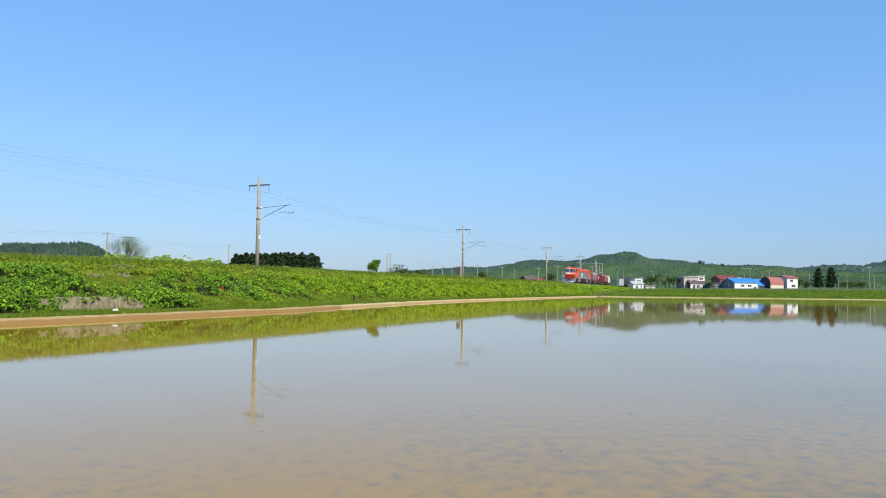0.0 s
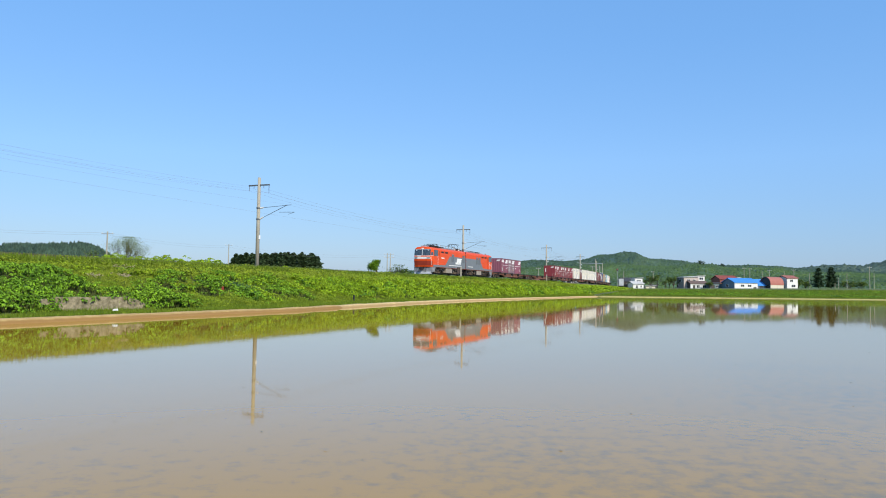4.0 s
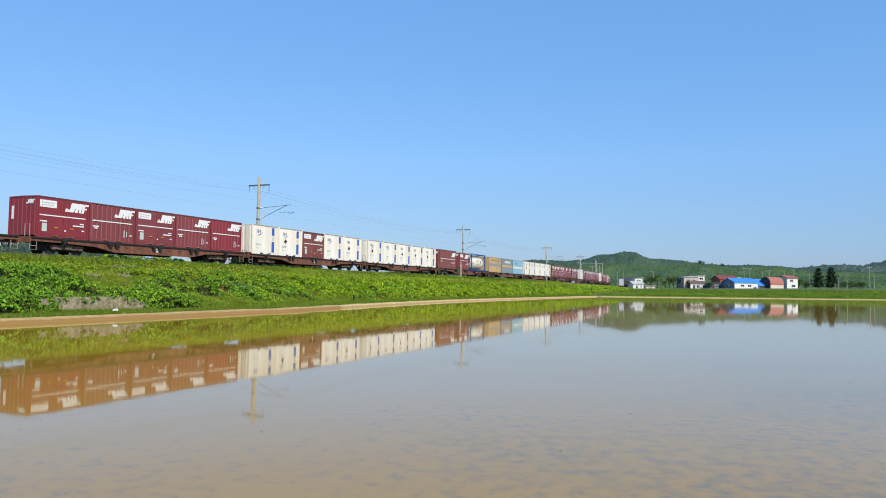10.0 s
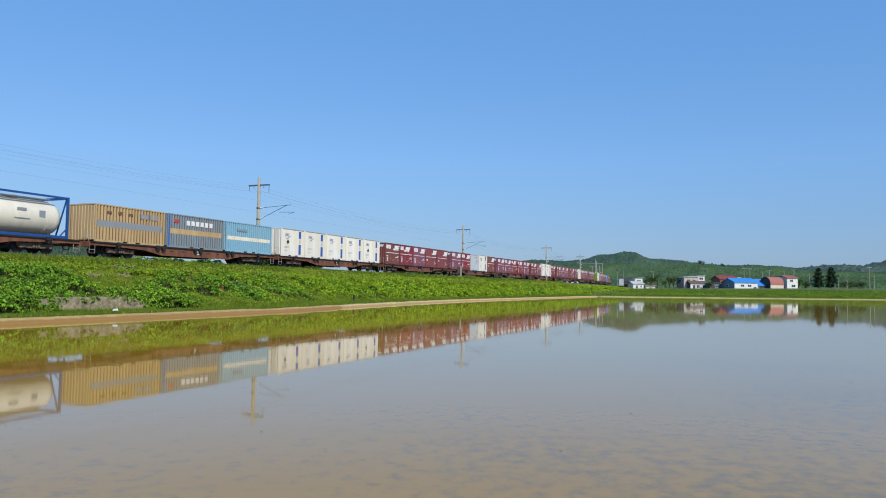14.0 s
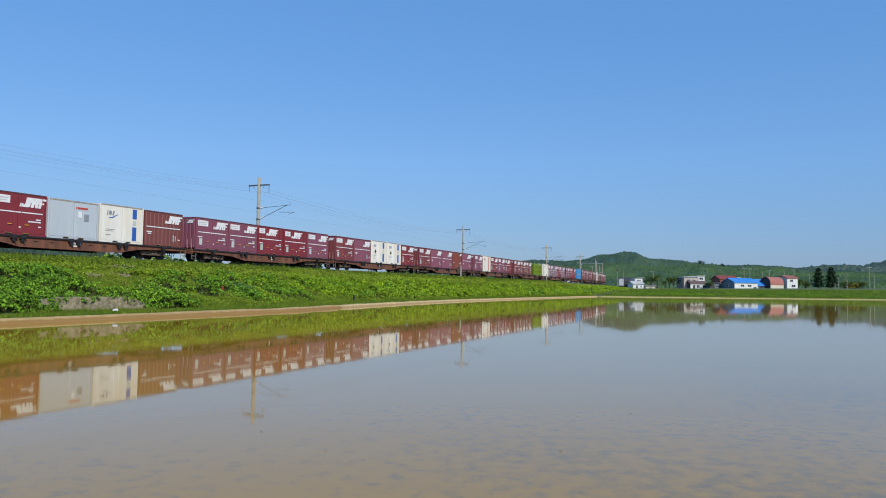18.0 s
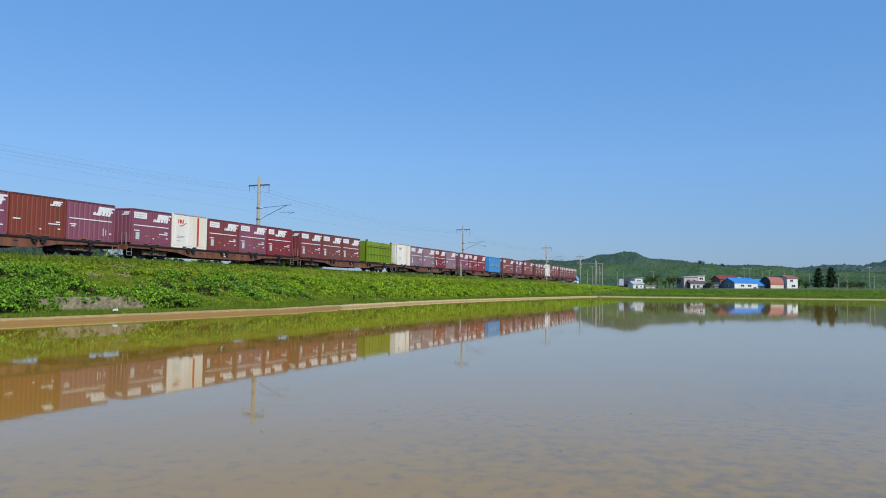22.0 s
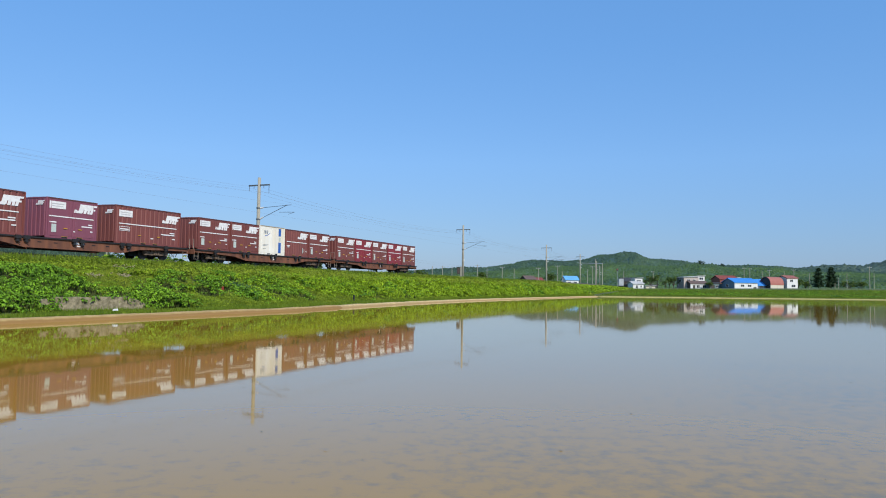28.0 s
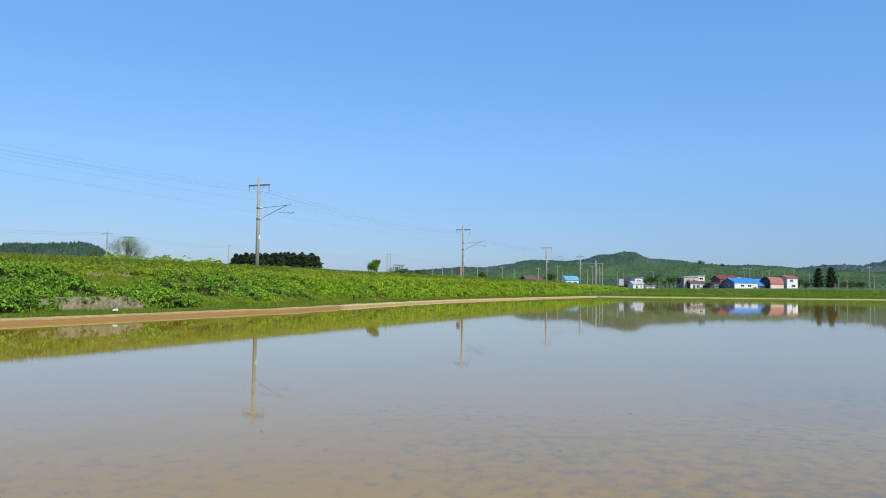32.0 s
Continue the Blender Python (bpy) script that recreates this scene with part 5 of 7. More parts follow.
def pantograph(c, x, raised):
    p = part("pantograph", Form().box(x - 0.9, x + 0.9, -0.6, -0.5, 3.98, 4.06).box(x - 0.9, x + 0.9, 0.5, 0.6, 3.98, 4.06), DARK, c, "raised pantograph" if raised else "folded pantograph")
    top = 4.68 if raised else 4.28
    for sy in (-1, 1):
        for sx in (-1, 1):
            mid = 4.34 if raised else 4.16
            part("arm", Form().tube((x + sx * 0.35, sy * 0.5, 4.06), (x + sx * 0.85, sy * 0.45, mid), 0.025), DARK, p)
            part("arm", Form().tube((x + sx * 0.85, sy * 0.45, mid), (x + sx * 0.12, sy * 0.4, top), 0.022), DARK, p)
            part("insulator", Form().tube((x + sx * 0.7, sy * 0.55, 3.72), (x + sx * 0.7, sy * 0.55, 3.98), 0.07), WHITE, p)
    for sx in (-1, 1):
        part("contact_bow", Form().path([(x + sx * 0.18, -0.85, top - 0.12), (x + sx * 0.18, -0.55, top), (x + sx * 0.18, 0.55, top), (x + sx * 0.18, 0.85, top - 0.12)], 0.025), DARK, p)


def build_loco():
    c = thing("electric_locomotive", "orange-red and grey two-section electric locomotive with a raised pantograph", "locomotive")
    loco_half(c, -12.55, -0.11, True)
    loco_half(c, 0.11, 12.4, False)
    part("gangway", Form().box(-0.109, 0.109, -1.385, 1.385, 1.1, 3.6), BLACK, c, "black bellows between the bodies")
    pantograph(c, -9.3, False)
    pantograph(c, -1.6, True)
    bus = Form().path([(-8.0, -0.7, 4.15), (-5.0, -0.7, 4.2), (-2.8, -0.7, 4.15)], 0.025).path([(0.6, -0.5, 4.0), (4.0, -0.5, 4.0), (8, -0.5, 3.95)], 0.02)
    part("roof_cable", bus, DARK, c)
    for x in (-8.0, -6.2, -5.0, -3.2, -2.8, -0.7, 0.6, 2.4, 4.0):
        part("insulator", Form().tube((x, -0.7 if x < 0 else -0.5, 3.75), (x, -0.7 if x < 0 else -0.5, 4.15 if x < 0 else 4.0), 0.05), GREY_LIGHT, c)
    for x in (-10.6, -10.1, -9.6, -9.0, -8.5, -7.9):
        part("roof_gear", Form().box(x - 0.17, x + 0.17, -0.75, 0.75, 3.76, 3.92 + 0.08 * ((x * 7) % 2)), DARK, c, "sooty roof gear", bevel=0.03)
    for x in (-7.2, -6.6, -0.9, -0.5, 1.2, 5.5, 7.8):
        part("roof_box", Form().box(x - 0.25, x + 0.25, -0.5, 0.6, 3.76, 4.02), GRIME, c, bevel=0.03)
    TRAIN.append((c, 12.18, 0.0))


build_loco()


# ---------------------------------------------------------------- plants
RNG = np.random.default_rng(7)
LEAF_BANK = leaf_material("knotweed_leaves", (0.245, 0.345, 0.012), (0.175, 0.280, 0.010), 0.20, 0.22, 1.1)
LEAF_BLUE = leaf_material("mugwort_leaves", (0.11, 0.22, 0.075), (0.09, 0.17, 0.06), 0.3, 0.5, 0.5)
LEAF_DARK = leaf_material("dark_broad_leaves", (0.165, 0.290, 0.014), (0.080, 0.170, 0.010), 0.06, 0.3, 1.3)
LEAF_LOW = leaf_material("low_weed_leaves", (0.178, 0.252, 0.014), (0.218, 0.256, 0.018), 0.22, 0.35, 0.7)
GRASS = leaf_material("grass_blades", (0.200, 0.270, 0.024), (0.150, 0.222, 0.020), 0.42, 0.3, 0.7)
LEAF_TREE = leaf_material("spring_tree_leaves", (0.12, 0.17, 0.035), (0.085, 0.13, 0.025), 0.3, 0.5, 0.6)
# The hill greens hold some haze, as extra blue in the colour.
LEAF_HILL = leaf_material("hill_leaves_with_haze", (0.072, 0.115, 0.054), (0.030, 0.056, 0.040), 0.0, 0.012, 0.45)
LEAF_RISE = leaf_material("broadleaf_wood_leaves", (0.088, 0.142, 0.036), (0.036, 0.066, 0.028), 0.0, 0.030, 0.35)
# Distance haze is put into the colour: paler, bluer greens.
LEAF_FAR = leaf_material("hazed_far_leaves", (0.075, 0.110, 0.075), (0.045, 0.070, 0.060), 0.0, 0.003, 0.4)
LEAF_CONIFER = leaf_material("conifer_needles", (0.050, 0.082, 0.036), (0.030, 0.056, 0.028), 0.1, 0.05, 0.7)
# Haze is mixed in here too: bluer than the near conifers.
LEAF_WOOD = leaf_material("hazed_conifer_needles", (0.052, 0.084, 0.050), (0.030, 0.052, 0.038), 0.0, 0.03, 0.7)
LEAF_ROW = leaf_material("windbreak_needles", (0.085, 0.125, 0.050), (0.055, 0.090, 0.040), 0.2, 0.05, 0.7)
LEAF_THIN = leaf_material("thin_spring_leaves", (0.25, 0.30, 0.075), (0.20, 0.23, 0.06), 0.35, 0.5, 0.6)
FIELD_GRASS = leaf_material("field_grass_blades", (0.215, 0.285, 0.030), (0.130, 0.200, 0.024), 0.4, 0.12, 0.6)
# Dark weed colour, also used to paint shade into the bush gaps.
WEED_AND_SHADE = material("dark_weed_and_gap_shade", (0.040, 0.062, 0.008), 0.9, vary=0.4, scale=6, second=(0.070, 0.075, 0.012), mix=0.8)
BARK = material("bark", (0.11, 0.08, 0.06), 0.9, vary=0.3, scale=8, bump=0.4)
STRAW = material("dry_straw", (0.36, 0.29, 0.17), 0.9, vary=0.3, scale=5)


def leaf_mesh(name, centres, size, mat, tilt=(0.25, 1.1), slim=0.62, lean=None):
    """Folded leaves, one for each centre, turned every way; size may be an array."""
    n = len(centres)
    size = np.broadcast_to(np.asarray(size, float), (n,)) * RNG.uniform(0.65, 1.3, n)
    az = RNG.uniform(0, 2 * np.pi, n)
    ti = RNG.uniform(*tilt, n)
    nx, ny, nz = np.sin(ti) * np.cos(az), np.sin(ti) * np.sin(az), np.cos(ti)
    nrm = np.stack([nx, ny, nz], -1)
    if lean is not None:
        nrm = nrm + np.asarray(lean)
        nrm /= np.linalg.norm(nrm, axis=1)[:, None]
    r = RNG.normal(size=(n, 3))
    a = np.cross(nrm, r)
    a /= np.linalg.norm(a, axis=1)[:, None]
    b = np.cross(nrm, a)
    s = size[:, None]
    v = np.stack([centres - a * s * 0.55, centres + b * s * slim * 0.5 + nrm * s * 0.12, centres + a * s * 0.55, centres - b * s * slim * 0.5 + nrm * s * 0.12], 1).reshape(-1, 3)
    i = np.arange(n) * 4
    f = np.concatenate([np.stack([i, i + 1, i + 2], -1), np.stack([i, i + 2, i + 3], -1)])
    return raw_mesh(name, v, f, mat)


def canopy(x, y, q):
    """How high the plants stand over the ground."""
    h = 0.50 + 0.34 * ripple(x, y, 0.55) + 0.20 * ripple(x + 30, y - 12, 1.6)
    return np.clip(h + np.interp(q, [5, 30, 60, 100], [0.0, 0.05, 0.15, 0.25]), 0.12, 1.25)


def lid(d):
    """No plant stands higher than a slanting line up the bank."""
    return -1.37 + 4.55 * (SIDE - d) / (SIDE + 2)


BUSHES = [(23.2, 8.6), (24.5, 7.7), (26.1, 7.4), (25.6, 8.6), (23.3, 10.4), (21.3, 11.1), (21.4, 12.1), (22.4, 12.0), (23.7, 11.6), (25.0, 10.7), (24.0, 12.4), (21.8, 13.5),
          (20.5, 13.9), (19.6, 14.0), (17.8, 15.1), (18.6, 15.2), (17.6, 15.6), (16.6, 15.6), (25.6, 13.0), (28.6, 11.9), (27.9, 13.3), (31.0, 10.9), (34.0, 8.3), (25.6, 15.0),
          (26.3, 15.3), (25.2, 15.9), (36.4, 8.9), (35.5, 10.6), (33.0, 11.8), (39.6, 7.5), (43.5, 8.5), (43.8, 9.3), (39.5, 12.0), (41.5, 12.5), (45.3, 6.7), (27.3, 15.6)]


def rosettes(name, centres, radius, mat, per=13, droop=0.45):
    """Whorls of broad leaves that spread and droop round the tops of stalks, with shade below them."""
    m = len(centres)
    k = np.repeat(np.arange(m), per)
    n = m * per
    rad = np.broadcast_to(np.asarray(radius, float), (m,))[k]
    ring = np.tile(np.arange(per) / per, m)
    az = ring * 2 * np.pi * 2.6 + RNG.uniform(0, 6.28, m)[k] + RNG.normal(0, 0.25, n)
    u = RNG.uniform(0.05, 1.0, n)
    out = np.stack([np.cos(az), np.sin(az), 0 * az], -1)
    c = centres[k] + out * (rad * (0.2 + 0.75 * u))[:, None]
    c[:, 2] -= rad * (droop * u ** 1.5 + RNG.uniform(-0.12, 0.35, n))
    tilt = 0.25 + 0.75 * u + RNG.normal(0, 0.2, n)
    nrm = out * np.sin(tilt)[:, None] + np.array([0, 0, 1.0]) * np.cos(tilt)[:, None] + np.array([0.10, -0.18, 0.05]) + RNG.normal(0, 0.22, (n, 3))
    nrm /= np.linalg.norm(nrm, axis=1)[:, None]
    along = out * np.cos(tilt)[:, None] - np.array([0, 0, 1.0]) * np.sin(tilt)[:, None]
    along -= nrm * np.sum(along * nrm, 1)[:, None]
    along /= np.linalg.norm(along, axis=1)[:, None]
    side = np.cross(nrm, along)
    s = (rad * RNG.uniform(0.5, 0.85, n))[:, None]
    v = np.stack([c - along * s * 0.5, c + side * s * 0.42 + nrm * s * 0.10 + along * s * 0.05, c + along * s * 0.62 - nrm * s * 0.08, c - side * s * 0.42 + nrm * s * 0.10 + along * s * 0.05], 1).reshape(-1, 3)
    i = np.arange(n) * 4
    f = np.concatenate([np.stack([i, i + 1, i + 2], -1), np.stack([i, i + 2, i + 3], -1)])
    return raw_mesh(name, v, f, mat)


def bank_ground(q, d):
    x, y = line_np(q, d)
    return x, y, height(q, d) + 0.10 * ripple(x, y, 0.9)


def clear_of_bushes(q, d):
    """True where no big bush shades the ground."""
    free = np.ones(len(q), bool)
    for bq, bd in BUSHES:
        free &= np.hypot((q - bq) / 0.75, (d - bd) / 1.05) > 1.0
    return free


def thicket(q, d):
    """How closely the knotweed stands: thin by the wall, in clumps farther on, closed beyond."""
    x, y = line_np(q, d)
    patchy = ripple(x + 5, y, 0.42) + 0.4 * ripple(x, y + 9, 1.9)
    high = (d - 4.0) / (shore(q) - 6.0)
    return patchy - np.interp(q, [10, 34, 46, 54, 70], [0.45, 0.30, 0.08, -0.5, -0.9]) - np.interp(high, [0.0, 0.12, 0.75, 1.0], [0.5, 0.0, 0.0, 0.7])


def scatter_bank():
    """Big bushes near the wall, domes of knotweed farther along, low weeds in the gaps."""
    bright, dark, low, sb, sd, sl = [], [], [], [], [], []
    # the big bushes, each a dome of whorls
    big = np.array(BUSHES)
    per = 62
    k = np.repeat(np.arange(len(big)), per)
    a, r = RNG.uniform(0, 2 * np.pi, len(k)), np.sqrt(RNG.uniform(0, 1, len(k)))
    q = big[k, 0] + 0.85 * r * np.cos(a) + RNG.normal(0, 0.08, len(k))
    d = big[k, 1] + 0.95 * r * np.sin(a) + RNG.normal(0, 0.08, len(k))
    x, y, g = bank_ground(q, d)
    tall = RNG.uniform(0.62, 1.0, len(big))[k]
    z = g + np.clip(tall * np.sqrt(np.clip(1.03 - r ** 2, 0, 1)) * RNG.uniform(0.62, 1.0, len(k)), 0.12, 1.1)
    z = np.minimum(z, np.maximum(lid(d) + 0.10 + 0.08 * ripple(x, y, 2.3), g + 0.25))
    keep = ~((np.abs(q - 21.8) < 2.3) & (shore(q) - d < 3.3)) & (d < shore(q) - 2.1)
    dark.append(np.stack([x, y, z], -1)[keep])
    sd.append(RNG.uniform(0.10, 0.165, keep.sum()))
    # knotweed and other clumps along the bank
    for q0, q1, n, s, rad in ((14, 34, 3200, 0.13, 0.5), (34, 50, 3600, 0.16, 0.6), (48, 62, 5200, 0.19, 0.7), (62, 95, 6400, 0.25, 0.8), (95, 150, 5600, 0.36, 1.0), (150, 290, 3800, 0.55, 1.4)):
        m = n // 9
        cq = RNG.uniform(q0, q1, m)
        cd = 4.0 + (shore(cq) - 3.0 - 4.0) * RNG.uniform(0, 1, m)
        closed = thicket(cq, cd) > 0
        cq, cd = cq[closed], cd[closed]
        cx, cy = line_np(cq, cd)
        cR = rad * RNG.uniform(0.6, 1.35, len(cq))
        cH = canopy(cx, cy, cq) * RNG.uniform(0.7, 1.25, len(cq)) * np.interp(cq, [20, 34], [0.7, 1.0])
        cdark = ripple(cx - 8, cy + 3, 0.5) + RNG.normal(0, 0.25, len(cq)) > np.interp(cq, [26, 36, 54], [-0.25, 0.1, 0.62])
        n = int(n * closed.mean())
        k = RNG.integers(0, len(cq), n)
        rr = np.sqrt(RNG.uniform(0, 1, n))
        a = RNG.uniform(0, 2 * np.pi, n)
        q = cq[k] + np.cos(a) * rr * cR[k]
        d = np.clip(cd[k] + np.sin(a) * rr * cR[k], 3.4, None)
        x, y, g = bank_ground(q, d)
        dome = cH[k] * np.sqrt(np.clip(1.02 - rr ** 2, 0, 1)) * RNG.uniform(0.6, 1.0, n)
        room = np.clip(lid(d) + 0.10 * ripple(x, y, 2.3) - g, 0.10, 2)
        z = g + np.minimum(dome, room * RNG.uniform(0.75, 1.0, n)) + 0.03
        keep = d < shore(q) - 2.2
        p = np.stack([x, y, z], -1)
        bright.append(p[keep & ~cdark[k]])
        sb.append(np.full((keep & ~cdark[k]).sum(), s))
        dark.append(p[keep & cdark[k]])
        sd.append(np.full((keep & cdark[k]).sum(), s * 1.1))
    # low weeds between them
    for q0, q1, n, s in ((12, 24, 36000, 0.075), (24, 34, 40000, 0.09), (34, 55, 46000, 0.11), (55, 90, 20000, 0.18), (90, 150, 10000, 0.28), (150, 290, 5000, 0.45)):
        q = RNG.uniform(q0, q1, n)
        b = shore(q)
        d = 3.2 + (b - 2.0 - 3.2) * RNG.uniform(0, 1, n)
        x, y, g = bank_ground(q, d)
        z = g + 0.22 * RNG.uniform(0, 1, n) * np.clip(0.8 + 0.7 * ripple(x, y, 1.1) + 0.4 * ripple(x, y, 3.1), 0.15, 1.8)
        keep = ~((np.abs(q - 21.8) < 2.3) & (b - d < 3.1)) & clear_of_bushes(q, d)
        low.append(np.stack([x, y, z], -1)[keep])
        sl.append(np.full(keep.sum(), s))
    solo("weeds", leaf_mesh("weeds", np.concatenate(low), np.concatenate(sl), LEAF_LOW, lean=(0.22, -0.40, 0.1), slim=0.4), None, "low yellow-green weeds and grass between the bushes", "weeds", kind="stuff")
    solo("knotweed", rosettes("knotweed", np.concatenate(bright), np.concatenate(sb), LEAF_BANK), None, "bright green knotweed crowding the railway bank", "weeds", kind="stuff")
    solo("broad_leaved_weeds", rosettes("broad_leaved_weeds", np.concatenate(dark), np.concatenate(sd), LEAF_DARK), None, "dark broad-leaved bushes on the bank", "weeds", kind="stuff")
    # weeds that stand behind the track and make the skyline
    m = 420
    cq, cd = RNG.uniform(26, 150, m), RNG.uniform(-7.0, -3.7, m)
    cx, cy = line_np(cq, cd)
    ch = np.clip(0.72 + 0.34 * ripple(cx, cy, 0.5) + RNG.normal(0, 0.12, m), 0.8, 1.15) * np.interp(cq, [26, 36, 42, 51, 57, 150], [0.95, 0.95, 1.4, 1.4, 1.0, 1.0])
    k = np.repeat(np.arange(m), 24)
    a, r = RNG.uniform(0, 2 * np.pi, len(k)), np.sqrt(RNG.uniform(0, 1, len(k)))
    q, d = cq[k] + 0.9 * r * np.cos(a), np.minimum(cd[k] + 0.9 * r * np.sin(a), -3.4)
    x, y = line_np(q, d)
    z = height(q, d) + (2.46 + ch[k] - height(q, d)) * np.sqrt(np.clip(1.02 - r ** 2, 0, 1)) * RNG.uniform(0.7, 1.0, len(k))
    solo("trackside_weeds", rosettes("trackside_weeds", np.stack([x, y, z], -1), np.interp(q, [26, 150], [0.15, 0.34]), LEAF_BANK), None, "leafy weeds along the far side of the track", "weeds", kind="stuff")
    # a bluish shrub
    c = np.stack([*bank_ground(37.4 + RNG.normal(0, 0.7, 1500), 10.8 + RNG.normal(0, 0.6, 1500))], -1)
    c[:, 2] += 0.6 * RNG.uniform(0, 1, 1500) ** 0.7 * np.exp(-((np.arange(1500) % 30) / 40.0))
    solo("mugwort", leaf_mesh("mugwort", c, 0.13, LEAF_BLUE, slim=0.3), None, "grey-green mugwort clump on the bank", "weeds", kind="stuff")


def blades(name, q, d, length, mat, label, z0=None, width=0.05):
    n = len(q)
    x, y = line_np(q, d)
    z = height(q, d) if z0 is None else z0
    base = np.stack([x, y, z], -1)
    az = RNG.uniform(0, 2 * np.pi, n)
    ln = length * RNG.uniform(0.5, 1.3, n)
    side = np.stack([np.cos(az), np.sin(az), 0 * az], -1) * (ln * width)[:, None]
    tip = base + np.stack([RNG.normal(0, 0.35, n) * ln, RNG.normal(0, 0.35, n) * ln, ln], -1)
    v = np.stack([base - side, base + side, tip], 1).reshape(-1, 3)
    f = np.arange(3 * n).reshape(-1, 3)
    return solo(name, raw_mesh(name, v, f, mat), None, label, "grass", kind="stuff")


scatter_bank()
n = 90000
q = np.concatenate([RNG.uniform(0, 40, n // 2), RNG.uniform(40, 148, n // 2)])
b = shore(q)
blades("verge_grass", q, b - RNG.uniform(0.62, 3.4, n), np.interp(q, [0, 30, 130], [0.10, 0.14, 0.32]), GRASS, "short bright grass behind the mud bund", width=0.09)
# Dark stem blades fill the gaps of the bushes with painted shade.
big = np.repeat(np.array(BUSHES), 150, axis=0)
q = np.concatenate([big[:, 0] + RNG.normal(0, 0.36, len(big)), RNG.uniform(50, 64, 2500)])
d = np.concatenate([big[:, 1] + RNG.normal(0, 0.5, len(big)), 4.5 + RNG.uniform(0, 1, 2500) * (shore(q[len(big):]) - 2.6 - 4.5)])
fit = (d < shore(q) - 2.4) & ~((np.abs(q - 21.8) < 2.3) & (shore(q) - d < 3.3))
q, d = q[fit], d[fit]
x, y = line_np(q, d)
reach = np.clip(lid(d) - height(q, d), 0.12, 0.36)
blades("stems_and_gap_shade", q, d, reach, WEED_AND_SHADE, "dark stems that also paint the shade inside the bushes", z0=height(q, d) + 0.10 * ripple(x, y, 0.9) - 0.02, width=0.16)
n = 150000
q = RNG.uniform(12, 60, n)
d = 3.2 + (shore(q) - 2.0 - 3.2) * RNG.uniform(0, 1, n)
free = clear_of_bushes(q, d)
q, d = q[free], d[free]
x, y = line_np(q, d)
blades("bank_grass", q, d, np.clip(0.20 + 0.11 * ripple(x, y, 0.8), 0.08, 0.36), GRASS, "thin grass between the bushes on the bank", z0=height(q, d) + 0.10 * ripple(x, y, 0.9), width=0.05)
n = 60000
d = RNG.uniform(12, 125, n)
q = FAR_BUND + 0.7 + 55 * RNG.uniform(0, 1, n) ** 1.6
blades("field_grass", q + shear(d), d, np.interp(q, [149, 200], [0.3, 0.6]), FIELD_GRASS, "tall green grass beyond the field", width=0.14)
n = 40000
q = np.concatenate([RNG.uniform(12, 60, n // 2), RNG.uniform(60, 150, n // 2)])
blades("crest_grass", q, RNG.uniform(2.7, 4.6, n), np.interp(q, [0, 40, 150], [0.40, 0.46, 0.56]), GRASS, "grass along the top of the bank", width=0.08)


def field_clumps():
    """Darker clumps of weeds along the far bund and in the grass."""
    m, per = 150, 16
    cd = RNG.uniform(13, 115, m)
    cp = FAR_BUND + 4.0 + 40 * RNG.uniform(0, 1, m) ** 2
    k = np.repeat(np.arange(m), per)
    d = cd[k] + RNG.normal(0, 1.5, m * per)
    q = cp[k] + shear(d) + RNG.normal(0, 0.8, m * per)
    x, y = line_np(q, d)
    z = height(q, d) + RNG.uniform(0.15, 0.55, m * per)
    solo("field_weeds", rosettes("field_weeds", np.stack([x, y, z], -1), 0.30, LEAF_DARK), None, "dark weed clumps in the grass beyond the field", "weeds", kind="stuff")


field_clumps()


def crest_tufts():
    """Ragged tufts along the shoulder of the bank."""
    m, per = 760, 50
    cq = np.concatenate([RNG.uniform(12, 150, 420), RNG.uniform(16, 62, 340)])
    cd = 3.1 + 4.4 * RNG.uniform(0, 1, m) ** 1.6
    cx, cy = line_np(cq, cd)
    ch = np.clip(0.30 + 0.22 * ripple(cx, cy, 0.33) + RNG.normal(0, 0.1, m), 0.06, 0.58)
    grow = np.interp(cq, [14, 60, 150], [1, 1.5, 2.6])
    n = m * per
    k = np.repeat(np.arange(m), per)
    x = cx[k] + RNG.normal(0, 0.28, n) * grow[k]
    y = cy[k] + RNG.normal(0, 0.28, n) * grow[k]
    z = np.interp(cd, [4.2, 18], [2.42, 0.2])[k] + ch[k] * RNG.uniform(0.1, 1.0, n)
    solo("crest_tufts", leaf_mesh("crest_tufts", np.stack([x, y, z], -1), 0.10 * grow[k], LEAF_LOW, lean=(0.22, -0.4, 0.1)), None, "ragged weed tufts on the bank's crest", "weeds", kind="stuff")


crest_tufts()


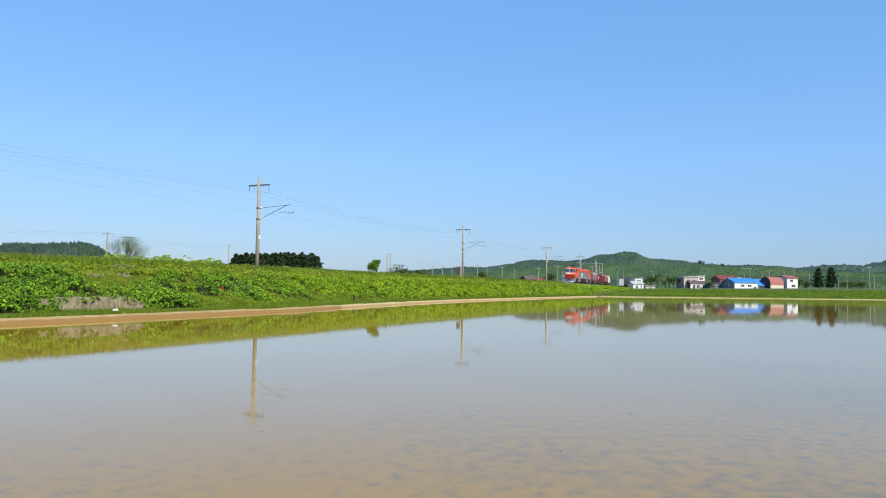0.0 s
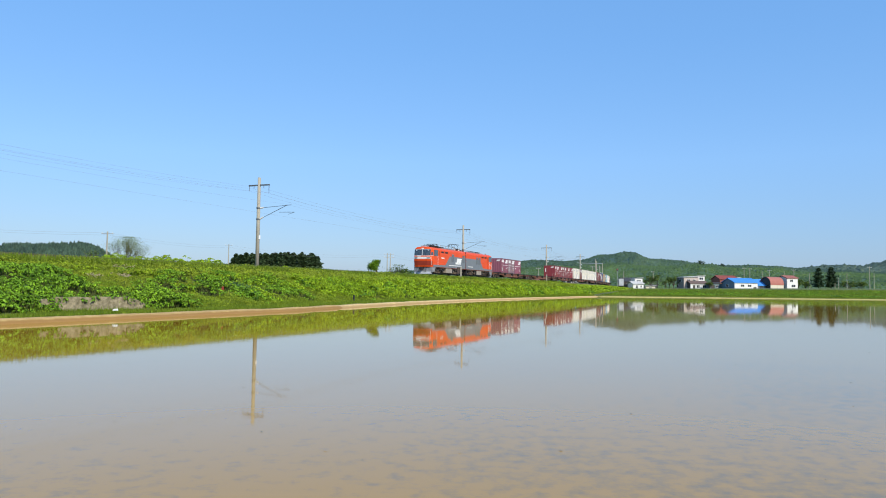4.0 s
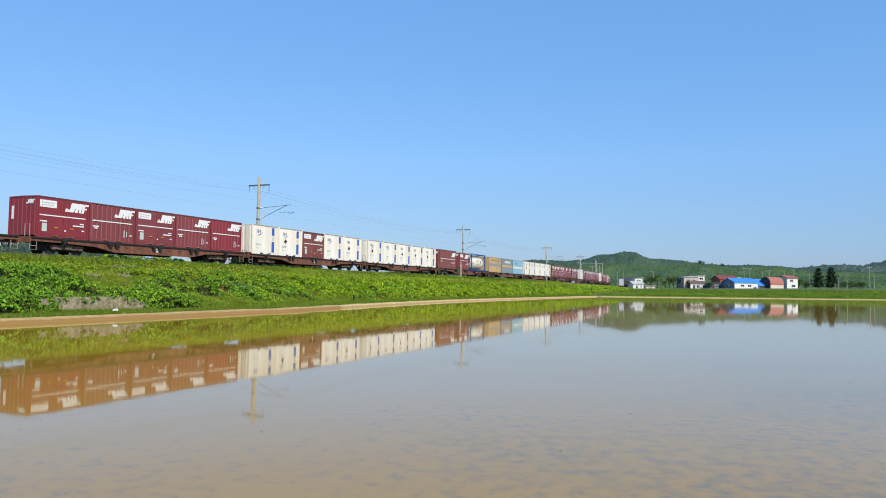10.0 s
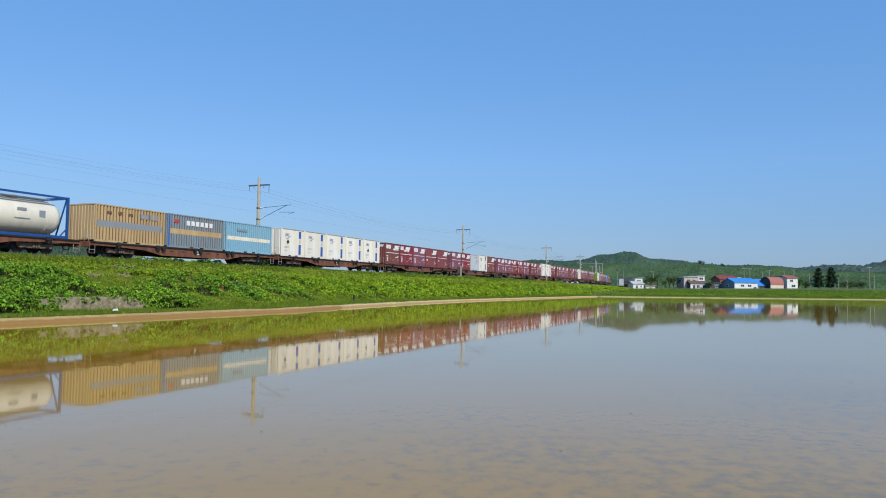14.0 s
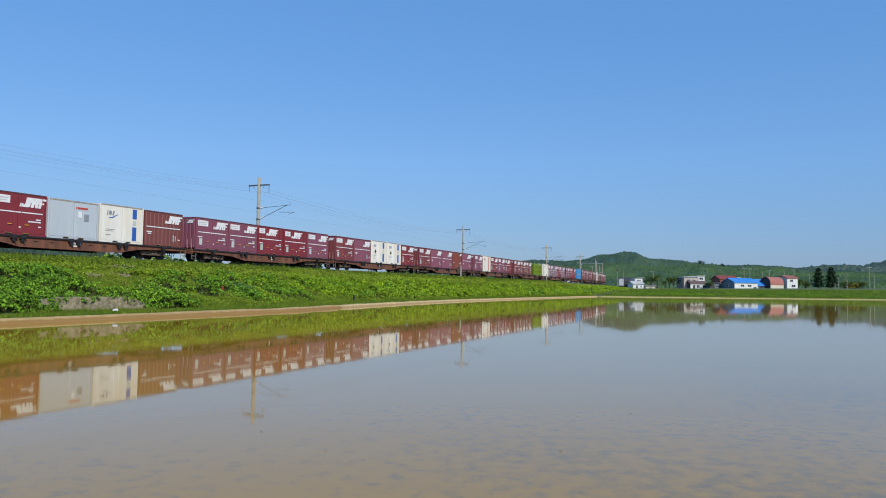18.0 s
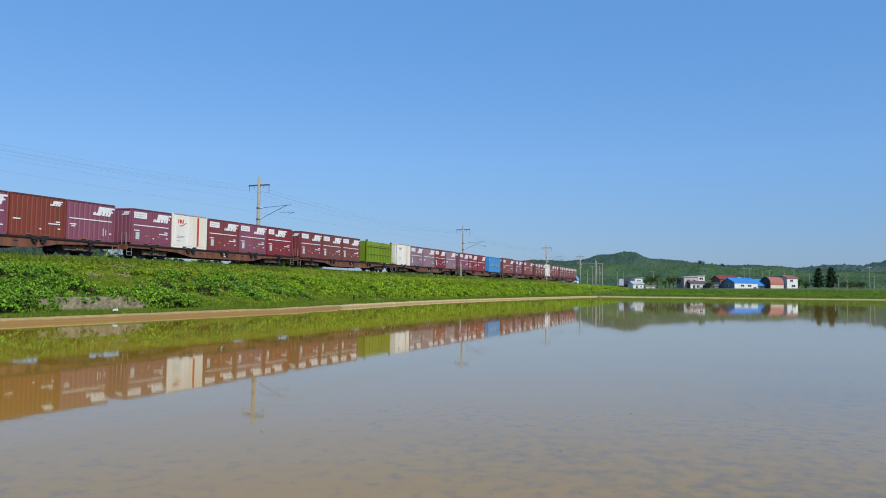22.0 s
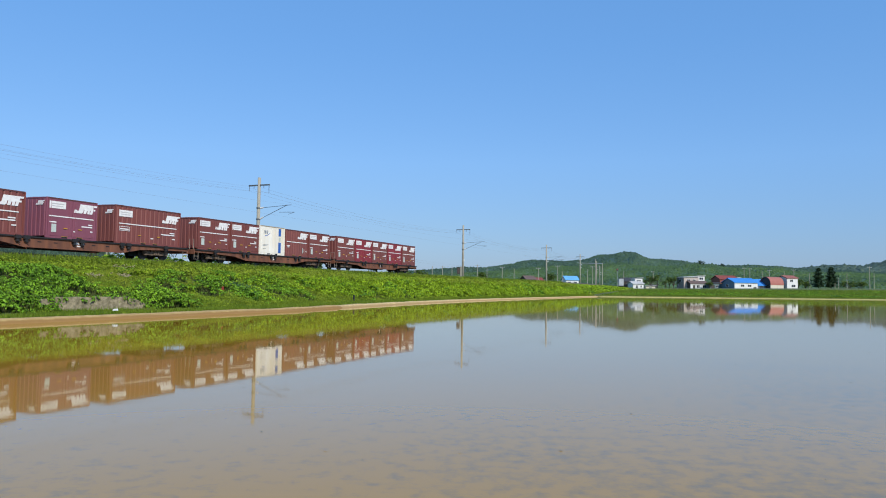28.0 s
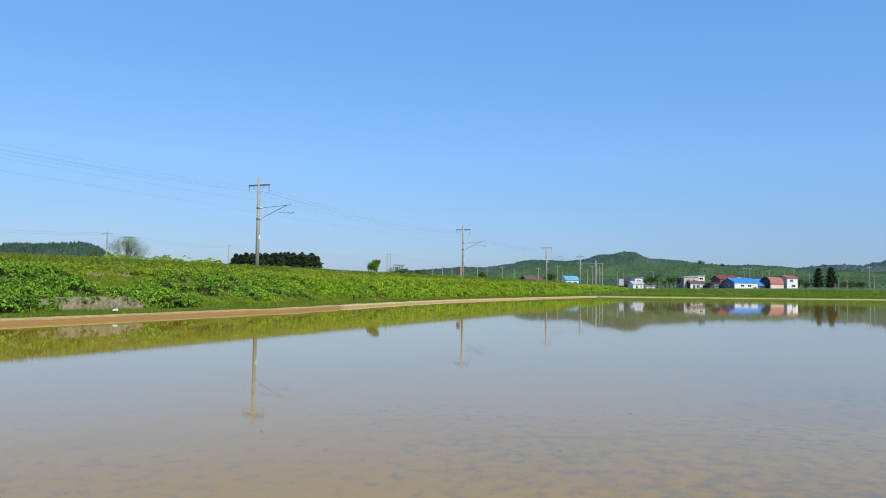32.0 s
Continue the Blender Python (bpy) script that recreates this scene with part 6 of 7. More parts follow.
# ---------------------------------------------------------------- trees and hills
def broad_tree(x, y, z, h, r, label, mat=LEAF_TREE, leaves=900, size=0.25, open_crown=False, name="tree"):
    t = thing(name, label, "tree", pose(x, y, z))
    thin = 0.4 if open_crown else 1.0
    tr = Form().tube((0, 0, 0), (0.05 * h, 0.02 * h, h * 0.4), 0.035 * h * thin, 0.022 * h * thin, 9)
    rr = random.Random(int(x * 10 + y))
    tips = []
    for i in range(26 if open_crown else 9):
        a = rr.uniform(0, 6.28)
        k = rr.uniform(0.25, 0.42)
        ro = rr.uniform(0.1, 0.95)
        e = Vector((math.cos(a) * r * ro, math.sin(a) * r * ro, h * (0.42 + 0.54 * math.sqrt(1 - ro * ro) * rr.uniform(0.7, 1))))
        s = Vector((0.05 * h * k * 2, 0.02 * h, h * k))
        tr.tube(s, e, 0.016 * h * thin, 0.005 * h * thin, 6)
        tips.append(e)
        for j in range(4):
            e2 = e + Vector((rr.uniform(-0.3, 0.3) * r, rr.uniform(-0.3, 0.3) * r, rr.uniform(-0.05, 0.12) * h))
            tr.tube(s.lerp(e, 0.6), e2, 0.006 * h * thin, 0.002 * h * thin, 5)
            tips.append(e2)
    part("trunk", tr, BARK, t, "bare branching trunk")
    tips = np.array([tuple(p) for p in tips])
    pick = tips[RNG.integers(0, len(tips), leaves)]
    c = pick + RNG.normal(0, (0.15 if open_crown else 0.17) * r, (leaves, 3))
    c[:, 2] = np.clip(c[:, 2], 0.18 * h, h * 1.02)
    part("crown", leaf_mesh("crown", c, size, mat), None, t)
    return t


def conifer_mesh(h, r, n, size, seed, full=0.8, mat=None):
    g = np.random.default_rng(seed)
    u = g.uniform(0.06, 1, n)
    lay = 0.75 + 0.25 * np.sin(u * 34 + g.uniform(0, 1, n))
    rad = r * (1 - u) ** full * lay * g.uniform(0.35, 1.0, n) + 0.03 * r
    a = g.uniform(0, 2 * np.pi, n)
    lump = 1 + 0.25 * np.sin(3 * a + seed) + 0.15 * np.sin(7 * a + u * 9)
    c = np.stack([np.cos(a) * rad * lump, np.sin(a) * rad * lump, u * h], -1)
    return leaf_mesh("crown", c, size, mat or LEAF_CONIFER, tilt=(0.3, 1.3))


CONIFERS = [conifer_mesh(1.0, 0.23, 1100, 0.05, s, 0.8, LEAF_ROW) for s in range(4)] + [conifer_mesh(1.0, 0.27, 1500, 0.075, s, 0.5) for s in (4, 5)]
CONIFER_TRUNK = Form().tube((0, 0, 0), (0, 0, 0.9), 0.022, 0.005, 7).mesh("trunk", BARK)


def conifer(x, y, z, h, label, k, wide=1.0, group=""):
    t = thing("conifer", label, "tree", pose(x, y, z, 0, 0, k * 77), group)
    for nm, me in (("trunk", CONIFER_TRUNK), ("crown", CONIFERS[k])):
        ob = part(nm, me, None, t)
        ob.scale = (h * wide, h * wide, h)
    return t


def wooded_hill(name, label, ridge, far, deep, mat, crowns, crown_r, base_z=1.5, tall=1.0, sunk=0.8):
    """A wooded rise: ridge is a row of (bearing as x over y, height); crowns of loose leaves stand all over its slope."""
    bx, hz = np.array([p[0] for p in ridge]), np.array([p[1] for p in ridge])
    us = np.linspace(bx[0], bx[-1], 160)
    ws = np.linspace(0, 1, 14)
    uu, ww = np.meshgrid(us, ws, indexing="ij")
    def surf(u, w):
        top = np.interp(u, bx, hz)
        yy = far - deep * (1 - w)
        lev = base_z + (top - base_z) * (np.sin(w * np.pi / 2) ** 1.1)
        lev = lev * (1 + 0.05 * np.sin(w * np.pi) * (np.sin(u * 61 + w * 7) + 0.6 * np.sin(u * 143 - w * 11)))
        return u * yy, yy, lev
    x, y, z = surf(uu, ww)
    v = np.stack([x, y, z - crown_r * sunk], -1).reshape(-1, 3)
    k = len(ws)
    i = (np.arange(len(us) - 1)[:, None] * k + np.arange(k - 1)[None]).ravel()
    f = np.stack([i, i + k, i + k + 1, i + 1], -1)
    ground = raw_mesh(name, v, f, mat, smooth=True)
    hill = solo(name, ground, None, label, "wooded hill", kind="stuff")
    u, w = RNG.uniform(bx[0], bx[-1], crowns), RNG.uniform(0.0, 1, crowns) ** 0.7
    cx, cy, cz = surf(u, w)
    c = np.stack([cx, cy, cz - crown_r * 1.5], -1)
    cr = crown_r * RNG.uniform(0.4, 1.45, crowns)
    # each crown is a lumpy dome: a small ball with its points pushed in and out
    ico = bmesh.new()
    bmesh.ops.create_icosphere(ico, subdivisions=1, radius=1.0)
    iv = np.array([tuple(v.co) for v in ico.verts])
    ico.verts.ensure_lookup_table()
    fi = np.array([[v.index for v in fc.verts] for fc in ico.faces])
    ico.free()
    n = len(iv)
    push = RNG.uniform(0.8, 1.2, (crowns, n, 1))
    stretch = np.stack([RNG.uniform(0.8, 1.2, crowns), RNG.uniform(0.8, 1.2, crowns), RNG.uniform(0.85, 1.25, crowns) * tall * RNG.uniform(0.75, 1.2, crowns)], -1)[:, None]
    pts = c[:, None] + iv[None] * push * stretch * cr[:, None, None]
    faces = (fi[None] + (np.arange(crowns) * n)[:, None, None]).reshape(-1, 3)
    ob = part("tree_crowns", raw_mesh("tree_crowns", pts.reshape(-1, 3), faces, mat, smooth=True), None, hill)
    ob["kind"] = "stuff"
    return hill


F = 1285.0


def sight(px, py):
    """The way to a spot of the view, for each metre of depth: to the right, upwards."""
    a, b, r = (px - 784) / F, (441 - py) / F, radians(LEAN)
    a, b = a * math.cos(r) - b * math.sin(r), a * math.sin(r) + b * math.cos(r)
    deep = math.cos(TILT) - b * math.sin(TILT)
    return a / deep, (math.sin(TILT) + b * math.cos(TILT)) / deep


def bearing(px, py=495):
    return sight(px, py)[0]


def level(px, py, far):
    return EYE_H + sight(px, py)[1] * far


def ridge_of(far, *pairs):
    low = 3 if far > 700 else 0
    return [(bearing(a, b), level(a, b + low, far)) for a, b in pairs]


def farm_level(px, far):
    return float(far_level(bearing(px) * far))


wooded_hill("wooded_hill", "wooded green hill behind the houses",
            ridge_of(1150, (690, 480), (717, 477), (748, 475), (798, 472), (862, 471), (894, 466), (924, 460), (955, 459), (990, 461), (1009, 459), (1037, 456), (1062, 450), (1088, 449), (1106, 446),
                     (1124, 445), (1134, 449), (1146, 455), (1172, 457), (1198, 459), (1220, 464), (1278, 467), (1315, 467), (1366, 470), (1395, 471), (1430, 474), (1500, 478), (1640, 482)), 1150, 420, LEAF_HILL, 34000, 2.0)
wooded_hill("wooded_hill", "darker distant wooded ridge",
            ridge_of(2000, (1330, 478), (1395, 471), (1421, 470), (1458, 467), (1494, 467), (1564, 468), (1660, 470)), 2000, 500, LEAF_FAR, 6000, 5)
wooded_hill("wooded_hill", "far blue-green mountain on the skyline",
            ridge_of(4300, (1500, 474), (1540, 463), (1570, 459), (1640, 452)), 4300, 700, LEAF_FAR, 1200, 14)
wooded_hill("wooded_hill", "lighter broadleaf wood on the lower slopes",
            ridge_of(760, (700, 484), (800, 482), (862, 479), (924, 472), (990, 470), (1040, 467), (1090, 465), (1140, 468), (1200, 469), (1240, 467), (1300, 472), (1366, 474), (1430, 479), (1500, 481), (1640, 484)), 760, 300, LEAF_RISE, 42000, 1.15)
wooded_hill("wooded_hill", "low wooded rise in front of the hill",
            ridge_of(480, (860, 495), (930, 491), (1010, 489), (1100, 488), (1200, 487), (1290, 487), (1400, 489), (1500, 491), (1640, 489)), 480, 110, LEAF_RISE, 12000, 0.95)
wooded_hill("conifer_wood", "dark conifer plantation beyond the railway",
            ridge_of(420, (-90, 440), (10, 438), (50, 436), (100, 435), (140, 434), (165, 439), (186, 449), (200, 460)), 420, 60, LEAF_WOOD, 9000, 0.8, tall=2.6, sunk=2.0)
rr = random.Random(5)
for i in range(84):
    px = 412 + (i % 42) * 3.65 + rr.uniform(-2, 2)
    far = 318 + 16 * (i // 42) + rr.uniform(-7, 7)
    top = np.interp(px, [412, 430, 470, 500, 530, 550, 563], [453, 451, 452, 450, 450, 451, 457]) + rr.uniform(-3.5, 6)
    conifer(bearing(px) * far, far, 1.6, level(px, top, far) - 1.6, "dark conifer in a dense stand behind the railway", i % 4, 1.6 + 0.7 * rr.random(), "stand of conifers")
for px, top, far, w in ((1449, 475, 285, 1.35), (1471, 474, 287, 1.5)):
    conifer(bearing(px) * far, far, farm_level(px, far), level(px, top, far) - farm_level(px, far), "tall dark conifer beside the farm fields", 4 + (px > 1460), w, "pair of conifers")
broad_tree(bearing(224, 440) * 118, 118, 1.6, level(224, 422, 118) - 1.6, 3.1, "sparse young tree with thin spring leaves", mat=LEAF_THIN, leaves=5500, size=0.13, open_crown=True)
broad_tree(bearing(160) * 150, 150, 1.6, level(160, 441, 150) - 1.6, 1.6, "small light green tree behind the bank", leaves=260, size=0.3)
broad_tree(bearing(666) * 90, 90, 2.3, level(666, 461, 90) - 2.3, 0.95, "leafy green shrub on the bank's crest", mat=LEAF_DARK, leaves=1800, size=0.17, name="shrub")
broad_tree(bearing(704) * 170, 170, 1.4, level(704, 470, 170) - 1.4, 2.6, "low olive shrub behind the bank", leaves=400, size=0.3, name="shrub")
for px, top, far, r in ((1163, 488, 300, 2.4), (1184, 492, 296, 2.2), (1178, 497, 290, 1.6), (1150, 490, 330, 3), (1256, 500, 285, 1.6), (1412, 496, 300, 2.6), (1425, 499, 296, 2.2), (1340, 499, 320, 3),
                        (1241, 462, 900, 5), (1279, 467, 900, 3), (1192, 490, 292, 2.0), (1408, 493, 310, 2.2), (1502, 499, 330, 3), (1524, 500, 330, 3), (744, 480, 210, 2.4), (853, 483, 210, 1.9), (720, 478, 230, 3), (975, 486, 250, 2.5)):
    foot = min(1.8, farm_level(px, far)) if far < 800 else level(px, 479, far)
    broad_tree(bearing(px) * far, far, foot, level(px, top, far) - foot, r,
               "leafy green tree among the houses" if far < 400 else "single tree on the skyline", mat=LEAF_TREE if far < 400 else LEAF_CONIFER, leaves=380, size=r * 0.22)


# ---------------------------------------------------------------- overhead line of the railway
WIRE = material("overhead_wire", (0.20, 0.21, 0.23), 0.6, vary=0.05)
ARM = material("weathered_arm_steel", (0.13, 0.145, 0.155), 0.6, metal=0.3, vary=0.2, scale=6)
CERAMIC = material("white_ceramic", (0.75, 0.74, 0.70), 0.3, vary=0.05)
POLES = [3.0, 56.8, 110.6, 164.0, 210.0, 262.0, 312.0]
OFF = -2.9


def line_pole(q):
    """A round concrete mast: crossarm on top, bracket arm out over the track. x along the track, -y to the track."""
    m = on_line(q, OFF, 2.42)
    t = thing("catenary_pole", "weathered concrete mast carrying the overhead wires", "pole", m, "masts along the railway")
    H = 9.25
    part("mast", Form().tube((0, 0, 0), (0, 0, H), 0.19, 0.145, 14), CONCRETE, t, "tapered concrete mast", smooth=True)
    part("crossarm", Form().box(-0.06, 0.06, -1.2, 1.2, 8.46, 8.58), ARM, t)
    for y, d in ((-1.15, 0.75), (-0.55, 0.25), (1.15, 0.45), (0.6, 0.3)):
        part("insulator", Form().tube((0, y, 8.46), (0, y, 8.46 - d), 0.026, 0.02, 7), GRIME, t)
    part("bracket_arm", Form().tube((0, -0.16, 6.32), (0, -3.75, 6.52), 0.022), ARM, t)
    part("bracket_stay", Form().tube((0, -0.16, 5.25), (0, -3.2, 6.48), 0.026), ARM, t)
    part("steady_arm", Form().tube((0, -2.4, 5.86), (0, -4.1, 5.82), 0.02), ARM, t)
    part("steady_arm", Form().tube((0, -4.1, 5.82), (0, -3.4, 5.62), 0.016), ARM, t)
    for z in (6.32, 5.25):
        part("insulator", Form().tube((0, -0.17, z), (0, -0.55, z + (0.02 if z > 6 else 0.18)), 0.075, k=8), CERAMIC, t)
        part("clamp_ring", Form().tube((0, 0, z - 0.06), (0, 0, z + 0.06), 0.21, k=14), ARM, t)
    part("number_plate", Form().box(-0.12, 0.12, -0.215, -0.18, 3.35, 3.7), WHITE, t, "small white plate")
    part("footing", Form().tube((0, 0, -0.25), (0, 0, 0.12), 0.36, k=14), CONCRETE, t)
    return t


for q in POLES:
    line_pole(q)


def span_wire(name, label, d, z, sag, r):
    """A wire along the masts, one part for each span."""
    t = thing(name, label, "wire")
    qs = [-51.0] + POLES
    for a, b in zip(qs, qs[1:]):
        n = 12 if sag else 3
        pts = [tuple(line(a + (b - a) * i / n, d, z - sag * 4 * (i / n) * (1 - i / n))) for i in range(n + 1)]
        part("wire_span", Form().path(pts, r, 4), WIRE, t)
    return t


span_wire("contact_wire", "thin dark contact wire over the track", 0.0, 7.86, 0.0, 0.005)
span_wire("messenger_wire", "sagging carrier wire above the contact wire", 0.0, 9.05, 0.45, 0.005)
span_wire("feeder_wire", "sagging feeder wire on the mast tops", OFF + 1.15, 10.15, 0.75, 0.006)
span_wire("feeder_wire", "sagging feeder wire on the mast tops", OFF + 0.55, 10.62, 0.75, 0.0055)
span_wire("feeder_wire", "sagging feeder wire on the mast tops", OFF - 0.6, 10.6, 0.8, 0.0055)
span_wire("feeder_wire", "sagging feeder wire on the mast tops", OFF - 1.15, 10.42, 0.8, 0.0055)

def utility_pole(px, top, far, arms=1, r=0.12, mat=None, lamp=False):
    x = bearing(px, top) * far
    base = min(1.6, farm_level(px, far)) - 0.2
    h = level(px, top, far) - base
    t = thing("utility_pole", "thin grey concrete utility pole" + (" with crossarms" if arms else ""), "pole", pose(x, far, base, 0, 0, (px * 7) % 50 - 25), "utility poles")
    part("mast", Form().tube((0, 0, 0), (0, 0, h), r * 1.15, r * 0.8, 9), mat or CONCRETE, t)
    for i in range(arms):
        z = h - 0.35 - i * 0.8
        part("crossarm", Form().box(-0.9, 0.9, -0.05, 0.05, z - 0.05, z + 0.05), STEEL, t)
        for xx in (-0.8, 0.0, 0.8):
            part("insulator", Form().tube((xx, 0, z + 0.05), (xx, 0, z + 0.25), 0.05, k=6), CERAMIC, t)
    if lamp:
        part("lamp_head", Form().box(0.1, 1.1, -0.12, 0.12, h - 0.5, h - 0.36), STEEL, t)
    return t


for row in ((190, 410, 112, 1), (405, 432, 190, 1), (685.5, 448, 190, 2), (691, 448, 190.6, 2), (765, 471, 240, 0), (783, 471, 250, 1), (800, 472, 250, 0), (845, 468, 260, 1), (862, 475, 280, 0),
            (889, 472, 270, 1), (910, 476, 280, 0), (953, 474, 270, 1), (987, 470, 260, 1), (995, 480, 290, 0), (1040, 477, 270, 0), (1049, 471, 285, 1), (1104, 480, 280, 0), (1156, 480, 300, 1),
            (1317, 474, 310, 1), (1327, 475, 310, 1), (1349, 481, 310, 0), (1362, 478, 330, 1), (1388, 480, 320, 0), (1405, 477, 292, 1), (1433, 484, 300, 0), (1484, 492, 300, 0), (1499, 484, 295, 0),
            (1539, 472, 275, 1), (1547, 484, 320, 0), (1478, 501, 280, 0)):
    utility_pole(*row)
wires = Form()
def hang_wire(a, b, sag, r=0.011, n=14):
    a, b = Vector(a), Vector(b)
    pts = [a.lerp(b, i / n) - Vector((0, 0, sag * 4 * (i / n) * (1 - i / n))) for i in range(n + 1)]
    wires.path([tuple(p) for p in pts], r, 4)
def spot(px, py, far):
    return (bearing(px, py) * far, far, level(px, py, far))
for dy in (0, 4):
    hang_wire(spot(-160, 397 + dy, 92), spot(190, 412 + dy, 112), 0.25)
    hang_wire(spot(190, 412 + dy, 112), spot(405, 434 + dy, 190), 0.7)
    hang_wire(spot(405, 434 + dy, 190), spot(688, 450 + dy, 190), 1.2)
    hang_wire(spot(688, 450 + dy, 190), spot(889, 474 + dy, 270), 1.0)
    hang_wire(spot(1317, 476 + dy, 310), spot(1405, 479 + dy, 292), 0.7)
    hang_wire(spot(1405, 479 + dy, 292), spot(1539, 474 + dy, 275), 0.9)
solo("power_line", wires, WIRE, "thin sagging power lines between utility poles", "wire")

# portal over the far tracks and the crossing signal
gate = thing("line_portal", "grey steel portal carrying overhead wires", "portal")
for px in (1054, 1066):
    x = bearing(px) * 262
    part("post", Form().tube((x, 262, 0.9), (x, 262, level(px, 459 if px < 1060 else 466, 262)), 0.16, 0.13), CONCRETE, gate)
p0, p1 = Vector(spot(1021, 465.5, 215)), Vector(spot(1066, 467, 262))
part("beam", Form().tube(p0, p1, 0.07), STEEL, gate)
sig = thing("railway_signal", "dark railway signal with a red lens", "signal", pose(bearing(1092.5) * 235, 235, 1.0))
hs = level(1092.5, 475, 235) - 1.0
part("post", Form().tube((0, 0, 0), (0, 0, hs), 0.08), STEEL, sig)
part("backboard", Form().prism([(0.28 * math.cos(a), hs - 0.55 + 0.55 * math.sin(a)) for a in np.linspace(0, 6.283, 15)[:-1]], -0.03, 0.03), BLACK, sig, "black backboard")
part("lens", Form().tube((0, -0.05, hs - 0.4), (0, -0.12, hs - 0.4), 0.17, k=12), MARK_RED, sig, "red lens")
part("lens", Form().tube((0, -0.05, hs - 0.8), (0, -0.12, hs - 0.8), 0.13, k=12), BLACK, sig)
part("crossarm", Form().box(-0.75, 0.75, -0.04, 0.04, hs - 0.35, hs - 0.2), BLACK, sig)
cab = thing("relay_cabinet", "pale grey relay cabinet by the track", "cabinet", pose(bearing(1099) * 240, 240, level(1099, 506, 240)))
part("body", Form().box(-0.8, 0.8, -0.5, 0.5, 0, 2.3), GREY_LIGHT, cab, bevel=0.03)
part("door", Form().box(-0.7, 0.7, -0.53, -0.505, 0.15, 2.2), GREY_LIGHT, cab)


# ---------------------------------------------------------------- houses
def siding(name, c, second=None):
    return material(name, c, 0.75, vary=0.12, scale=1.5, streak=True, second=second, mix=0.5, bump=0.1, bump_scale=6)


WALLS = {"white": siding("white_siding", (0.72, 0.71, 0.68)), "grey": siding("shaded_taupe_siding", (0.27, 0.24, 0.21), (0.20, 0.18, 0.16)), "taupe": siding("taupe_siding", (0.46, 0.38, 0.33), (0.36, 0.30, 0.26)),
         "teal": siding("teal_siding", (0.10, 0.15, 0.16), (0.08, 0.11, 0.12)), "redbrown": siding("red_brown_siding", (0.22, 0.07, 0.05)), "cream": siding("cream_siding", (0.62, 0.56, 0.44)),
         "dark": siding("dark_wood_and_shade", (0.06, 0.05, 0.045)), "slate": siding("blue_grey_siding", (0.16, 0.22, 0.27))}
ROOFS = {"skyblue": siding("light_blue_metal_roof", (0.15, 0.40, 0.68), (0.12, 0.34, 0.60)), "blue": siding("blue_metal_roof", (0.05, 0.25, 0.62), (0.04, 0.20, 0.54)), "red": siding("red_metal_roof", (0.36, 0.13, 0.10), (0.29, 0.10, 0.08)), "brown": siding("brown_metal_roof", (0.15, 0.10, 0.085)),
         "darkred": siding("dark_red_roof", (0.26, 0.06, 0.045)), "black": siding("dark_metal_roof", (0.045, 0.045, 0.05)), "pale": siding("pale_roof", (0.55, 0.53, 0.5))}


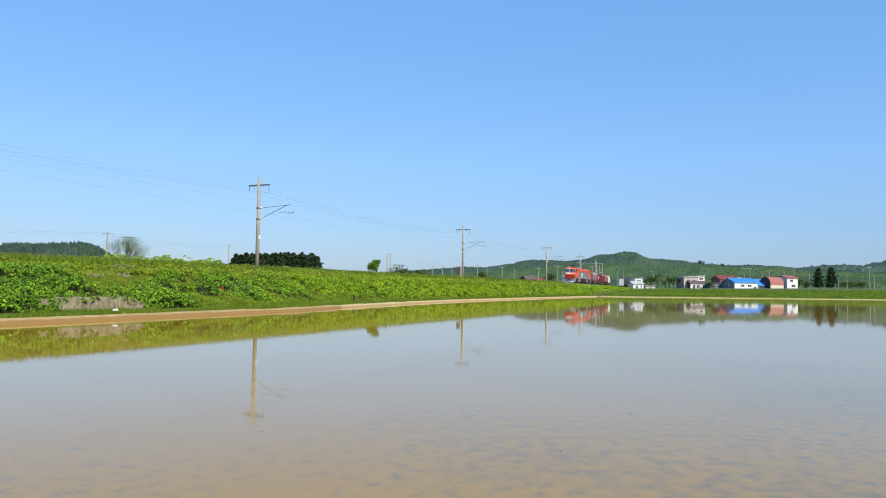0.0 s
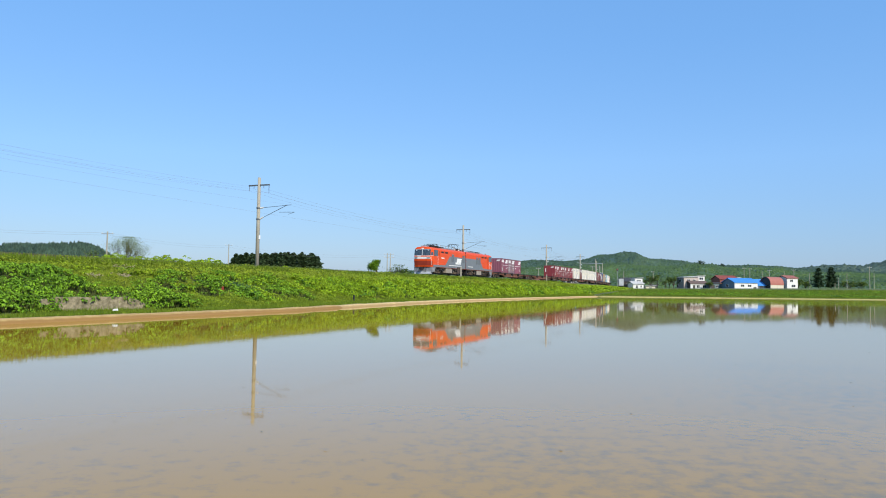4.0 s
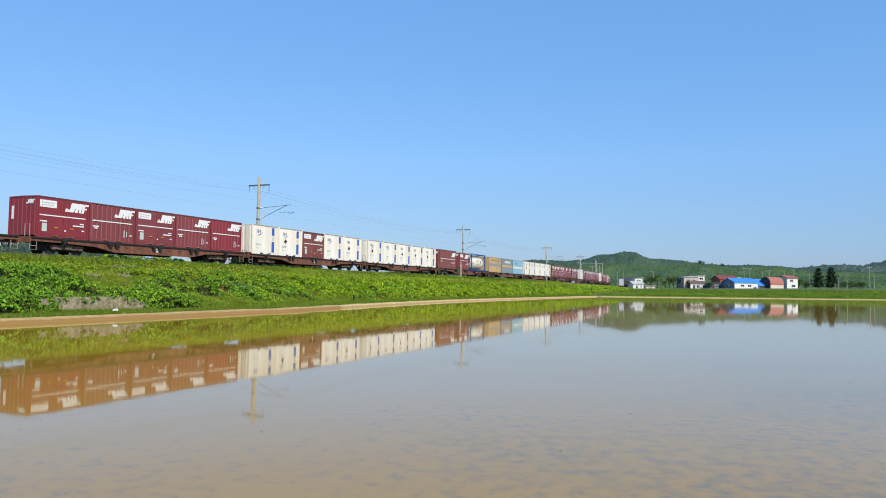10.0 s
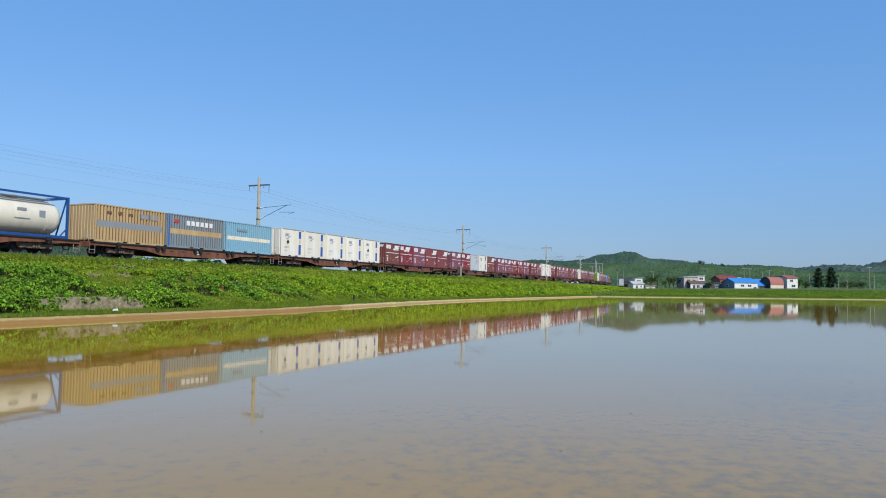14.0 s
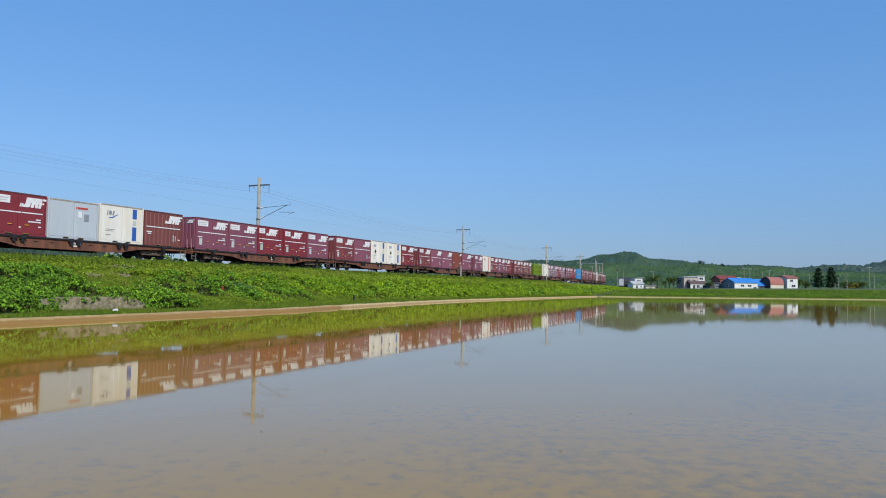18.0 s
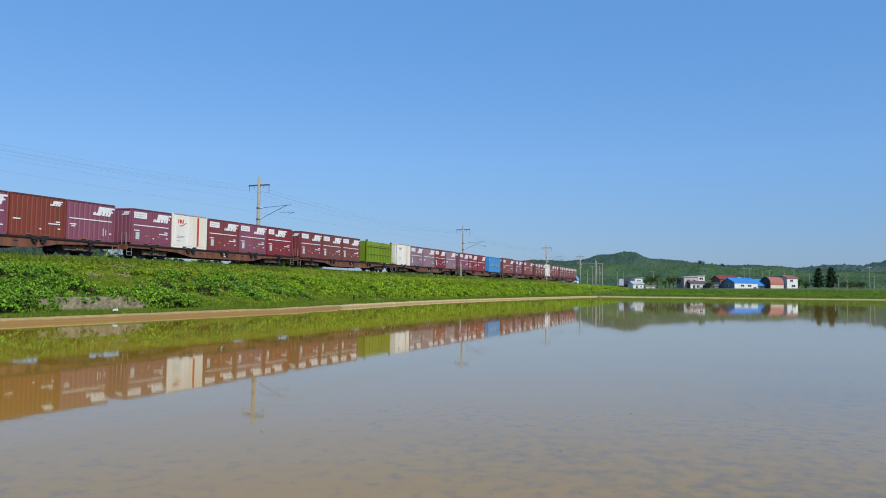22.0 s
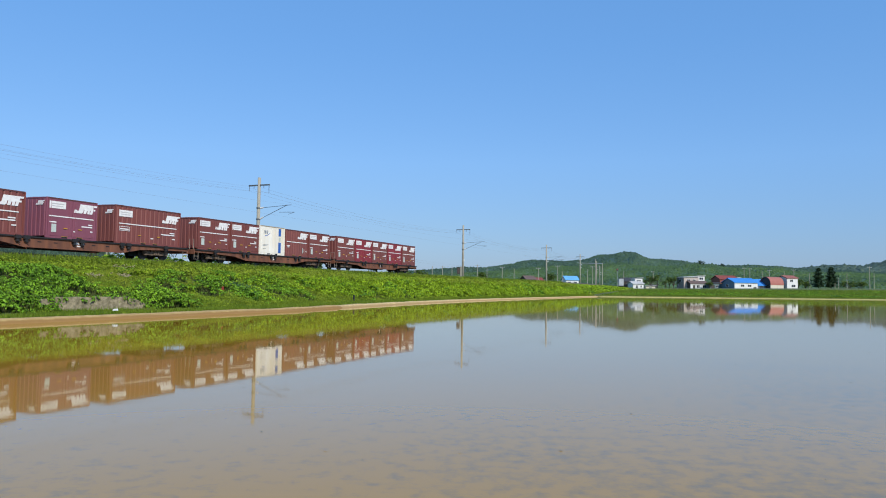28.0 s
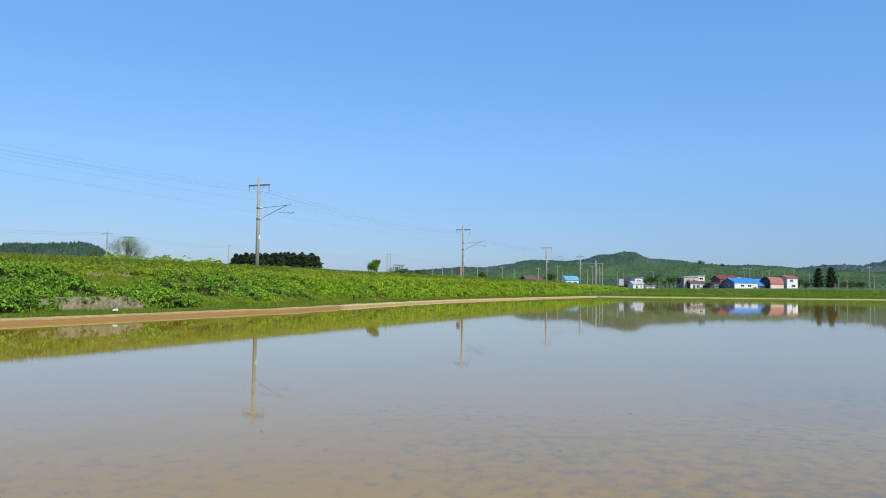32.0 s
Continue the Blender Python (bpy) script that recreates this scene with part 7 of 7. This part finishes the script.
def house(px, far, w, d, eave, rise, wall, roof, label, turn=0.0, windows=(), along="x", side_wall=None, name="house", doors=()):
    """A house: walls, a gabled or lean-to roof, windows (face, x, z, width, height) and doors. Its front looks along -y before the turn."""
    t = thing(name, label, "house", pose(bearing(px) * far, far, level(px, 518.4 - 1.03 * F / far, far), 0, 0, turn))
    W = WALLS[wall]
    S = WALLS[side_wall] if side_wall else W
    part("front_wall", Form().box(-w / 2, w / 2, -d / 2, -d / 2 + 0.2, -1.2, eave), W, t)
    part("back_wall", Form().box(-w / 2, w / 2, d / 2 - 0.2, d / 2, -1.2, eave), W, t)
    for s in (-1, 1):
        f = Form()
        y0, y1 = -d / 2 + 0.2, d / 2 - 0.2
        prof = [(y0, -1.2), (y1, -1.2), (y1, eave)]
        if along == "x":
            prof += [(0, eave + rise * 0.93)]
        prof += [(y0, eave)]
        a, b = sorted((s * w / 2, s * (w / 2 - 0.2)))
        f.prism(prof, a, b, "x")
        part("side_wall", f, S, t)
    o = 0.35
    r = Form()
    if along == "x":
        for s in (-1, 1):
            r = Form().prism([(s * (d / 2 + o), eave - 0.12), (s * (d / 2 + o), eave + 0.02), (s * 0.004, eave + rise + 0.14), (s * 0.004, eave + rise)], -w / 2 - o, w / 2 + o, "x")
            rp = part("roof_slope", r, ROOFS[roof], t)
            n = int(w / 0.9)
            for i in range(n + 1):
                x = -w / 2 - o + 0.05 + i * (w + 2 * o - 0.1) / n
                part("seam", Form().prism([(s * (d / 2 + o), eave + 0.022), (s * (d / 2 + o), eave + 0.07), (s * 0.02, eave + rise + 0.18), (s * 0.02, eave + rise + 0.142)], x - 0.025, x + 0.025, "x"), ROOFS[roof], rp)
        part("ridge_cap", Form().tube((-w / 2 - o, 0, eave + rise + 0.12), (w / 2 + o, 0, eave + rise + 0.12), 0.09, k=8), ROOFS[roof], t)
    else:
        part("flat_roof", Form().prism([(-w / 2 - o, eave), (w / 2 + o, eave + rise), (w / 2 + o, eave + rise + 0.18), (-w / 2 - o, eave + 0.18)], -d / 2 - o, d / 2 + o, "y"), ROOFS[roof], t)
    for face, x, z, ww, hh in windows:
        if face == "f":
            m = pose(x, -d / 2, z)
        elif face == "l":
            m = pose(-w / 2, x, z, 0, 0, -90)
        else:
            m = pose(w / 2, x, z, 0, 0, 90)
        fr = Form()
        for a in ((-ww / 2 - 0.07, ww / 2 + 0.07, hh, hh + 0.07), (-ww / 2 - 0.07, ww / 2 + 0.07, -0.07, 0.0), (-ww / 2 - 0.07, -ww / 2, 0, hh), (ww / 2, ww / 2 + 0.07, 0, hh), (-0.025, 0.025, 0, hh)):
            fr.box(a[0], a[1], -0.07, -0.003, a[2], a[3])
        wd = part("window", fr, WHITE, t, at=m)
        for k in (-1, 1):
            part("pane", Form().box(*sorted((k * 0.026, k * ww / 2)), -0.04, -0.02, 0, hh), GLASS, wd)
    for x, ww, hh in doors:
        part("door", Form().box(x - ww / 2, x + ww / 2, -d / 2 - 0.05, -d / 2 - 0.004, 0, hh), WALLS["dark"], t)
    return t


# Darker side_wall colours put the shade of the left faces into the siding.
house(1217, 292, 6.6, 5.2, 5.0, 0.5, "taupe", "pale", "two-storey taupe flat-roofed house, sides greyed as shade", 14, [("f", -1.2, 3.2, 1.4, 1.1), ("f", 1.3, 3.2, 1.2, 1.1), ("f", -1.2, 0.9, 1.6, 1.3), ("l", 0, 3.3, 1.4, 1.0), ("l", 1.6, 0.9, 1.2, 1.2)], along="flat", side_wall="grey")
house(1238, 294, 2.9, 3.0, 5.6, 0.15, "white", "pale", "white upper room of a flat-roofed house", 8, [("f", 0, 4.2, 1.6, 0.9)], along="flat")
house(1233, 289, 7.4, 4.0, 2.6, 0.9, "white", "brown", "low white house with a brown metal roof", 10, [("f", 2.2, 0.9, 1.5, 1.1), ("f", -0.5, 0.9, 1.3, 1.1)], side_wall="dark", doors=[(-2.2, 1.0, 2.0)])
house(1283, 318, 9.0, 6.5, 4.8, 1.5, "redbrown", "darkred", "red-brown two-storey house behind the sheds", 12, [("f", -2, 3.0, 1.6, 1.1), ("f", 1.6, 3.0, 1.6, 1.1)])
house(1300, 322, 3.0, 4, 5.3, 0.3, "taupe", "pale", "narrow pale house behind the red-brown one", 10, [("f", 0, 3.4, 1.2, 1.2)], along="flat")
house(1264, 288, 7.0, 4.0, 2.6, 0.4, "teal", "black", "dark teal shed with a flat roof", 14, [("f", 0, 1.0, 1.2, 0.9)], along="flat", doors=[(-2, 1.6, 2.0)])
house(1309, 284, 10.2, 8.0, 2.9, 1.6, "white", "blue", "white shed with a bright blue metal roof", 14, [("f", -1.6, 1.3, 1.5, 0.8), ("f", 1.5, 1.3, 1.5, 0.8), ("l", 0.5, 1.2, 1.6, 1.0)], side_wall="slate", doors=[(3.9, 1.3, 1.2)])
house(1338, 288, 5.5, 7.0, 1.8, 2.4, "slate", "blue", "blue-roofed lean-to beside the white shed", 10, [], doors=[(0.0, 1.6, 1.6)])
house(1394, 288, 4.6, 6.0, 4.7, 0.9, "white", "red", "white two-storey house with a red roof", 10, [("f", 0.4, 1.2, 1.7, 0.9), ("f", -0.4, 3.2, 1.2, 0.9)])
house(1125, 262, 4.0, 4.5, 2.2, 0.7, "white", "pale", "small white house near the railway", 10, [("f", -0.6, 0.6, 0.7, 1.0), ("f", 1.1, 0.9, 0.6, 0.7)])
house(1127, 265, 2.9, 3.4, 4.1, 0.2, "white", "pale", "white tower-like upper room", 10, [("f", 0, 3.0, 1.6, 0.5)], along="flat")
house(1108, 272, 4.2, 4.5, 3.2, 1.2, "dark", "black", "dark wooden house with a black roof", 10)
house(1149, 285, 3.8, 3.0, 1.5, 0.1, "cream", "pale", "low cream shed with a flat roof", 4, [("f", 0, 0.5, 1, 0.6)], along="flat")
house(1157, 287, 1.6, 2.0, 1.7, 0.3, "dark", "black", "small dark hut among shrubs", 4)
house(1009, 300, 5.4, 6, 4.2, 1.5, "white", "skyblue", "white house with a light blue roof behind the bank", 8, [("f", -1.2, 2.6, 1.2, 0.9), ("f", 1.2, 2.6, 1.2, 0.9)])
house(935, 290, 4.4, 5, 4.3, 1.3, "dark", "brown", "dark wooden house with a brown roof", 20, [("f", 0.5, 3.4, 1.2, 1.0)])
house(948, 296, 5.0, 5, 3.9, 1.1, "cream", "darkred", "cream house with a dark red roof", 10, [("f", 0.5, 3.0, 1.2, 1.0)])


def barn():
    """A barn with an arched red roof and an open gable."""
    far = 286
    t = thing("barn", "cream barn with an arched red metal roof", "barn", pose(bearing(1366) * far, far, level(1366, 513.8, far), 0, 0, 24))
    L, Wd = 7.2, 5.2
    arc = [(Wd / 2 * 1.04 * math.cos(a), 2.0 + 3.2 * math.sin(a) ** 0.9) for a in np.linspace(0, math.pi, 15)]
    inner = [(y * 0.96, 2.0 + (z - 2.0) * 0.95) for y, z in arc]
    for i in range(14):
        part("roof_sheet", Form().prism([arc[i], arc[i + 1], inner[i + 1], inner[i]], -L / 2, L / 2, "x"), ROOFS["red"], t)
    for s in (-1, 1):
        part("side_wall", Form().box(-L / 2 + 0.1, L / 2 - 0.1, *sorted((s * (Wd / 2 - 0.2), s * Wd / 2)), -1.0, 2.05), WALLS["cream"], t)
    part("back_gable", Form().prism([(y * 0.95, z) for y, z in inner], L / 2 - 0.3, L / 2 - 0.15, "x"), WALLS["cream"], t)
    # The shaded inside of the barn is a dark sheet behind the arch.
    part("open_gable", Form().prism([(y * 0.95, z) for y, z in inner], -L / 2 + 0.5, -L / 2 + 0.7, "x"), WALLS["dark"], t, "dark sheet for the shaded inside of the open gable")
    part("gable_wall", Form().box(-L / 2 + 0.4, -L / 2 + 0.55, -Wd / 2 + 0.25, Wd / 2 - 0.25, -0.4, 1.7), WALLS["dark"], t)
    return t


barn()

# ---------------------------------------------------------------- small things by the water
def broken_wall():
    """A low wall with a crumbled top and a broken end; weeds hang over it and grass hides its foot."""
    t = thing("concrete_wall", "low broken concrete wall overgrown with weeds", "wall")
    a, b = line(19.5, 15.55, 0.25), line(24.0, 16.3, 0.25)
    u = (b - a).normalized()
    nrm = Vector((u.y, -u.x, 0))
    k = 34
    f = Form()
    rows = []
    for i in range(k + 1):
        s = i / k
        top = 0.54 + 0.05 * noise.noise(Vector((i * 0.35, 2, 1))) + 0.035 * noise.noise(Vector((i * 1.3, 5, 1)))
        top -= 0.10 * max(0, 0.16 - s) / 0.16
        if s > 0.86:
            top -= 0.30 * (s - 0.86) / 0.14 + 0.04 * noise.noise(Vector((i * 2.1, 1, 1)))
        rows.append((a.lerp(b, s), top))
    for p, top in rows:
        for j in range(6):
            z = top * j / 5
            bulge = 0.02 * noise.noise(Vector((p.x * 4, p.y * 4, z * 7))) + 0.012 * noise.noise(Vector((p.x * 13, p.y * 13, z * 17)))
            f.v.append(tuple(p + nrm * (bulge - 0.03 * j / 5) + Vector((0, 0, z))))
        f.v.append(tuple(p - nrm * 0.22 + Vector((0, 0, top + 0.01))))
        f.v.append(tuple(p - nrm * 0.22))
    for i in range(k):
        for j in range(7):
            f.f.append((i * 8 + j, i * 8 + j + 1, (i + 1) * 8 + j + 1, (i + 1) * 8 + j))
    f.f.append(tuple(range(7, -1, -1)))
    f.f.append(tuple(k * 8 + j for j in range(8)))
    part("wall_slab", f, WALLCON, t, "stained cracked concrete")
    rr = random.Random(3)
    for dx, sz in ((0.10, 0.17), (0.3, 0.12), (0.22, 0.08), (0.46, 0.09), (0.38, 0.06)):
        w = [(math.cos(i * 1.05 + rr.uniform(-0.2, 0.2)) * sz * rr.uniform(0.8, 1.2), math.sin(i * 1.05) * sz * 0.7 * rr.uniform(0.7, 1.2)) for i in range(6)]
        p = b + u * (dx - 0.1) + nrm * rr.uniform(0.0, 0.16)
        part("rubble", Form().prism(w, -sz * 0.6, sz * 0.6), WALLCON, t, at=pose(p.x, p.y, 0.16 + sz * 0.35, rr.uniform(-20, 20), rr.uniform(-15, 15), 45), bevel=0.02)
    # weeds along the top, in front of the ends, and grass at the foot
    n = 210
    s = np.concatenate([RNG.uniform(-0.08, 1.02, 140), RNG.uniform(-0.16, 0.14, 45), RNG.uniform(0.98, 1.2, 25)])
    back = np.concatenate([RNG.uniform(-0.02, 0.5, 140), RNG.uniform(-0.30, 0.1, 45), RNG.uniform(-0.1, 0.3, 25)])
    up = np.concatenate([RNG.uniform(0.58, 0.86, 140), RNG.uniform(0.12, 0.55, 45), RNG.uniform(0.15, 0.5, 25)])
    ln = (b - a).length
    c = np.stack([a.x + u.x * s * ln - nrm.x * back, a.y + u.y * s * ln - nrm.y * back, 0.1 + up], -1)
    solo("overhanging_weeds", rosettes("overhanging_weeds", c, RNG.uniform(0.09, 0.16, n), LEAF_DARK, droop=0.9), None, "broad-leaved weeds hanging over the concrete wall", "weeds", kind="stuff")
    n = 2600
    s = RNG.uniform(-0.2, 1.15, n)
    front = 0.02 + np.abs(RNG.normal(0, 0.22, n))
    c = np.stack([a.x + u.x * s * ln + nrm.x * front, a.y + u.y * s * ln + nrm.y * front, np.full(n, 0.14)], -1)
    h = 0.13 * RNG.uniform(0.4, 1.3, n) * (0.6 + 0.8 * RNG.uniform(0, 1, 40)[(s * 29).astype(int) % 40])
    az = RNG.uniform(0, 6.28, n)
    w = np.stack([np.cos(az), np.sin(az), 0 * az], -1) * (h * 0.09)[:, None]
    tip = c + np.stack([RNG.normal(0, 0.3, n) * h, RNG.normal(0, 0.3, n) * h, h + 0.05], -1)
    solo("wall_grass", raw_mesh("wall_grass", np.stack([c - w, c + w, tip], 1).reshape(-1, 3), np.arange(3 * n).reshape(-1, 3), GRASS), None, "tufts of grass at the foot of the wall", "grass", kind="stuff")


broken_wall()
solo("plastic_scrap", Form().prism([(-0.07, 0), (0.08, 0.01), (0.06, 0.07), (-0.05, 0.06)], -0.04, 0.04), WHITE, "small white scrap of plastic on the grass", "litter", pose(bearing(204, 546) * 29.0, 29.0, 0.26) @ Matrix.Scale(1.4, 4), bevel=0.01)


def wayside_post(q, d, h, box=False):
    p = line(q, d, 2.3)
    t = thing("wayside_post", "weathered concrete post beside the track", "post", pose(p.x, p.y, p.z), "posts beside the track")
    part("shaft", Form().tube((0, 0, 0), (0, 0, h), 0.13, 0.10, 10), CONCRETE, t)
    part("cap", Form().tube((0, 0, h), (0, 0, h + 0.05), 0.12, 0.09, 10), GREY_LIGHT, t)
    if box:
        bx = part("switch_box", Form().box(-0.52, -0.13, -0.16, 0.16, h - 1.0, h - 0.1), DARK, t, "dark switch box", bevel=0.02)
        part("door", Form().box(-0.49, -0.16, -0.175, -0.161, h - 0.95, h - 0.15), GRIME, bx)


wayside_post(93.0, 3.7, 2.0, True)
wayside_post(138.75, 3.7, 1.9)
solo("marker_post", Form().tube((0, 0, 0), (0, 0, 0.35), 0.05, k=10), BLACK, "short black plastic post behind the bund", "post", pose(bearing(626, 531) * 54.5, 54.5, 0.25) @ Matrix.Scale(1.4, 4))
solo("red_marker", Form().prism([(-0.05, 0), (0.05, 0.02), (0.02, 0.15), (-0.03, 0.12)], -0.015, 0.015), material("faded_red_plastic", (0.28, 0.035, 0.02), 0.6, vary=0.2, scale=9), "small red marker among the weeds", "marker", pose(bearing(394, 510) * 43.6, 43.6, level(394, 515, 43.6)) @ Matrix.Scale(1.9, 4), bevel=0.005)


def floating_bits(name, label, n, mat, small, large):
    x, y = RNG.uniform(-14, 22, n), RNG.uniform(3.0, 42, n)
    s = RNG.uniform(small, large, n) * np.interp(y, [3, 40], [0.5, 1.3])
    c = np.stack([x, y, np.full(n, 0.004)], -1)
    a = RNG.uniform(0, 6.28, n)
    d = np.stack([np.cos(a), np.sin(a), 0 * a], -1) * s[:, None]
    e = np.stack([-np.sin(a), np.cos(a), 0 * a], -1) * (s * 0.3)[:, None]
    up = np.array([0, 0, 0.004])
    v = np.stack([c - d, c - e + up * 0.5, c + d, c + e + up], 1).reshape(-1, 3)
    i = np.arange(n) * 4
    f = np.concatenate([np.stack([i, i + 1, i + 3], -1), np.stack([i + 1, i + 2, i + 3], -1)])
    solo(name, raw_mesh(name, v, f, mat), None, label, "debris", kind="stuff")


floating_bits("floating_straw", "bits of straw floating on the water", 160, STRAW, 0.012, 0.035)
floating_bits("water_weed", "dark scraps of weed floating on the water", 320, WEED_AND_SHADE, 0.015, 0.05)


# ---------------------------------------------------------------- dry patches on the bank
def dry_patches():
    """Bare soil and dead stalks that show between the weeds."""
    q, d = [], []
    for cq, cd, r in ((28.5, 8.0, 0.4), (30.8, 7.8, 0.5), (33.2, 5.2, 0.8), (50.5, 9.0, 0.4)):
        k = 70
        q.append(cq + RNG.normal(0, r * 0.6, k))
        d.append(cd + RNG.normal(0, r * 0.35, k))
    q, d = np.concatenate(q), np.concatenate(d)
    x, y = line_np(q, d)
    z = height(q, d) + 0.10 * ripple(x, y, 0.9) + 0.20
    c = np.stack([x, y, z + RNG.uniform(-0.08, 0.08, len(q))], -1)
    solo("dead_stalks", leaf_mesh("dead_stalks", c, 0.10, STRAW, tilt=(0.0, 0.9), slim=0.5, lean=(0.25, -0.6, 0.1)), None, "pale dead stalks and bare patches on the bank", "dead grass", kind="stuff")


dry_patches()


# ---------------------------------------------------------------- a crane truck on the far road
def crane_truck():
    t = thing("crane_truck", "yellow mobile crane driving along the far road", "truck")
    body = part("body", Form().prism([(-0.4, 0.75), (3.5, 0.75), (3.6, 1.3), (3.3, 2.5), (2.4, 2.9), (0.6, 2.9), (0.0, 2.3)], -1.1, 1.1), YELLOW_BODY, t, "bright yellow housing", bevel=0.08)
    part("engine_vent", Form().box(1.2, 2.3, -1.115, -1.102, 1.4, 2.2), DARK, body)
    part("chassis", Form().box(-3.4, 3.4, -0.95, 0.95, 0.5, 0.74), DARK, t)
    cab = part("cab", Form().prism([(-2.0, 0.75), (-0.45, 0.75), (-0.45, 2.2), (-1.6, 2.2), (-2.0, 1.5)], -1.05, 0.1), YELLOW_BODY, t, bevel=0.05)
    part("window", Form().box(-1.5, -0.7, -1.062, -1.052, 1.5, 2.05), GLASS, cab)
    part("boom", Form().prism([(0.4, 2.55), (-4.0, 2.35), (-4.0, 2.62), (0.4, 2.95)], 0.2, 0.8), YELLOW_BODY, t, "long yellow boom")
    part("hook_block", Form().box(-3.95, -3.75, 0.35, 0.65, 1.9, 2.34), DARK, t)
    wheel = Form().tube((0, -0.17, 0), (0, 0.17, 0), 0.5, k=18).mesh("wheel", DARK)
    hub = Form().tube((0, -0.19, 0), (0, 0.19, 0), 0.22, k=12).mesh("hub", GREY_LIGHT)
    for x in (-2.3, 2.1):
        for y in (-0.98, 0.98):
            w = part("wheel", wheel, None, t, at=pose(x, y, 0.5))
            part("hub", hub, None, w)
    return t


YELLOW_BODY = material("yellow_machine_paint", (0.70, 0.46, 0.02), 0.4, vary=0.1, scale=2)
TRUCK = crane_truck()


def swallow():
    b = thing("swallow", "small dark swallow in flight", "bird")
    f = Form()
    f.tube((-0.055, 0, 0), (0.0, 0, 0), 0.010, 0.019, 8).tube((0.0, 0, 0), (0.05, 0, 0.003), 0.019, 0.013, 8).tube((0.05, 0, 0.003), (0.072, 0, 0.002), 0.013, 0.002, 8)
    part("body", f, BIRD, b)
    for s in (-1, 1):
        part("wing", Form().prism([(0.03, s * 0.012), (-0.02, s * 0.012), (-0.05, s * 0.10), (-0.075, s * 0.165), (-0.03, s * 0.10), (0.025, s * 0.05)], -0.002, 0.002, "z"), BIRD, b, at=pose(0, 0, 0.008, s * 14, 0, 0))
        part("tail_feather", Form().prism([(-0.05, 0), (-0.05, s * 0.008), (-0.13, s * 0.03)], -0.0015, 0.0015, "z"), BIRD, b)
    return b


BIRD = material("dark_plumage", (0.03, 0.03, 0.045), 0.6, vary=0.15)
SWALLOW = swallow()


# ---------------------------------------------------------------- what moves
def motions():
    for ob, behind, z in TRAIN:
        rows = []
        for i in range(33):
            q = nose(float(i)) + behind
            rows.append((float(i), on_line(q, 0, RAIL + z)))
        walk(ob, rows)
    # the crane truck comes along the road and stops behind the barn
    road = 332.0
    rows = []
    for t, px in ((0, 2298), (8, 1946), (16, 1594), (17, 1550), (18, 1506), (19, 1464), (20, 1426), (21, 1402), (22, 1380), (23, 1372), (32, 1371)):
        rows.append((float(t), pose(bearing(px, 505) * road, road, 3.3)))
    walk(TRUCK, rows)
    # the swallow darts in low, turns and climbs away
    far = 20.0
    rows = []
    for t, px, py, yaw, climb in ((0, -900, 470, 0, 0), (22.4, -220, 455, 0, 3), (22.6, 0, 448, 0, 3), (22.8, 225, 440, 0, 5), (23.0, 445, 425, 0, 8), (23.2, 665, 386, 0, 10), (23.4, 884, 346, 0, 5),
                                  (23.6, 1100, 348, 5, 0), (23.8, 1225, 342, 50, 10), (24.0, 1262, 292, 110, 20), (24.2, 1177, 245, 150, 30), (24.4, 1029, 137, 165, 35), (24.5, 929, 55, 170, 35),
                                  (24.7, 730, -120, 170, 30), (26, -400, -900, 170, 20), (32, -2600, -1500, 170, 10)):
        rows.append((float(t), pose(bearing(px, py) * far, far, level(px, py, far), 0, -climb, yaw)))
    walk(SWALLOW, rows)


motions()
